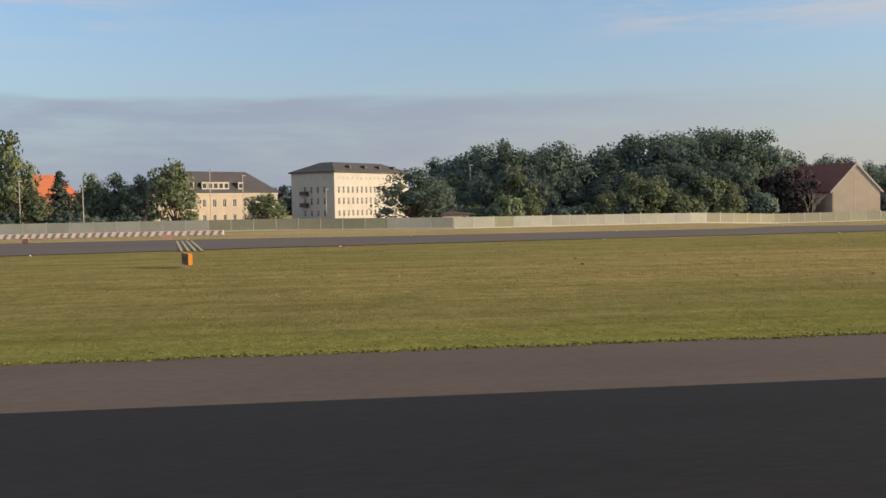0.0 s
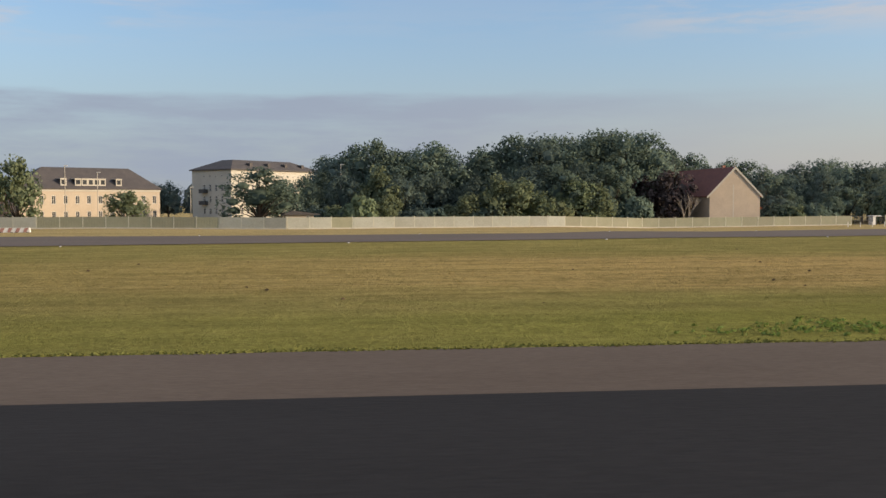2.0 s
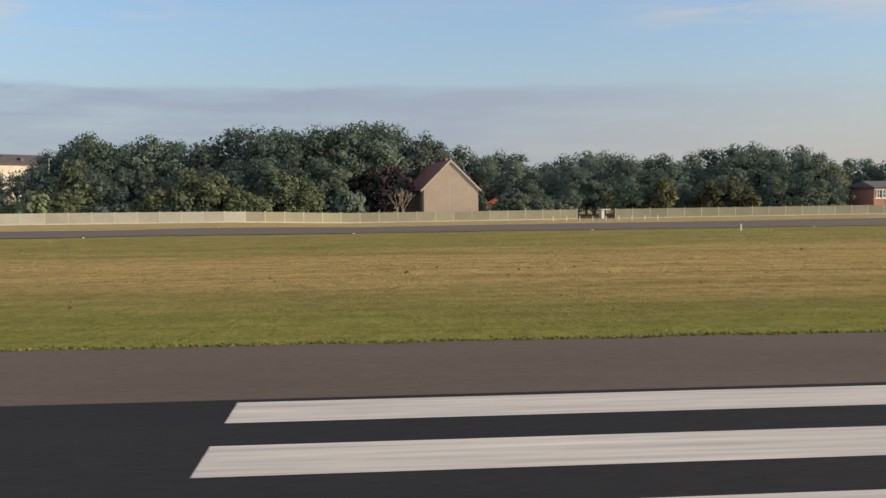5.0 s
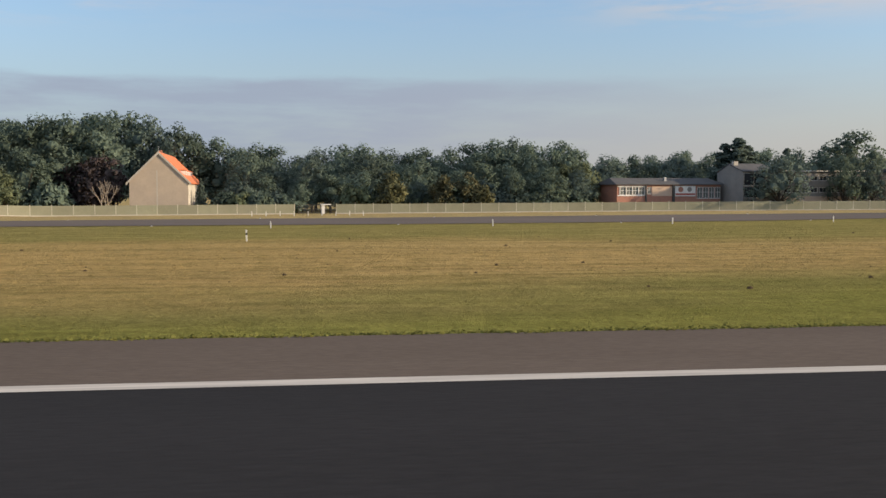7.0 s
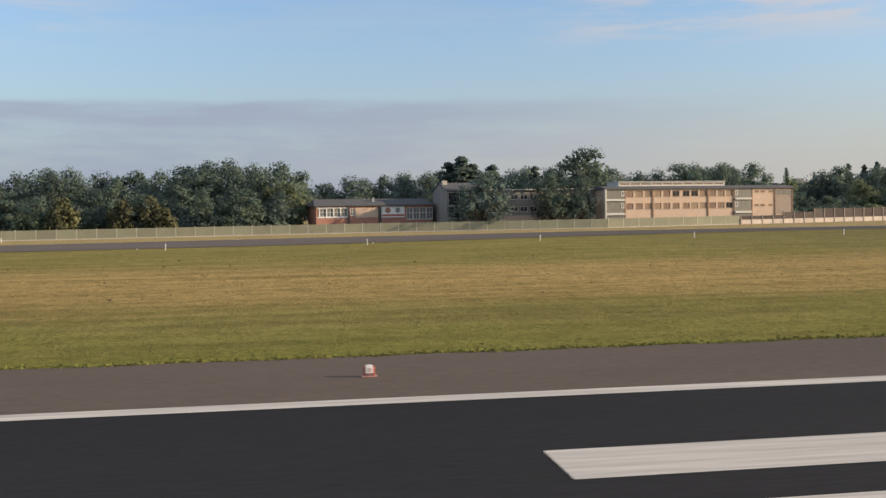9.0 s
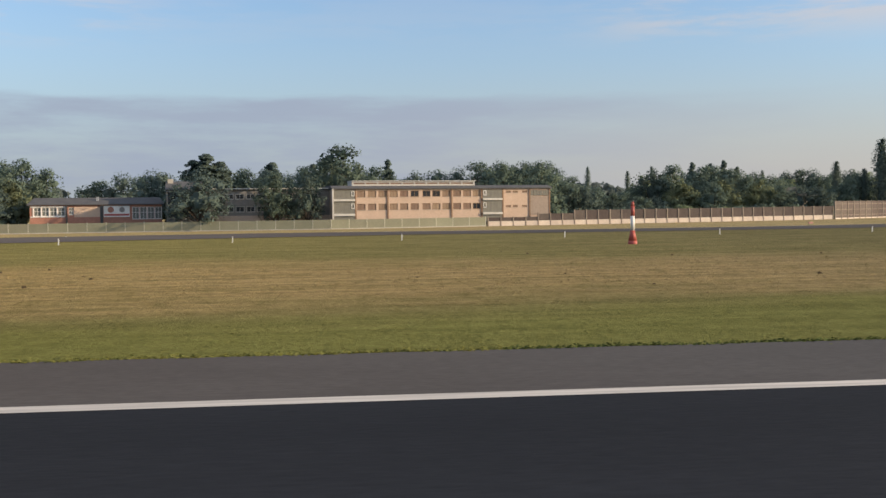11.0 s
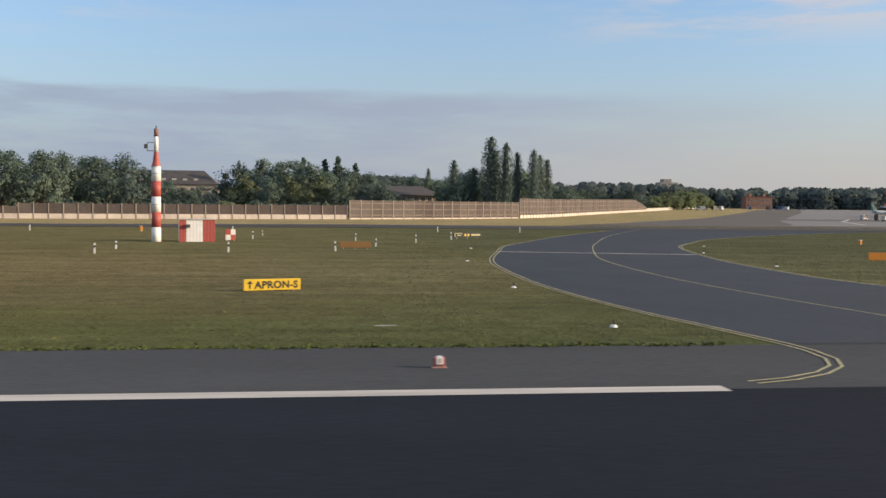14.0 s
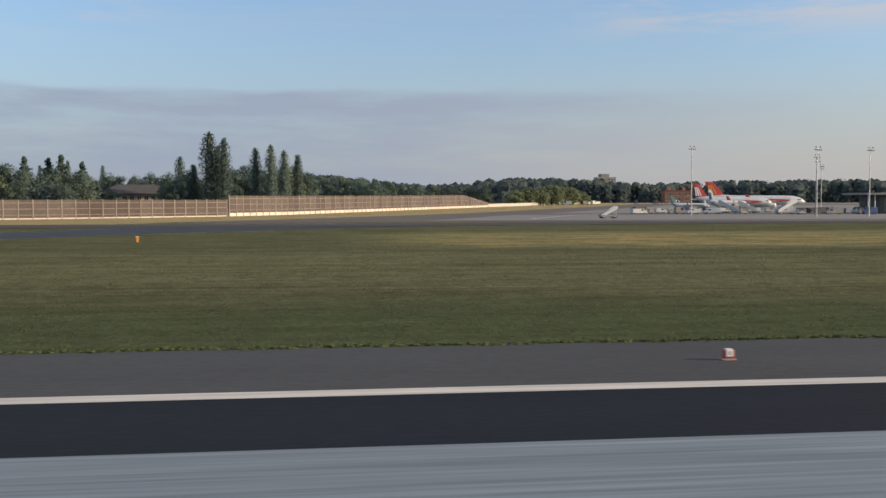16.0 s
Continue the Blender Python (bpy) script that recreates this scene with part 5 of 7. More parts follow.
tree_belt(125, 190, 190, 6.0, SKY_B[0], tuple(v * 0.55 for v in SKY_B[1]), [O[2], O[0]], 17, 2.0, 3)
for x, y, top, ms in ((149, 184, 6.4, YELLOW), (159, 186, 5.7, YELLOW), (164.5, 186, 6.2, YELLOW), (167, 185, 4.0, YELLOW), (143, 186, 4.0, BUSHES[1]), (120.5, 187, 4.2, BUSHES[2]), (118, 182, 2.6, BUSHES[0]), (121, 181, 2.4, BUSHES[1]), (124.5, 181, 2.6, BUSHES[0]), (178, 189, 2.4, BUSHES[1])):
    plant(ms, x, y, top)
plant(SPRUCES[1], 113.6, 183.8, 5.0, 0.62)
for x, top in ((185.5, 8.6), (189.5, 8.8)):
    plant(LIGHT[1], x, 196.5, top, 1.0)
# behind and round the school
SKY_C = ((196, 204, 212, 219, 226, 235, 245, 250, 260, 271, 285, 291, 297, 303), (9.4, 11.6, 12.6, 13.1, 13.4, 13.0, 13, 13.6, 12.6, 11.6, 13.6, 14.3, 14.2, 13.6))
tree_belt(198, 305, 232, 5.0, *SKY_C, O, 25, 1.8, 5)
plant(SPRUCES[1], 225.8, 201.5, 13.9, 1.8)
plant(SPRUCES[0], 223.2, 202.5, 12.7, 1.4)
plant(SPRUCES[0], 228.4, 203, 12.4, 1.5)
plant(SPRUCES[0], 237.5, 226, 13.2, 1.5)
plant(SPRUCES[0], 247, 222, 12.6)
plant(SPRUCES[1], 264.5, 230, 14.0, 0.9)
for x, y, top, w in ((226.7, 183.9, 10.2, 1.1), (240.6, 184.4, 9.9, 0.9), (239, 204, 11.6, 0.8), (245.4, 202, 11.4, 0.75), (252.2, 202, 16.0, 1.3), (246.6, 184.2, 9.2, 0.65), (260, 207, 11.8, 0.8), (214.5, 206.8, 11.3, 0.9), (232.4, 206, 11.5, 0.8), (256.6, 212, 12.8, 0.9), (289, 213, 12.6, 0.9), (297.6, 214, 13.0, 0.9)):
    plant(O[int(x) % 4], x, y, top, w)
# behind the noise barrier
SKY_D = ((296, 302, 307, 311, 314, 318, 331, 336, 342, 348, 352, 358, 366, 371, 374, 389, 392, 398, 406, 414, 422), (13.4, 15.0, 15.0, 14.2, 11, 8.0, 7.5, 12.6, 14.4, 13, 13.8, 12, 12.4, 10.5, 4.2, 4.2, 10.5, 12, 12, 12, 10))
tree_belt(298, 396, 246, 4.8, *SKY_D, O, 35, 1.8, 6)
tree_belt(400, 427, 302, 4.6, (400, 412, 421, 428, 440), (14.5, 14.5, 13.4, 11, 10.4), O, 38, 1.6, 5)
tree_belt(300, 380, 229, 6.0, SKY_D[0], tuple(v * 0.7 for v in SKY_D[1]), [O[0], O[2], LIGHT[0]], 36, 2.0, 5)
for x, y, top in ((400.3, 248.5, 20.2), (402.0, 251, 16.8), (404.0, 247.2, 18.7), (410.6, 264, 17.2), (414.8, 262, 17.9), (418.0, 268, 16.8), (421.5, 274, 15.8), (391.8, 257, 14.4), (396.1, 250, 12.2)):
    plant(POPLARS[int(x) % 2], x, y, top, 1.2 if top > 20 else 0.9, "row of poplars")
for x, y, top in ((351.8, 262, 14.4), (357.5, 263, 14.1), (361, 262, 14.9), (365.8, 264, 13.2)):
    plant(SPRUCES[int(x) % 2], x, y, top, 0.9)
for x in (332, 345, 353, 363, 390):
    plant(POPLARS[x % 2], x, 300, 13.6 + (x % 3) * 0.7, 0.62, "row of poplars")
tree_belt(345, 424, 288, 4.4, (345, 380, 424), (12.0, 11.6, 12.4), O + [LIGHT[0]], 40, 2.0, 5)
for x, y, top, ms in ((369.5, 254, 6.5, LIGHT[0]), (374.5, 256, 6.3, O[0]), (388.5, 256, 7.5, LIGHT[1]), (391, 252, 8.5, O[0])):
    plant(ms, x, y, top)
tree_belt(428, 450, 347, 6, (430, 438, 443, 449, 462), (12, 12.7, 11, 11.2, 9.5), O, 37, 1.5, 4)
tree_belt(440, 500, 430, 7, (440, 500), (12.5, 10), O, 39, 1.5, 8)
for x, y, top in ((519, 455, 8.0), (526, 460, 9.5), (534, 466, 9.8), (541, 472, 11.0), (548, 478, 11.5), (555, 484, 9.0), (562, 492, 7.5)):
    plant(LIGHT[int(x) % 2], x, y, top, 1.5)

for x0, x1, y, seed in ((-60, -24, 160, 101), (28, 66, 170, 102), (66, 90, 180, 106), (119, 131, 188, 103), (146, 190, 190, 104), (298, 372, 224, 105)):
    tree_belt(x0, x1, y, 3.6, (x0, x1), (2.8, 2.8), BUSHES, seed, 1.0, 1.5, 1.2, "undergrowth at the edge of the wood")

# far woods: too many to count
def far_woods():
    rng = random.Random(90)
    verts, faces = [], []
    for row, (y0, lift) in enumerate(((745, 0), (790, 2), (840, 4))):
        x = 395.0
        while x < 1250:
            top = float(np.interp(x, (395, 440, 463, 490, 515, 545, 585, 640, 690, 740, 775, 815, 860, 1250), (24, 23, 20, 17, 15.5, 17.5, 21.5, 20.5, 17, 17, 19.5, 19, 20, 24))) + lift * 0.6 - rng.random() ** 2 * 3.5
            y = y0 + rng.uniform(-18, 18)
            r = rng.uniform(4.5, 7.5)
            z = top - r * 0.8
            while z > -2:
                for _ in range(3):
                    leaves_into(verts, faces, rng, Vector((x + rng.uniform(-3, 3), y + rng.uniform(-3, 3), z + rng.uniform(-1, 1))), r * rng.uniform(0.6, 0.95), 9, 2.6)
                mass_into(verts, faces, rng, Vector((x, y + 3, z)), r * 0.75, 1.0, 4, 6)
                z -= r * 0.75
            x += rng.uniform(3.5, 6.5)
    me = crown_mesh("far_woods", verts, faces, M["leaf_hazed"])
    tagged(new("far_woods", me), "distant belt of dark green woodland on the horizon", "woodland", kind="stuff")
    verts, faces = [], []
    x = -900.0
    while x < 420:
        y = 420 + rng.uniform(-20, 20)
        top = 12 + rng.uniform(-2, 2)
        for z in (top - 4, top - 8, top - 12):
            mass_into(verts, faces, rng, Vector((x, y + 2, z)), 3.0, 1.0, 4, 6)
            for _ in range(3):
                leaves_into(verts, faces, rng, Vector((x + rng.uniform(-3, 3), y, z)), rng.uniform(3, 5), 10, 2.2)
        x += rng.uniform(5, 8)
    me = crown_mesh("far_woods", verts, faces, M["leaf_hazed"])
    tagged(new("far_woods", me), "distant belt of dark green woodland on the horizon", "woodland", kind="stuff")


far_woods()

# ---- airfield furniture ----


def edge_marker(x):
    """Runway edge marker: a red and white box on a painted plate."""
    t = thing("edge_marker", pose(x, 18.95, gz(x, 18.95) + 0.008) @ Matrix.Diagonal((0.75, 0.75, 0.62, 1)), "small red and white runway edge marker box on a plate", "edge marker", "runway edge markers")
    part("base_plate", bevelled(-0.2, 0.2, -0.14, 0.14, 0, 0.035, 0.01), M["marker_plate"], t, "pinkish base plate")
    bm = bmesh.new()
    tube(bm, (-0.12, 0, 0.03), (-0.12, 0, 0.12), 0.025)
    tube(bm, (0.12, 0, 0.03), (0.12, 0, 0.12), 0.025)
    part("foot", bm, M["red"], t)
    b = part("box", bevelled(-0.145, 0.145, -0.09, 0.09, 0.09, 0.345, 0.02), M["red"], t, "red box with rounded edges")
    part("front_panel", bevelled(-0.095, 0.095, -0.102, -0.088, 0.125, 0.35, 0.006), M["white"], b, "white front panel")
    bm = bmesh.new()
    for x0, x1, z0, z1 in ((-0.035, -0.018, 0.18, 0.29), (0.018, 0.035, 0.18, 0.29), (-0.018, 0.018, 0.18, 0.197), (-0.018, 0.018, 0.273, 0.29)):
        box(bm, x0, x1, -0.107, -0.1, z0, z1)
    part("mark", bm, M["brick"], b, "dark mark on the panel")
    part("top_cap", bevelled(-0.08, 0.08, -0.07, 0.07, 0.343, 0.375, 0.012), M["white"], t, "white cap")


M["marker_plate"] = mat("faded_red_paint", (0.42, 0.22, 0.18), (0.34, 0.19, 0.16), 0.8, size=0.3, fine=12, grain=0.2)
for x in (25.81, 67.0, 108.45, 149.98, 191.42, 232.9, 274.35, 315.68, 357.05, 397.5, 437.57):
    edge_marker(x)


def marker_post(x, y, h=0.72, band=False):
    t = thing("marker_post", pose(x, y, gz(x, y), 0, 2.0 * math.sin(x), 0), "white marker post with dark band" if band else "slender white marker post in the grass", "marker post", "taxiway marker posts")
    bm = bmesh.new()
    if h < 0.4:
        t.scale = (0.55, 0.55, 1.0)
    box(bm, -0.055, 0.055, -0.035, 0.035, -0.15, h * (0.55 if band else 1))
    part("post", bm, M["white"], t)
    if band:
        bm = bmesh.new()
        box(bm, -0.058, 0.058, -0.038, 0.038, h * 0.552, h * 0.76)
        part("band", bm, M["black"], t, "black band")
        bm = bmesh.new()
        box(bm, -0.055, 0.055, -0.035, 0.035, h * 0.762, h)
        part("tip", bm, M["white"], t)


for x, y in ((131.1, 99.6), (154.7, 103.5), (176.5, 107.7), (198.7, 112.2), (220.0, 114.6), (239.6, 114.0), (259.2, 113.0), (279.6, 116.5), (300.5, 118.9), (321.4, 119.2), (342.4, 118.5), (345.0, 117.9), (370.5, 124), (381.8, 126)):
    marker_post(x, y)
for x, y, h in ((131.05, 70.2, 0.8), (340.0, 67.2, 0.7), (340.0, 74.3, 0.6), (348.6, 69.6, 0.75), (356.2, 72.5, 0.75), (359.8, 81.7, 0.7), (364.3, 92.0, 0.8), (348.5, 99, 0.8), (349, 108, 0.6), (358.7, 96, 0.75), (369.0, 101, 0.8), (392.0, 33.4, 0.30), (392.6, 39.8, 0.28), (393.6, 46.2, 0.30)):
    marker_post(x, y, h, True)


for i in range(9):
    marker_post(124.2 + i * 2.36, 166.4 + i * 0.1, 0.85)


def lamp(x, y, tall=0.3):
    """Elevated edge light: a pale cone with a dark stem and a glass cap."""
    t = thing("edge_lamp", pose(x, y, gz(x, y) + 0.01) @ Matrix.Scale(0.6, 4), "small elevated edge lamp with pale base", "edge lamp", "exit taxiway lamps")
    bm = bmesh.new()
    tube(bm, (0, 0, 0), (0, 0, 0.11), 0.2, 0.11, 12)
    part("base", bm, M["white"], t)
    bm = bmesh.new()
    tube(bm, (0, 0, 0.11), (0, 0, tall - 0.08), 0.035)
    part("stem", bm, M["black"], t)
    bm = bmesh.new()
    tube(bm, (0, 0, tall - 0.08), (0, 0, tall + 0.03), 0.07, 0.045, 10)
    part("globe", bm, M["black"], t)


for x, y in ((362.7, 25.4), (362.7, 38.7), (364.0, 59.0), (367.5, 79), (387.0, 25.5), (381.9, 39.7), (382.1, 54.6), (385, 72.5), (391.5, 88)):
    lamp(x, y)
for i in range(9):
    x = -20 + i * 27.5
    lamp(x, float(np.interp(x, *NEAR)) - 1.2, 0.28)
    lamp(x + 9, float(np.interp(x + 9, *FAR)) + 1.2, 0.28)


# darker copy of orange, with shade put into the colour of board faces
M["orange_dim"] = mat("dim_orange_paint", (0.22, 0.115, 0.04), (0.18, 0.10, 0.042), 0.8, size=0.8, grain=0.15)


def board(name, x, y, w, h, leg, face, label, category, turn=0.0, back=None, deep=0.05):
    """A sign board on short legs; the face looks along -y."""
    t = thing(name, pose(x, y, gz(x, y), 0, 0, turn), label, category)
    part("panel", bevelled(0, w, -0.05, 2 * deep - 0.05, leg, leg + h, 0.012), back or face, t)
    if back:
        part("face", bevelled(0.03, w - 0.03, -0.062, -0.048, leg + 0.03, leg + h - 0.03, 0.004), face, t)
    for k in (0.12, 0.5, 0.88):
        bm = bmesh.new()
        box(bm, w * k - 0.025, w * k + 0.025, -0.025, 0.025, -0.15, leg + 0.01)
        part("leg", bm, M["steel"], t)
    return t


sign = board("apron_sign", 351.95, 36.9, 2.2, 0.43, 0.03, M["yellow"], "yellow sign board lettered APRON-S with an arrow", "sign", 17)
text = bpy.data.curves.new("lettering", "FONT")
text.body, text.size, text.extrude, text.space_character = "APRON-S", 0.38, 0.003, 1.08
text.offset = 0.012
words = new("lettering", text)
words.data.materials.append(M["black"])
words.parent = sign
words.matrix_basis = pose(0.42, -0.056, 0.115, 90, 0, 0)
bm = bmesh.new()
box(bm, 0.21, 0.26, -0.06, -0.052, 0.11, 0.32)
prism(bm, ((0.12, 0.29), (0.35, 0.29), (0.235, 0.41)), -0.06, -0.052)
part("arrow", fixed(bm), M["black"], sign)

info = board("taxiway_sign", 369.6, 103.5, 3.6, 0.5, 0.15, M["black"], "long black taxiway sign with yellow fields", "sign", 25)
for x0, x1, z0, z1, mt in ((0.1, 1.1, 0.54, 0.62, "yellow_line"), (0.1, 0.2, 0.2, 0.52, "yellow_line"), (0.45, 0.95, 0.3, 0.42, "yellow_line"), (2.3, 3.5, 0.3, 0.5, "yellow_line")):
    bm = bmesh.new()
    box(bm, x0, x1, -0.062, -0.052, z0, z1)
    part("text_bar", bm, M[mt], info)
bm = bmesh.new()
box(bm, 1.4, 1.62, -0.07, -0.064, 0.28, 0.52)
box(bm, 1.8, 2.02, -0.07, -0.064, 0.28, 0.52)
part("text_bar", bm, M["yellow"], info)
board("orange_sign", 392.4, 61.8, 2.6, 0.52, 0.06, M["orange"], "orange back of a taxiway sign board", "sign", -8)
board("orange_sign", 389.9, 49.0, 2.3, 0.48, 0.05, M["orange"], "orange back of a taxiway sign board", "sign", -6)
board("orange_sign", 356.6, 76.6, 2.5, 0.5, 0.1, M["orange_dim"], "dimmed orange back of a sign board", "sign", 6)
stop = board("yellow_stop_board", -2.7, 63.2, 2.0, 0.72, 0.2, M["orange_dim"], "sign board with face browned for shade and orange edges on short white legs", "sign", -70, M["orange"], 0.13)
for x0, x1, z in ((0.25, 0.7, 0.42), (0.85, 1.2, 0.42), (1.35, 1.75, 0.42)):
    bm = bmesh.new()
    box(bm, x0, x1, -0.068, -0.061, z, z + 0.3)
    part("text_bar", bm, M["black"], stop)
board("red_sign", -14.3, 122.5, 1.3, 0.5, 0.12, M["marker_plate"], "small red and white taxiway sign", "sign", 8)
board("red_sign", 335.2, 163, 0.9, 0.34, 0.1, M["marker_plate"], "small red taxiway sign in the grass", "sign", 8)


def papi(x, y):
    """Approach light unit: a slim housing on two pairs of legs."""
    t = thing("approach_light_unit", pose(x, y, gz(x, y), 0, 0, -6) @ Matrix.Diagonal((0.68, 0.68, 0.86, 1)), "approach light unit with orange-topped dark housing on white legs", "light unit", "row of approach light units")
    h = part("housing", bevelled(-0.36, 0.36, -0.3, 0.3, 0.42, 0.575, 0.02), M["dark_steel"], t)
    part("lid", bevelled(-0.39, 0.39, -0.33, 0.33, 0.575, 0.63, 0.012), M["lid"], h, "weathered orange lid")
    for k in (-0.2, 0, 0.2):
        bm = bmesh.new()
        tube(bm, (-0.36, k, 0.5), (-0.375, k, 0.5), 0.055, sides=12)
        part("lens", bm, M["lens"], h)
    for xx in (-0.26, 0.26):
        for yy in (-0.22, 0.22):
            bm = bmesh.new()
            tube(bm, (xx, yy, -0.1), (xx, yy, 0.425), 0.03)
            part("leg", bm, M["white"], t)
    if y < 30:
        bm = bmesh.new()
        box(bm, 0.3, 0.62, -0.08, 0.08, -0.02, 0.07)
        part("cable_box", bm, M["white"], t)


M["lid"] = mat("weathered_orange_lid", (0.42, 0.33, 0.20), (0.33, 0.26, 0.16), 0.7, size=0.3, grain=0.15)
for x, y in ((402.3, 26.3), (402.7, 33.6), (403.05, 40.7), (403.4, 47.8)):
    papi(x, y)


def junction_box(x, y, h, material, label, turn=0):
    t = thing("junction_box", pose(x, y, gz(x, y), 0, 0, turn), label, "junction box")
    part("cabinet", bevelled(-0.13, 0.13, -0.12, 0.12, 0.08, h, 0.015), material, t)
    part("cap", bevelled(-0.16, 0.14, -0.14, 0.14, h, h + 0.05, 0.01), M["white"] if h > 0.2 else material, t, "cap")
    bm = bmesh.new()
    tube(bm, (0, 0, -0.1), (0, 0, 0.09), 0.06)
    part("foot", bm, M["white"], t)
    return t


info = board("distance_sign", 406.15, 27.3, 0.62, 0.36, 0.13, M["yellow"], "small yellow sign board with orange back and dark lettering", "sign", 72, M["orange"])
for x0, x1, z in ((0.14, 0.42, 0.37), (0.12, 0.5, 0.29), (0.22, 0.36, 0.2)):
    bm = bmesh.new()
    box(bm, x0, x1, -0.068, -0.061, z, z + 0.05)
    part("text_bar", bm, M["black"], info)
junction_box(334.1, 119.5, 0.6, M["orange"], "orange cable cabinet with white cap beside the taxiway", 0)
junction_box(411.5, 94.6, 0.5, M["orange"], "orange cable cabinet with white cap in the grass", 10)
junction_box(-29.5, 119.5, 0.62, M["brick_dull"], "brown cable cabinet beside the taxiway", 0).scale = (2.6, 1.6, 1.0)
stub = thing("marker_stub", pose(388.3, 27.9, gz(388, 28)), "small faded red marker stub in the grass", "marker stub")
bm = bmesh.new()
tube(bm, (0, 0, -0.1), (0, 0, 0.2), 0.045, 0.035, 8)
part("stub", bm, M["red"], stub)
bm = bmesh.new()
tube(bm, (0, 0, 0.2), (0, 0, 0.23), 0.05, 0.02, 8)
part("cap", bm, M["marker_plate"], stub)


def covers():
    for i, (x, y, w) in enumerate(((396.5, 27.2, 1.0), (356.5, 26.0, 0.6), (22.5, 24.4, 1.3), (113.5, 24.6, 1.1))):
        t = thing("drain_cover", pose(x, y, gz(x, y), 0, 0, 4 * i), "flat grey concrete drain cover in the grass", "drain cover", "drain covers")
        part("slab", bevelled(-w / 2, w / 2, -0.08, 0.08, -0.1, 0.015, 0.006), M["grey_wall"], t)


covers()


def striped_mast():
    """Tall red and white banded mast with a thinner top and a side bracket."""
    x, y = 340.35, 90.7
    t = thing("striped_mast", pose(x, y, gz(x, y)), "tall red and white banded mast with thinner top", "mast")
    bands = ((0.0, 1.33, "white"), (1.33, 2.7, "red"), (2.7, 4.1, "white"), (4.1, 5.5, "red"), (5.5, 6.85, "white"))
    for z0, z1, c in bands:
        bm = bmesh.new()
        tube(bm, (0, 0, z0 - (0.2 if z0 == 0 else 0)), (0, 0, z1), 0.42, 0.42, 20)
        part("band", bm, M[c], t, "%s band" % c, True)
    for z in (3.4, 6.2, 6.85):
        bm = bmesh.new()
        tube(bm, (0, 0, z - 0.03), (0, 0, z + 0.03), 0.45, 0.45, 20)
        part("flange", bm, M["steel"], t)
    bm = bmesh.new()
    tube(bm, (0, 0, 6.85), (0, 0, 7.3), 0.42, 0.3, 20)
    tube(bm, (0, 0, 7.3), (0, 0, 8.15), 0.3, 0.19, 20)
    part("taper", bm, M["red"], t, "tapering red section")
    bm = bmesh.new()
    tube(bm, (0, 0, 8.15), (0, 0, 9.55), 0.19, 0.19, 16)
    part("band", bm, M["white"], t, "white upper band", True)
    bm = bmesh.new()
    tube(bm, (0, 0, 9.55), (0, 0, 10.25), 0.2, 0.2, 16)
    part("band", bm, M["brick_dull"], t, "dull dark red upper band", True)
    bm = bmesh.new()
    tube(bm, (0, 0, 10.25), (0, 0, 10.5), 0.05)
    part("obstruction_lamp", bm, M["dark_steel"], t)
    br = bmesh.new()
    for z in (8.25, 9.0):
        tube(br, (0, 0, z), (-0.8, 0, z), 0.03, sides=6)
    tube(br, (-0.78, 0, 8.25), (-0.78, 0, 9.0), 0.03, sides=6)
    b = part("bracket", br, M["dark_steel"], t, "side bracket")
    part("lamp_box", bevelled(-1.05, -0.75, -0.14, 0.14, 8.45, 8.85, 0.03), M["dark_steel"], b)


def striped_pole():
    x, y = 280.2, 91.4
    t = thing("striped_pole", pose(x, y, gz(x, y)), "red and white pole on a flared red foot", "mast")
    for z0, z1, r0, r1, c in ((-0.2, 0.35, 0.48, 0.42, "red"), (0.35, 1.35, 0.42, 0.2, "red"), (1.35, 2.75, 0.2, 0.19, "white"), (2.75, 3.7, 0.19, 0.18, "red"), (3.7, 4.15, 0.18, 0.1, "red")):
        bm = bmesh.new()
        tube(bm, (0, 0, z0), (0, 0, z1), r0, r1, 18)
        part("band", bm, M[c], t, "%s section" % c, True)
    bm = bmesh.new()
    tube(bm, (0, 0, 4.15), (0, 0, 4.35), 0.05)
    part("tip", bm, M["dark_steel"], t)


def equipment_hut():
    x, y = 342.4, 90.6
    t = thing("equipment_hut", pose(x, y, gz(x, y), 0, 0, 10), "red and white panelled equipment hut beside the mast", "hut")
    bm = bmesh.new()
    box(bm, 0.02, 3.18, 0.02, 2.1, -0.2, 2.0)
    part("core", bm, M["white"], t)
    edges = ((0.0, 0.62, "red"), (0.62, 2.1, "white"), (2.1, 2.75, "red"), (2.75, 3.2, "red"))
    for x0, x1, c in edges:
        part("wall_panel", sheet_panel(x1 - x0 - 0.01, 2.02, max(2, int((x1 - x0) / 0.25)), 0.008), M[c], t, "%s ribbed panel" % c).matrix_basis = pose(x0, 0, 0)
    for y0, y1, c in ((0.0, 0.7, "red"), (0.7, 1.4, "white"), (1.4, 2.1, "red")):
        part("wall_panel", sheet_panel(y1 - y0 - 0.01, 2.02, 3, 0.008), M[c], t, "%s ribbed panel" % c).matrix_basis = pose(3.2, y0, 0, 0, 0, 90)
    part("roof", bevelled(-0.08, 3.3, -0.1, 2.2, 2.02, 2.1, 0.02), M["kerb"], t)
    bm = bmesh.new()
    box(bm, 0.55, 0.95, -0.25, -0.04, 1.3, 1.6)
    part("air_unit", bm, M["dark_steel"], t)


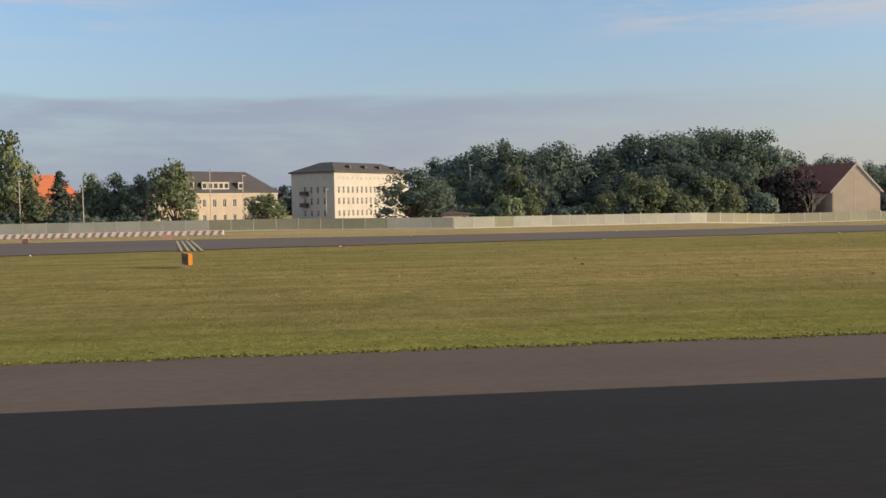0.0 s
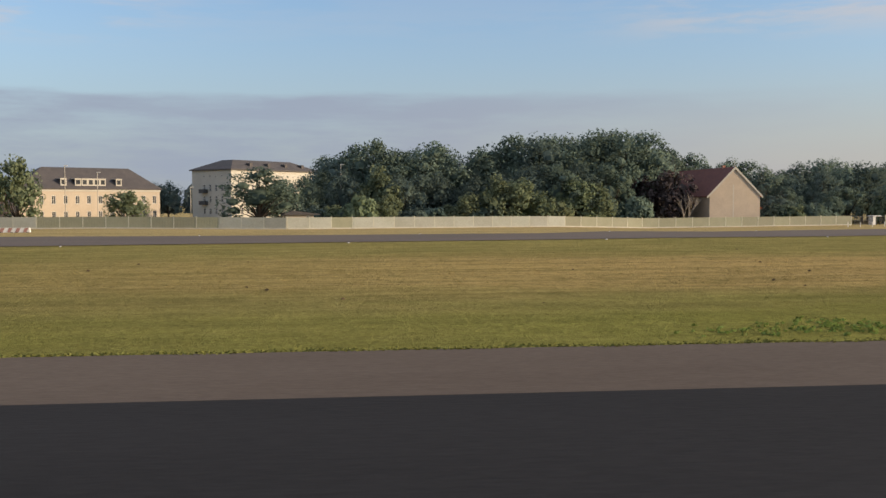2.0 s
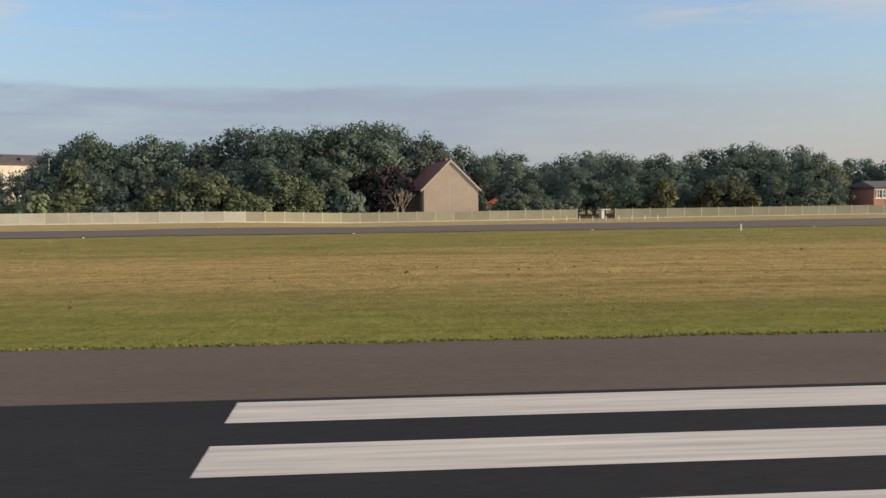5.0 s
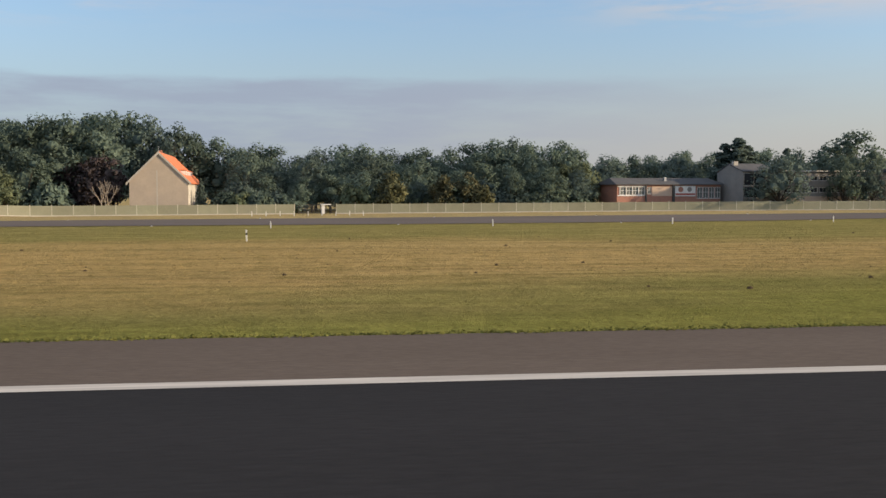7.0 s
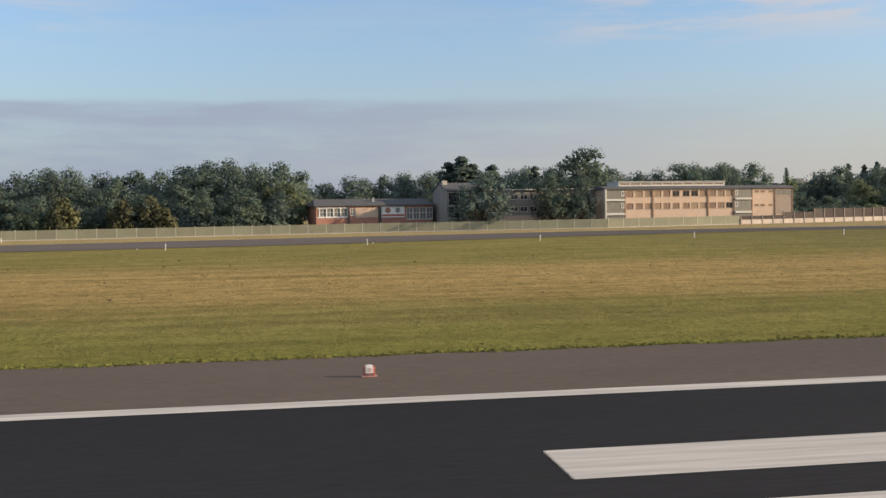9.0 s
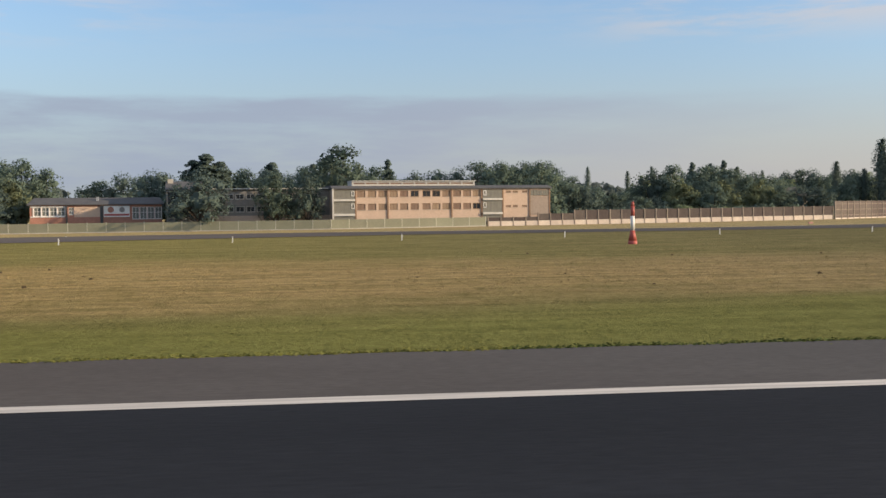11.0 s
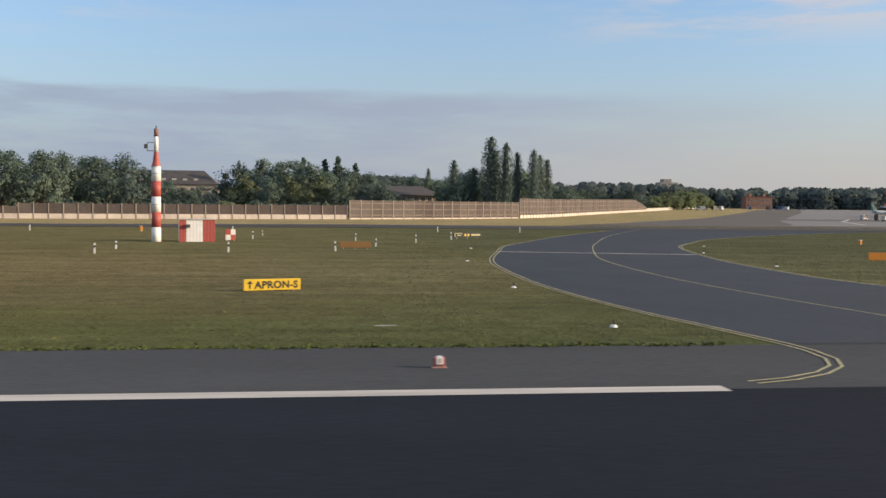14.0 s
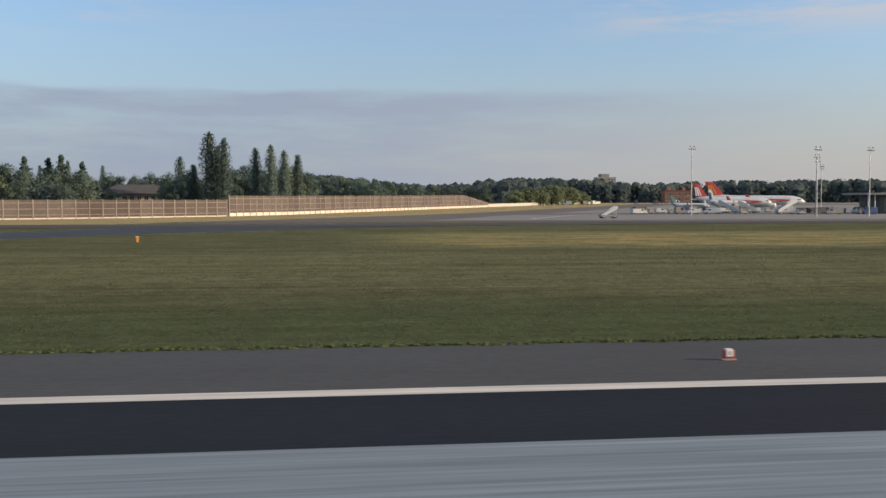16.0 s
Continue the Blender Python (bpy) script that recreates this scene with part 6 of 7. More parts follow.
def checker_box():
    x, y = 346.4, 92.6
    t = thing("checkered_box", pose(x, y, gz(x, y), 0, 0, 12), "small red and white checkered cabinet", "cabinet")
    for i in range(2):
        for j in range(2):
            c = "red" if (i + j) % 2 else "white"
            part("panel", bevelled(i * 0.45, i * 0.45 + 0.449, 0, 0.5, 0.12 + j * 0.5, 0.12 + j * 0.5 + 0.499, 0.01), M[c], t, "%s square" % c)
    bm = bmesh.new()
    for k in (0.08, 0.82):
        box(bm, k - 0.04, k + 0.04, 0.1, 0.4, -0.1, 0.119)
    part("foot", bm, M["steel"], t)


def closed_barrier():
    """Long row of low red and white barrier elements across the closed taxiway."""
    unit = None
    for i in range(24):
        p = pose(-10.3 - i * 2.12, 135.8 + i * 0.08, gz(-10 - i * 2.1, 136), 0, 0, -2)
        if unit is None:
            unit = thing("road_barrier", p, "low red and white striped barrier element", "barrier", "row of striped barriers")
            bm = bmesh.new()
            prism(bm, ((0.0, 0.02), (2.1, 0.02), (2.05, 0.66), (0.05, 0.66)), -0.18, 0.18)
            part("body", fixed(bm), M["white"], unit, "white body")
            bm = bmesh.new()
            prism(bm, ((0.1, 0.05), (0.6, 0.05), (0.9, 0.64), (0.4, 0.64)), -0.195, 0.195)
            part("stripe", fixed(bm), M["marker_plate"], unit, "slanting faded red stripe")
            bm = bmesh.new()
            prism(bm, ((1.15, 0.05), (1.65, 0.05), (1.95, 0.64), (1.45, 0.64)), -0.195, 0.195)
            part("stripe", fixed(bm), M["marker_plate"], unit, "slanting faded red stripe")
            for k in (0.3, 1.8):
                bm = bmesh.new()
                box(bm, k - 0.15, k + 0.15, -0.3, 0.3, -0.03, 0.06)
                part("foot", bm, M["tyre"], unit)
        else:
            copy_thing(unit, p)


for build in (striped_mast, striped_pole, equipment_hut, checker_box, closed_barrier):
    build()


def street_lamp(x, y, top):
    z = gz(x, y)
    t = thing("street_lamp", pose(x, y, z), "slim pale grey street lamp behind the fence", "street lamp", "street lamps by the buildings")
    bm = bmesh.new()
    tube(bm, (0, 0, -0.2), (0, 0, top - z), 0.085, 0.06)
    part("pole", bm, M["kerb"], t)
    part("lamp_head", bevelled(-0.12, 0.5, -0.1, 0.1, top - z, top - z + 0.16, 0.02), M["frame"], t, "pale lamp head")


for x, y, top in ((-42, 158, 7.9), (-32.4, 158, 6.9), (-14.8, 175, 10.0), (-9, 174, 8.8), (33.2, 185, 10.5), (5.5, 182.7, 6.3)):
    street_lamp(x, y, top)

# ---- the apron ----


def floodlight(x, y, top):
    z = gz(x, y)
    h = top - z
    t = thing("floodlight_mast", pose(x, y, z, 0, 0, 20), "tall grey floodlight mast with lamp heads", "floodlight mast", "apron floodlight masts")
    bm = bmesh.new()
    tube(bm, (0, 0, -0.2), (0, 0, h), 0.14, 0.07, 10)
    part("mast", bm, M["steel"], t)
    bm = bmesh.new()
    tube(bm, (-1.0, 0, h - 0.3), (1.0, 0, h - 0.3), 0.05, sides=6)
    tube(bm, (-0.7, 0, h + 0.3), (0.7, 0, h + 0.3), 0.05, sides=6)
    tube(bm, (0, 0, h - 0.3), (0, 0, h + 0.3), 0.06, sides=6)
    part("crossbar", bm, M["steel"], t)
    for k, zz in ((-0.9, -0.3), (-0.3, -0.3), (0.3, -0.3), (0.9, -0.3), (-0.6, 0.3), (0.6, 0.3)):
        b = part("lamp_head", bevelled(-0.15, 0.15, -0.12, 0.08, -0.11, 0.11, 0.03), M["dark_steel"], t)
        b.matrix_basis = pose(k, -0.15, h + zz, -30, 0, 0)


for x, y, top in ((516.5, 223.5, 15.6), (534.5, 197.5, 14.2), (554.8, 236, 14.4), (572.6, 269, 14.6), (593.8, 306, 14.6), (609.9, 336, 14.8), (549.5, 202.4, 14.4)):
    floodlight(x, y, top)


def loft(bm, rings):
    loops = [[bm.verts.new(p) for p in r] for r in rings]
    n = len(loops[0])
    for a, b in zip(loops, loops[1:]):
        for i in range(n):
            j = (i + 1) % n
            bm.faces.new((a[i], a[j], b[j], b[i]))
    bm.faces.new(loops[0][::-1])
    bm.faces.new(loops[-1])
    return fixed(bm)


def hoop(x, r, zc, n=20, squash=1.0):
    return [(x, math.cos(i * math.tau / n) * r, zc + math.sin(i * math.tau / n) * r * squash) for i in range(n)]


def blade(root, tip):
    """A thin wing or fin between two chords, each (x_front, x_back, y, z, thickness, up)."""
    bm = bmesh.new()
    rings = []
    for xf, xb, y, z, th, flat in (root, tip):
        prof = ((xf, 0), (xf + (xb - xf) * 0.3, 1), (xb, 0.1), (xb, -0.1), (xf + (xb - xf) * 0.3, -1))
        rings.append([(x, y, z + s * th) if flat else (x, y + s * th, z) for x, s in prof])
    return loft(bm, rings)


def airliner(x, y, turn, length, label, tail, belly, tail_mark=None, size=1.0):
    """A jet with its nose along +x: fuselage, wings, tail, engines and wheels; about 26 m long at size 1."""
    t = thing("airliner", pose(x, y, gz(x, y) + 0.07, 0, 0, turn), label, "aircraft")
    k = length / 26.0
    r, zc = 1.37 * size, 2.55 * size
    st = ((0, 0.12, 0.75), (1.2, 0.42, 0.6), (4, 0.86, 0.32), (7.5, 1.0, 0.02), (20.5, 1.0, 0), (22.8, 0.94, -0.02), (24.4, 0.72, -0.12), (25.4, 0.42, -0.26), (26, 0.1, -0.36))
    body = part("fuselage", loft(bmesh.new(), [hoop(a * k, b * r, zc + c * r) for a, b, c in st]), M["jet_white"], t, "white fuselage", True)
    bm = bmesh.new()
    for a in range(24):
        xx = (8 + a * 0.55) * k
        box(bm, xx, xx + 0.14, -r - 0.012, -r + 0.02, zc + 0.2, zc + 0.42)
    part("window_row", bm, M["glass"], body, "row of small cabin windows")
    part("cockpit_window", loft(bmesh.new(), [hoop(23.6 * k, 0.86 * r, zc + 0.22, 12, 0.4), hoop(24.5 * k, 0.72 * r, zc + 0.12, 12, 0.4)]), M["glass"], body)
    if belly:
        rings = []
        for a, b in ((5.5, 0.0), (9, 0.2), (14, 0.55), (19, 0.3), (22, 0.0)):
            rr = (r + 0.012)
            rings.append([(a * k, -rr * math.cos(u), zc + rr * math.sin(u)) for u in (-0.9 * b - 0.12, -0.5 * b, 0.1, 0.1 + 0.5 * b)] + [(a * k, -(rr - 0.05) * math.cos(u), zc + (rr - 0.05) * math.sin(u)) for u in (0.1 + 0.5 * b, 0.1, -0.5 * b, -0.9 * b - 0.12)])
        part("livery_stripe", loft(bmesh.new(), rings), belly, body, "sweeping coloured stripe")
    f = part("tail_fin", blade((0.6 * k, 5.0 * k, 0, zc + 0.6 * r, 0.16, False), (-0.9 * k, 1.1 * k, 0, zc + r + 4.0 * size, 0.08, False)), tail, t, "coloured tail fin")
    if tail_mark:
        bm = bmesh.new()
        for a, b in ((0.3, 0.42), (1.05, 0.5), (1.9, 0.36)):
            prism(bm, ((a * k, zc + 1.7 * size), ((a + b) * k, zc + 1.7 * size), ((a * 0.55 + b * 0.6 - 0.25) * k, zc + 4.3 * size), ((a * 0.55 - 0.3) * k, zc + 4.3 * size)), -0.2, 0.2)
        part("tail_emblem", fixed(bm), tail_mark, f, "plain emblem shape")
    for s in (-1, 1):
        part("stabiliser", blade((0.8 * k, 3.2 * k, s * 0.4, zc + 0.5, 0.1, True), (-0.4 * k, 0.8 * k, s * 4.2 * size, zc + 0.8, 0.05, True)), M["jet_white"], t)
        w = part("wing", blade((11.0 * k, 15.8 * k, s * 0.9, zc - 0.7, 0.28, True), (6.5 * k, 8.0 * k, s * 11.5 * size, zc + 0.2, 0.08, True)), M["jet_white"], t)
        part("winglet", blade((6.5 * k, 7.9 * k, s * 11.5 * size, zc + 0.2, 0.05, False), (5.9 * k, 6.7 * k, s * 11.8 * size, zc + 1.6 * size, 0.04, False)), tail, w)
        e = part("engine", loft(bmesh.new(), [hoop((13.6 + a) * k, b * size, zc - 1.45 * size) for a, b in ((0, 0.42), (0.8, 0.66), (2.4, 0.74), (3.0, 0.66))]), M["jet_white"], t, "", True)
        e.location.y = s * 4.0 * size
        bm = bmesh.new()
        tube(bm, (16.62 * k, 0, zc - 1.45 * size), (16.66 * k, 0, zc - 1.45 * size), 0.6 * size, sides=16)
        part("intake", bm, M["black"], e)
    for xx, yy in ((22.0, 0), (11.8, 2.4), (11.8, -2.4)):
        bm = bmesh.new()
        tube(bm, (xx * k, yy * size, 0.35), (xx * k, yy * size * 0.8, zc - 0.7), 0.09)
        g = part("gear_leg", bm, M["steel"], t)
        for s in (-0.22, 0.22):
            bm = bmesh.new()
            tube(bm, (xx * k, yy * size + s - 0.1, 0.38), (xx * k, yy * size + s + 0.1, 0.38), 0.38, sides=14)
            part("wheel", bm, M["tyre"], g)


airliner(565.0, 332, -4, 35.5, "white airliner with red belly stripe and red and gold tail", M["jet_red"], M["jet_red"], M["jet_gold"], 1.24)
airliner(552.6, 313, -4, 26.5, "white airliner with red and white tail", M["jet_red"], M["jet_red"], M["white"], 1.12)
airliner(551.0, 297, 4, 13.5, "small white airliner with white and blue tail", M["jet_white"], None, M["blue"], 0.86)
airliner(540.5, 303, -4, 13.0, "small airliner with teal tail and trim", M["teal"], M["teal"], None, 0.62)


def wheels_for(t, xs, w, r):
    for x in xs:
        for y in (-w, w):
            bm = bmesh.new()
            tube(bm, (x, y - 0.1, r), (x, y + 0.1, r), r, sides=14)
            wl = part("wheel", bm, M["tyre"], t)
            bm = bmesh.new()
            tube(bm, (x, y - 0.11, r), (x, y + 0.11, r), r * 0.5, sides=10)
            part("rim", bm, M["steel"], wl)


def van(x, y, turn, paint, label, length=3.4, h=1.5):
    t = thing("van", pose(x, y, gz(x, y) + 0.07, 0, 0, turn), label, "van", "apron vehicles")
    bm = bmesh.new()
    prism(bm, ((0, 0.3), (length, 0.3), (length, 0.85), (length - 0.5, 0.95), (length - 1.0, h), (0.05, h)), -0.7, 0.7)
    bmesh.ops.bevel(bm, geom=bm.edges[:], offset=0.05, segments=1, affect="EDGES")
    b = part("body", fixed(bm), paint, t)
    bm = bmesh.new()
    for s in (-1, 1):
        box(bm, length - 1.75, length - 1.0, s * 0.705 - 0.005, s * 0.705 + 0.005, 0.98, h - 0.12)
    part("side_window", bm, M["glass"], b)
    bm = bmesh.new()
    prism(bm, ((length - 0.5, 0.98), (length - 0.47, 0.98), (length - 0.95, h - 0.06), (length - 0.98, h - 0.06)), -0.6, 0.6)
    part("windscreen", fixed(bm), M["glass"], b)
    wheels_for(t, (0.65, length - 0.7), 0.62, 0.26)


def cart(x, y, turn, paint, label):
    t = thing("baggage_cart", pose(x, y, gz(x, y) + 0.07, 0, 0, turn), label, "baggage cart", "apron carts")
    part("deck", bevelled(0, 2.2, -0.55, 0.55, 0.35, 0.5, 0.02), M["steel"], t)
    part("canopy", bevelled(0, 2.2, -0.57, 0.57, 1.35, 1.42, 0.02), paint, t)
    for xx in (0.05, 2.15):
        bm = bmesh.new()
        box(bm, xx - 0.03, xx + 0.03, -0.53, 0.53, 0.5, 1.35)
        part("end_panel", bm, paint, t)
    bm = bmesh.new()
    box(bm, 0.2, 1.9, -0.45, 0.45, 0.5, 1.05)
    part("load", bm, M["grey_wall"], t)
    wheels_for(t, (0.4, 1.8), 0.45, 0.18)


def stairs_truck(x, y, turn, label, size=1.0):
    """Mobile passenger stairs: chassis, a sloping flight with steps, and side rails."""
    t = thing("passenger_stairs", pose(x, y, gz(x, y) + 0.07, 0, 0, turn), label, "passenger stairs", "passenger stairs")
    s = size
    part("chassis", bevelled(0, 5.4 * s, -0.7, 0.7, 0.35, 0.65, 0.04), M["grey_wall"], t)
    bm = bmesh.new()
    n = 14
    for i in range(n):
        a = i / n
        box(bm, (0.3 + a * 4.4) * s, (0.3 + (a + 1.2 / n) * 4.4) * s, -0.55, 0.55, (0.6 + a * 2.3) * s, (0.7 + a * 2.3) * s)
    part("steps", bm, M["steel"], t)
    for yy in (-0.62, 0.62):
        bm = bmesh.new()
        prism(bm, ((0.2 * s, 0.55 * s), (0.55 * s, 0.4 * s), (5.3 * s, 2.75 * s), (5.3 * s, 3.5 * s), (4.8 * s, 3.5 * s), (0.2 * s, 1.1 * s)), yy - 0.03, yy + 0.03)
        part("side_rail", fixed(bm), M["jet_white"], t, "white side panel of the flight")
    bm = bmesh.new()
    for xx in (2.6, 4.9):
        for yy in (-0.45, 0.45):
            tube(bm, (xx * s, yy, 0.6), (xx * s, yy, (0.5 + (xx - 0.3) / 4.4 * 2.2) * s), 0.06, sides=6)
    part("support", bm, M["steel"], t)
    wheels_for(t, (0.9 * s, 4.4 * s), 0.6, 0.34)


stairs_truck(485.5, 194.5, 8, "white mobile passenger stairs standing alone on the apron", 0.72)
stairs_truck(547, 242, 12, "white mobile passenger stairs by the parked aircraft", 1.15)
stairs_truck(542.5, 255, 150, "white mobile passenger stairs turned away", 1.05)
stairs_truck(551, 262, 170, "white mobile passenger stairs with raised flight", 1.0)
for i, (x, y, turn) in enumerate(((521, 262, 5), (525.5, 258, 185), (530.5, 262, 10), (536, 252, 175), (540.5, 250, 12), (558, 255, 180), (563, 262, 5), (572, 256, 0), (577, 252, 184), (581, 255, 8), (516, 268, 20), (512.5, 255, 15), (519, 258, 190), (527.5, 270, 2), (533, 266, 178), (538.5, 262, 9), (544, 268, 185), (549.5, 276, 4), (555.5, 270, 182), (560, 276, 8), (567, 250, 186), (569, 268, 3), (575, 262, 178), (584, 262, 6), (588, 252, 181), (553, 238, 184), (557.5, 241, 3), (562, 236, 181), (567, 238, 5), (571.5, 236, 178), (509, 246, 12), (514, 249, 190), (523, 252, 5), (528, 247, 182))):
    if i % 3 == 1:
        cart(x, y, turn, M["van"] if i % 2 else M["steel"], "covered baggage cart on the apron")
    else:
        paint = (M["van"], M["dark_steel"], M["grey_wall"], M["jet_white"], M["blue"])[i % 5]
        van(x, y, turn, paint, ("white", "dark", "grey", "white", "blue")[i % 5] + " service van on the apron", 3.2 + (i % 4) * 0.5, 1.45 + 0.2 * (i % 3))
for i, (x, y) in enumerate(((556, 470), (562, 474), (600, 520), (612, 520), (624, 522), (640, 560), (655, 560), (548, 460))):
    van(x, y, 30 + 20 * i, (M["dark_steel"], M["van"], M["blue"])[i % 3], ("dark", "white", "blue")[i % 3] + " vehicle parked at the apron edge", 4.5, 2.0)


def terminal():
    m = pose(578.0, 245, gz(570, 245) + 0.07, 0, 0, -8)
    ops = grid(1.2, 3.0, 14, 2.5, ((0.8, 4.0),))
    t = block("terminal_building", m, 45, 14, 5.0, ops, M["dark_steel"], "dark flat-roofed terminal building with glazed front", mullions=2, transom=0.6)
    flat_roof(t, -4.5, 46, -2.0, 15, 5.1, 0.55, M["grey_wall"], "wide overhanging flat roof")
    for x in (-3.8, -2.0):
        bm = bmesh.new()
        tube(bm, (x, -1.2, -0.2), (x, -1.2, 5.1), 0.16)
        part("column", bm, M["steel"], t)
    part("roof_unit", bevelled(16, 24, 4, 10, 5.65, 7.4, 0.05), M["grey_wall"], t)


terminal()

# ---- grass: blades along the paved edge and tufts in the near turf ----


def grass():
    rng = random.Random(7)
    for name, leaf, label in (("verge_grass", "blade", "ragged green grass blades along the shoulder"), ("verge_grass", "blade_shaded", "green grass blades along the shoulder, darkened to match the shaded turf"), ("turf_tufts", "blade_dry", "scattered taller tufts in the mown turf")):
        verts, faces = [], []
        if name == "verge_grass":
            spots = [(x, 21.72 + abs(rng.gauss(0, 0.22)) + 0.12 * math.sin(x * 1.7) * math.sin(x * 0.43)) for x in (rng.uniform(-6, 446) for _ in range(30000))]
            spots = [(x, y) for x, y in spots if not 364.5 < x < 387 and (x < 255) == (leaf == "blade")]
        else:
            spots = []
            for _ in range(260):
                cx, cy = rng.uniform(-8, 450), 22.3 + 22 * rng.random() ** 1.6
                if 363 < cx < 389:
                    continue
                spots += [(cx + rng.gauss(0, 0.7), cy + rng.gauss(0, 0.35)) for _ in range(9)]
        for x, y in spots:
            h = rng.uniform(0.02, 0.055) * (1.0 if name == "verge_grass" else 0.5)
            a = rng.uniform(0, math.pi)
            w = rng.uniform(0.02, 0.05)
            dx, dy = math.cos(a) * w, math.sin(a) * w
            lx, ly = rng.gauss(0, 0.04), rng.gauss(0, 0.04)
            z = gz(x, y)
            k = len(verts)
            verts.extend(((x - dx, y - dy, z - 0.01), (x + dx, y + dy, z - 0.01), (x + lx + dx * 0.5, y + ly + dy * 0.5, z + h), (x + lx - dx * 0.5, y + ly - dy * 0.5, z + h)))
            faces.append((k, k + 1, k + 2, k + 3))
        ob = new(name, crown_mesh(name, verts, faces, M[leaf]))
        tagged(ob, label, "grass", kind="stuff")


def turf_tufts():
    """Clumps of mown grass that stand a little above the sheet, thinning out with distance from the runway."""
    rng = np.random.default_rng(17)
    for y0, y1, count in ((22.0, 40.0, 30000), (40.0, 62.0, 17000), (62.0, 94.0, 11000)):
        x, y = rng.uniform(-12, 462, count), rng.uniform(y0, y1, count)
        left, right = np.interp(y, [p.y for p in EDGE_L], [p.x for p in EDGE_L]), np.interp(y, [p.y for p in EDGE_R], [p.x for p in EDGE_R])
        keep = ((x < left - 0.4) | (x > right + 0.4)) & (y < np.interp(x, *NEAR) - 0.8)
        x, y = x[keep], y[keep]
        n = len(x)
        z = -0.0087 * y
        # low mounds: a ring of five points round a tip
        r, h = rng.uniform(0.05, 0.15, n), rng.uniform(0.012, 0.032, n) * (1.0 + 0.8 * (y0 > 39))
        turn = rng.uniform(0, math.tau, n)
        ring = [np.stack((x + np.cos(turn + k * math.tau / 5) * r * 1.5, y + np.sin(turn + k * math.tau / 5) * r, z - 0.006), 1) for k in range(5)]
        tip = np.stack((x + rng.normal(0, 0.03, n), y + rng.normal(0, 0.03, n), z + h), 1)
        v = np.stack(ring + [tip], 1).reshape(-1, 3)
        base = np.arange(n)[:, None, None] * 6
        f = (base + np.array([[k, (k + 1) % 5, 5] for k in range(5)])[None]).reshape(-1, 3)
        me = bpy.data.meshes.new("turf_tufts")
        me.from_pydata(v.tolist(), [], f.tolist())
        me.materials.append(M["turf"])
        tagged(new("turf_tufts", me), "low uneven tufts of mown grass", "grass", kind="stuff")


def clods():
    """Scattered dark clods and molehills in the parched belt."""
    rng = random.Random(23)
    verts, faces = [], []
    for _ in range(170):
        x, y = rng.uniform(20, 330), rng.uniform(30, 78)
        r = 0.035 + 0.09 * rng.random() ** 2
        mass_into(verts, faces, rng, Vector((x, y, gz(x, y) + r * 0.25)), r, 0.7, 4, 7)
    tagged(new("earth_clods", crown_mesh("earth_clods", verts, faces, M["earth"])), "small dark clods of earth scattered in the grass", "earth clods", kind="stuff")


M["earth"] = mat("dark_earth", (0.11, 0.078, 0.045), (0.085, 0.062, 0.038), 0.95, size=0.4, fine=8, grain=0.2, spec=0.05)
M["blade"] = mat("fresh_grass_blades", (0.165, 0.165, 0.048), (0.14, 0.145, 0.043), 0.9, size=1.5, fine=3, grain=0.2, bump=0, island=0.15, spec=0.15, through_light=0.15)
# darker copy of blade beyond x = 255, carrying the turf's painted shade
M["blade_shaded"] = mat("shaded_grass_blades", (0.085, 0.105, 0.032), (0.07, 0.09, 0.028), 0.9, size=1.5, fine=3, grain=0.2, bump=0, island=0.15, spec=0.1)
M["blade_dry"] = mat("mixed_grass_blades", (0.21, 0.195, 0.06), (0.18, 0.17, 0.052), 0.9, size=2.5, fine=3, grain=0.2, bump=0, island=0.15, spec=0.15, through_light=0.15)
grass()
turf_tufts()
clods()


def weeds():
    """A patch of broad-leaved weeds close to the shoulder, and smaller ones further on."""
    rng = random.Random(29)
    verts, faces = [], []
    for cx, cy, wx, wy, n in ((48.6, 24.6, 1.1, 0.9, 150), (45.6, 24.0, 0.9, 0.6, 40), (306.5, 24.8, 0.7, 0.6, 40)):
        for _ in range(n):
            x, y = rng.gauss(cx, wx), max(22.3, rng.gauss(cy, wy))
            leaves_into(verts, faces, rng, Vector((x, y, gz(x, y) + 0.03)), 0.07, 5, 0.11, 0.6)
    tagged(new("weed_patch", crown_mesh("weed_patch", verts, faces, M["weed"])), "low broad-leaved green weeds in the grass verge", "weeds", kind="stuff")


M["weed"] = mat("weed_leaves", (0.22, 0.29, 0.075), (0.18, 0.25, 0.065), 0.8, size=0.8, fine=6, grain=0.2, bump=0, island=0.2, spec=0.1, through_light=0.45)
weeds()

# ---- fence and barrier bays ----
PANEL, POST_H = 3.4, 1.9
fence_sheet = mesh_of("panel", sheet_panel(PANEL - 0.1, 1.62, 14, 0.012), M["fence"])
fence_slat = mesh_of("panel", grooved_panel(PANEL - 0.1, 0, 1.62, 8), M["fence_pale"])
post_bm = bmesh.new()
box(post_bm, -0.06, 0.06, -0.03, 0.08, 0, POST_H)
box(post_bm, -0.07, 0.07, -0.035, 0.085, POST_H, POST_H + 0.03)
fence_post = mesh_of("post", post_bm, M["fence_post"])
kerb_mesh = mesh_of("kerb", bevelled(0, PANEL - 0.12, -0.1, 0.08, -0.25, 0.18, 0.02), M["kerb"])


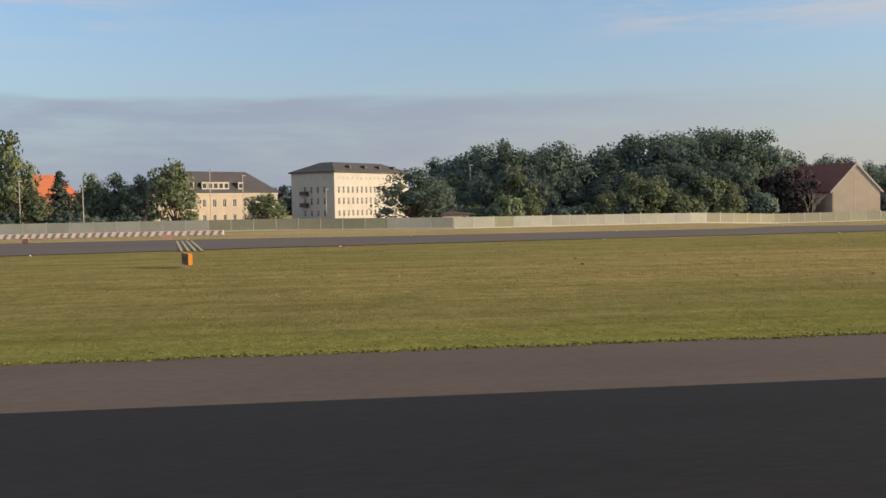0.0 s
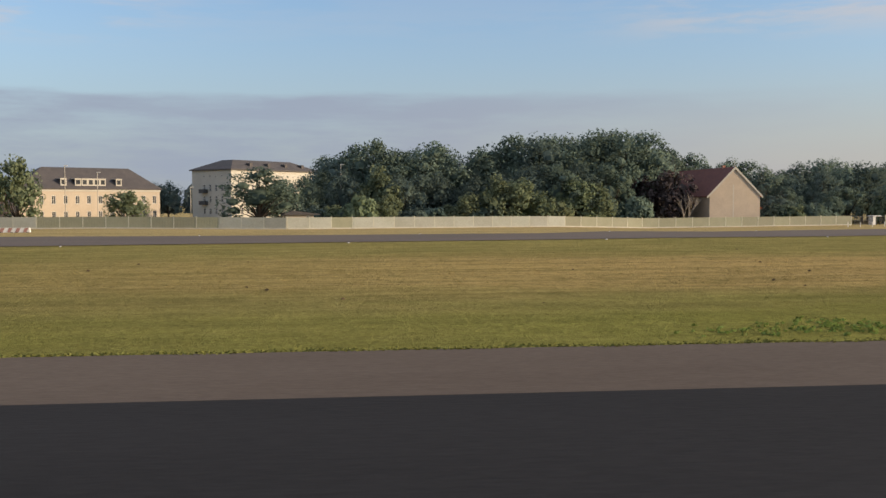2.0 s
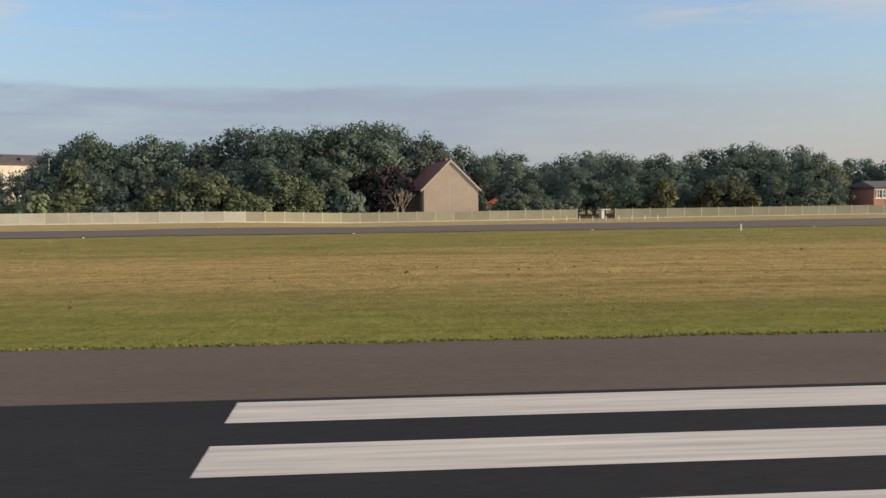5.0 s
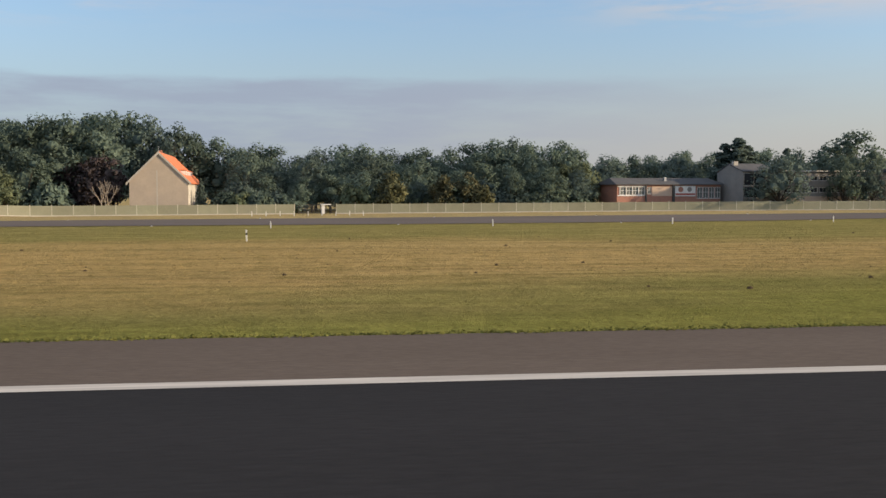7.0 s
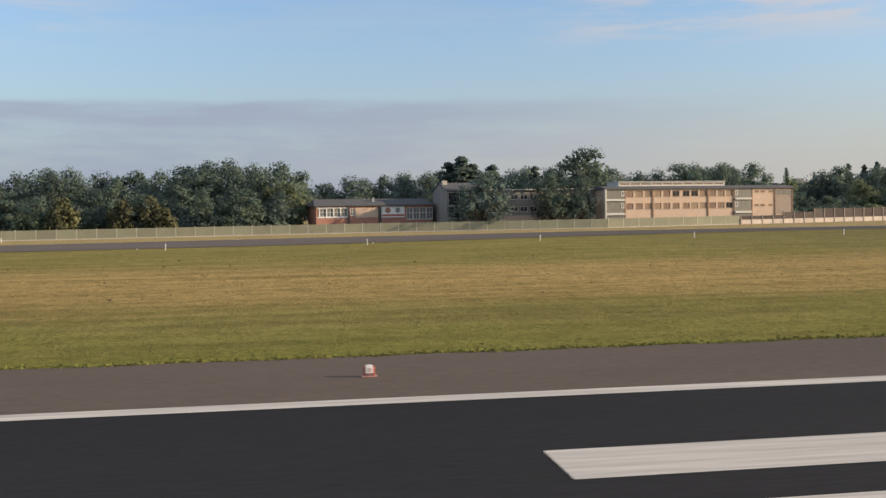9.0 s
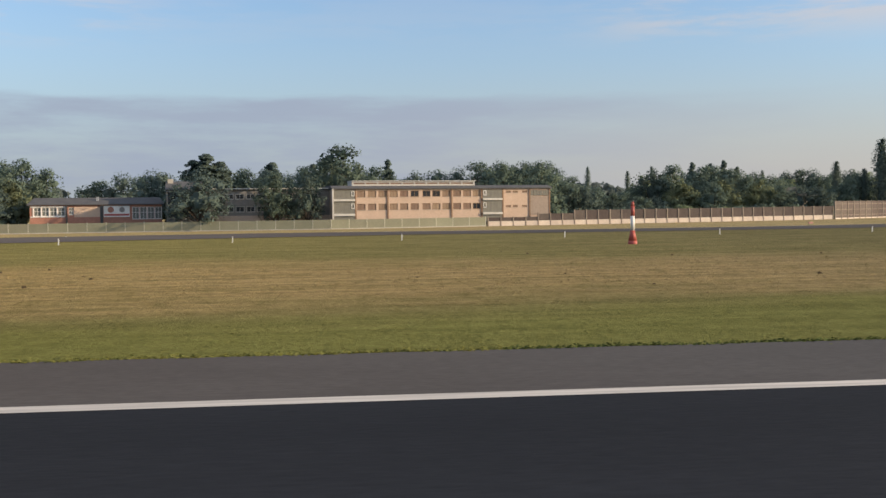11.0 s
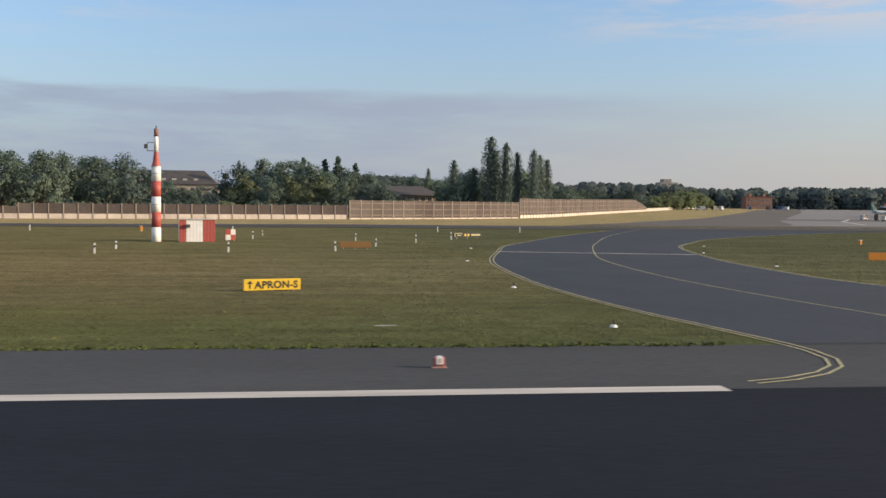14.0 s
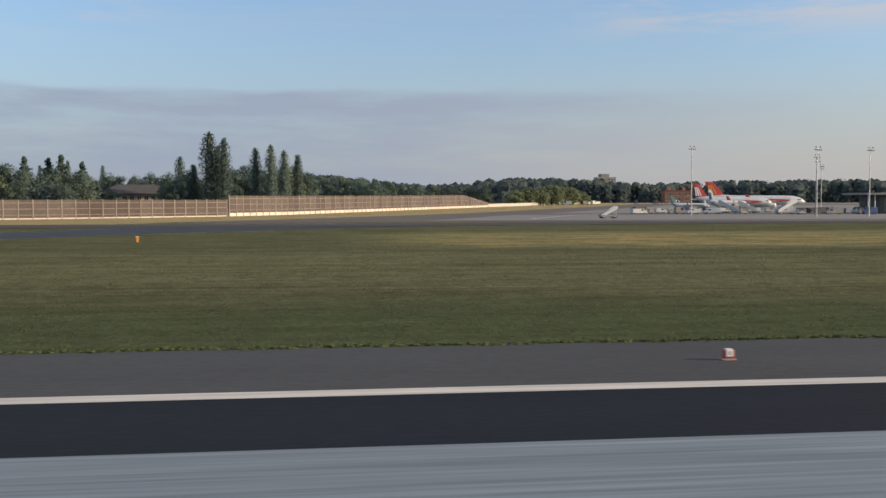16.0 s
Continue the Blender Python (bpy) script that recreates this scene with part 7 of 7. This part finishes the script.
def fence_run(points, label, pale=(), missing_end=False):
    length, at = along(points)
    run = thing("fence", pose(0, 0, 0), label, "fence")
    n = int(length / PANEL)
    for i in range(n + 1):
        p, turn = at(i * length / n)
        z = gz(p.x, p.y)
        piece("post", fence_post, run, pose(p.x, p.y, z, 0, 0, turn))
        if i == n:
            break
        q, _ = at((i + 1) * length / n)
        tip = math.degrees(math.atan2(gz(q.x, q.y) - z, length / n))
        mid = (p.x + q.x) / 2
        turn = math.degrees(math.atan2(q.y - p.y, q.x - p.x))
        me = fence_slat if any(a < mid < b for a, b in pale) else fence_sheet
        d = Vector((q.x - p.x, q.y - p.y)).normalized() * 0.06
        m = pose(p.x + d.x, p.y + d.y, z + 0.18, 0, 0, turn) @ pose(0, 0, 0, 0, -tip, 0)
        piece("panel", me, run, m)
        piece("kerb", kerb_mesh, run, pose(p.x + d.x, p.y + d.y, z, 0, 0, turn) @ pose(0, 0, 0, 0, -tip, 0))
    return run


fence_run(((-190, 152), (-3, 151), (25.3, 149)), "green ribbed sheet metal fence on a pale kerb", ((-60, -13), (16, 24)))
fence_run(((25.5, 149.2), (70, 162), (88, 170), (131, 178)), "green ribbed sheet metal fence with pale slatted bays", ((25, 31), (36, 70)))
fence_run(((138.6, 179.2), (205, 182.5), (250, 180.5), (268, 184.0), (281, 186.9)), "green ribbed sheet metal fence on a pale kerb")

# noise barrier: base slabs, brown panels and posts, growing taller in steps
barrier_post_mesh = {}
barrier_panel_mesh = {}


def barrier_run(points, bay, base, top, label, rails):
    length, at = along(points)
    run = thing("noise_barrier", pose(0, 0, 0), label, "noise barrier")
    n = int(length / bay)
    for i in range(n + 1):
        s = i * length / n
        p, turn = at(s)
        k = i / n
        h = top(k)
        hk = round(h, 1)
        if hk not in barrier_post_mesh:
            bm = bmesh.new()
            box(bm, -0.09, 0.09, -0.16, 0.12, 0, hk + 0.1)
            box(bm, -0.14, 0.14, -0.06, 0.06, 0, hk + 0.1)
            barrier_post_mesh[hk] = mesh_of("post", bm, M["barrier_post"])
        z = gz(p.x, p.y)
        piece("post", barrier_post_mesh[hk], run, pose(p.x, p.y, z, 0, 0, turn))
        if i == n:
            break
        q, turn2 = at((i + 1) * length / n)
        w = round((q - p).length - 0.2, 1)
        turn = math.degrees(math.atan2(q.y - p.y, q.x - p.x))
        key = (hk, base, w, rails)
        if key not in barrier_panel_mesh:
            slab = bevelled(0, w, -0.1, 0.1, -0.3, base, 0.02)
            courses = max(3, int((hk - base) / 0.62))
            bm = grooved_panel(w, base, hk, courses, 0.06, 0.03, 0.03)
            rail = bmesh.new()
            box(rail, 0, w, -0.13, -0.06, -0.05, 0.05)
            barrier_panel_mesh[key] = (mesh_of("slab", slab, M["pink"]), mesh_of("panel", bm, M["barrier"]), mesh_of("rail", rail, M["barrier_post"]))
        d = (q - p).normalized() * 0.1
        m = pose(p.x + d.x, p.y + d.y, z, 0, 0, turn)
        slab_me, panel_me, rail_me = barrier_panel_mesh[key]
        piece("slab", slab_me, run, m)
        piece("panel", panel_me, run, m)
        for c in range(rails):
            piece("rail", rail_me, run, m @ pose(0, 0, base + (hk - base) * (c + 0.5) / rails))
    return run


barrier_run(((281.5, 187.1), (294, 189.2), (330, 196), (361.5, 203)), 2.55, 0.95, lambda k: 1.7 if k < 0.1 else (2.3 if k < 0.2 else 2.9), "brown noise barrier on pale pinkish concrete slabs", 0)
barrier_run(((362, 203), (385, 219), (405.5, 238)), 2.9, 0.25, lambda k: 4.0, "tall brown noise barrier with horizontal rails", 3)
barrier_run(((406, 238.5), (424, 270), (447, 312), (470, 354), (497, 402)), 2.9, 0.8, lambda k: 5.0 if k < 0.85 else 5.0 - (k - 0.85) * 22, "tall brown noise barrier with rails on a pale base", 3)
low = along(((497, 402), (540, 478), (600, 590)))
low_wall = thing("low_wall", pose(0, 0, 0), "low pale concrete wall beyond the noise barrier", "wall")
for i in range(30):
    p, turn = low[1](low[0] * i / 30)
    bm = bevelled(0, low[0] / 30 - 0.04, -0.15, 0.15, -0.3, 1.3, 0.03)
    b = part("slab", bm, M["kerb"], low_wall)
    b.matrix_basis = pose(p.x, p.y, gz(p.x, p.y), 0, 0, turn)
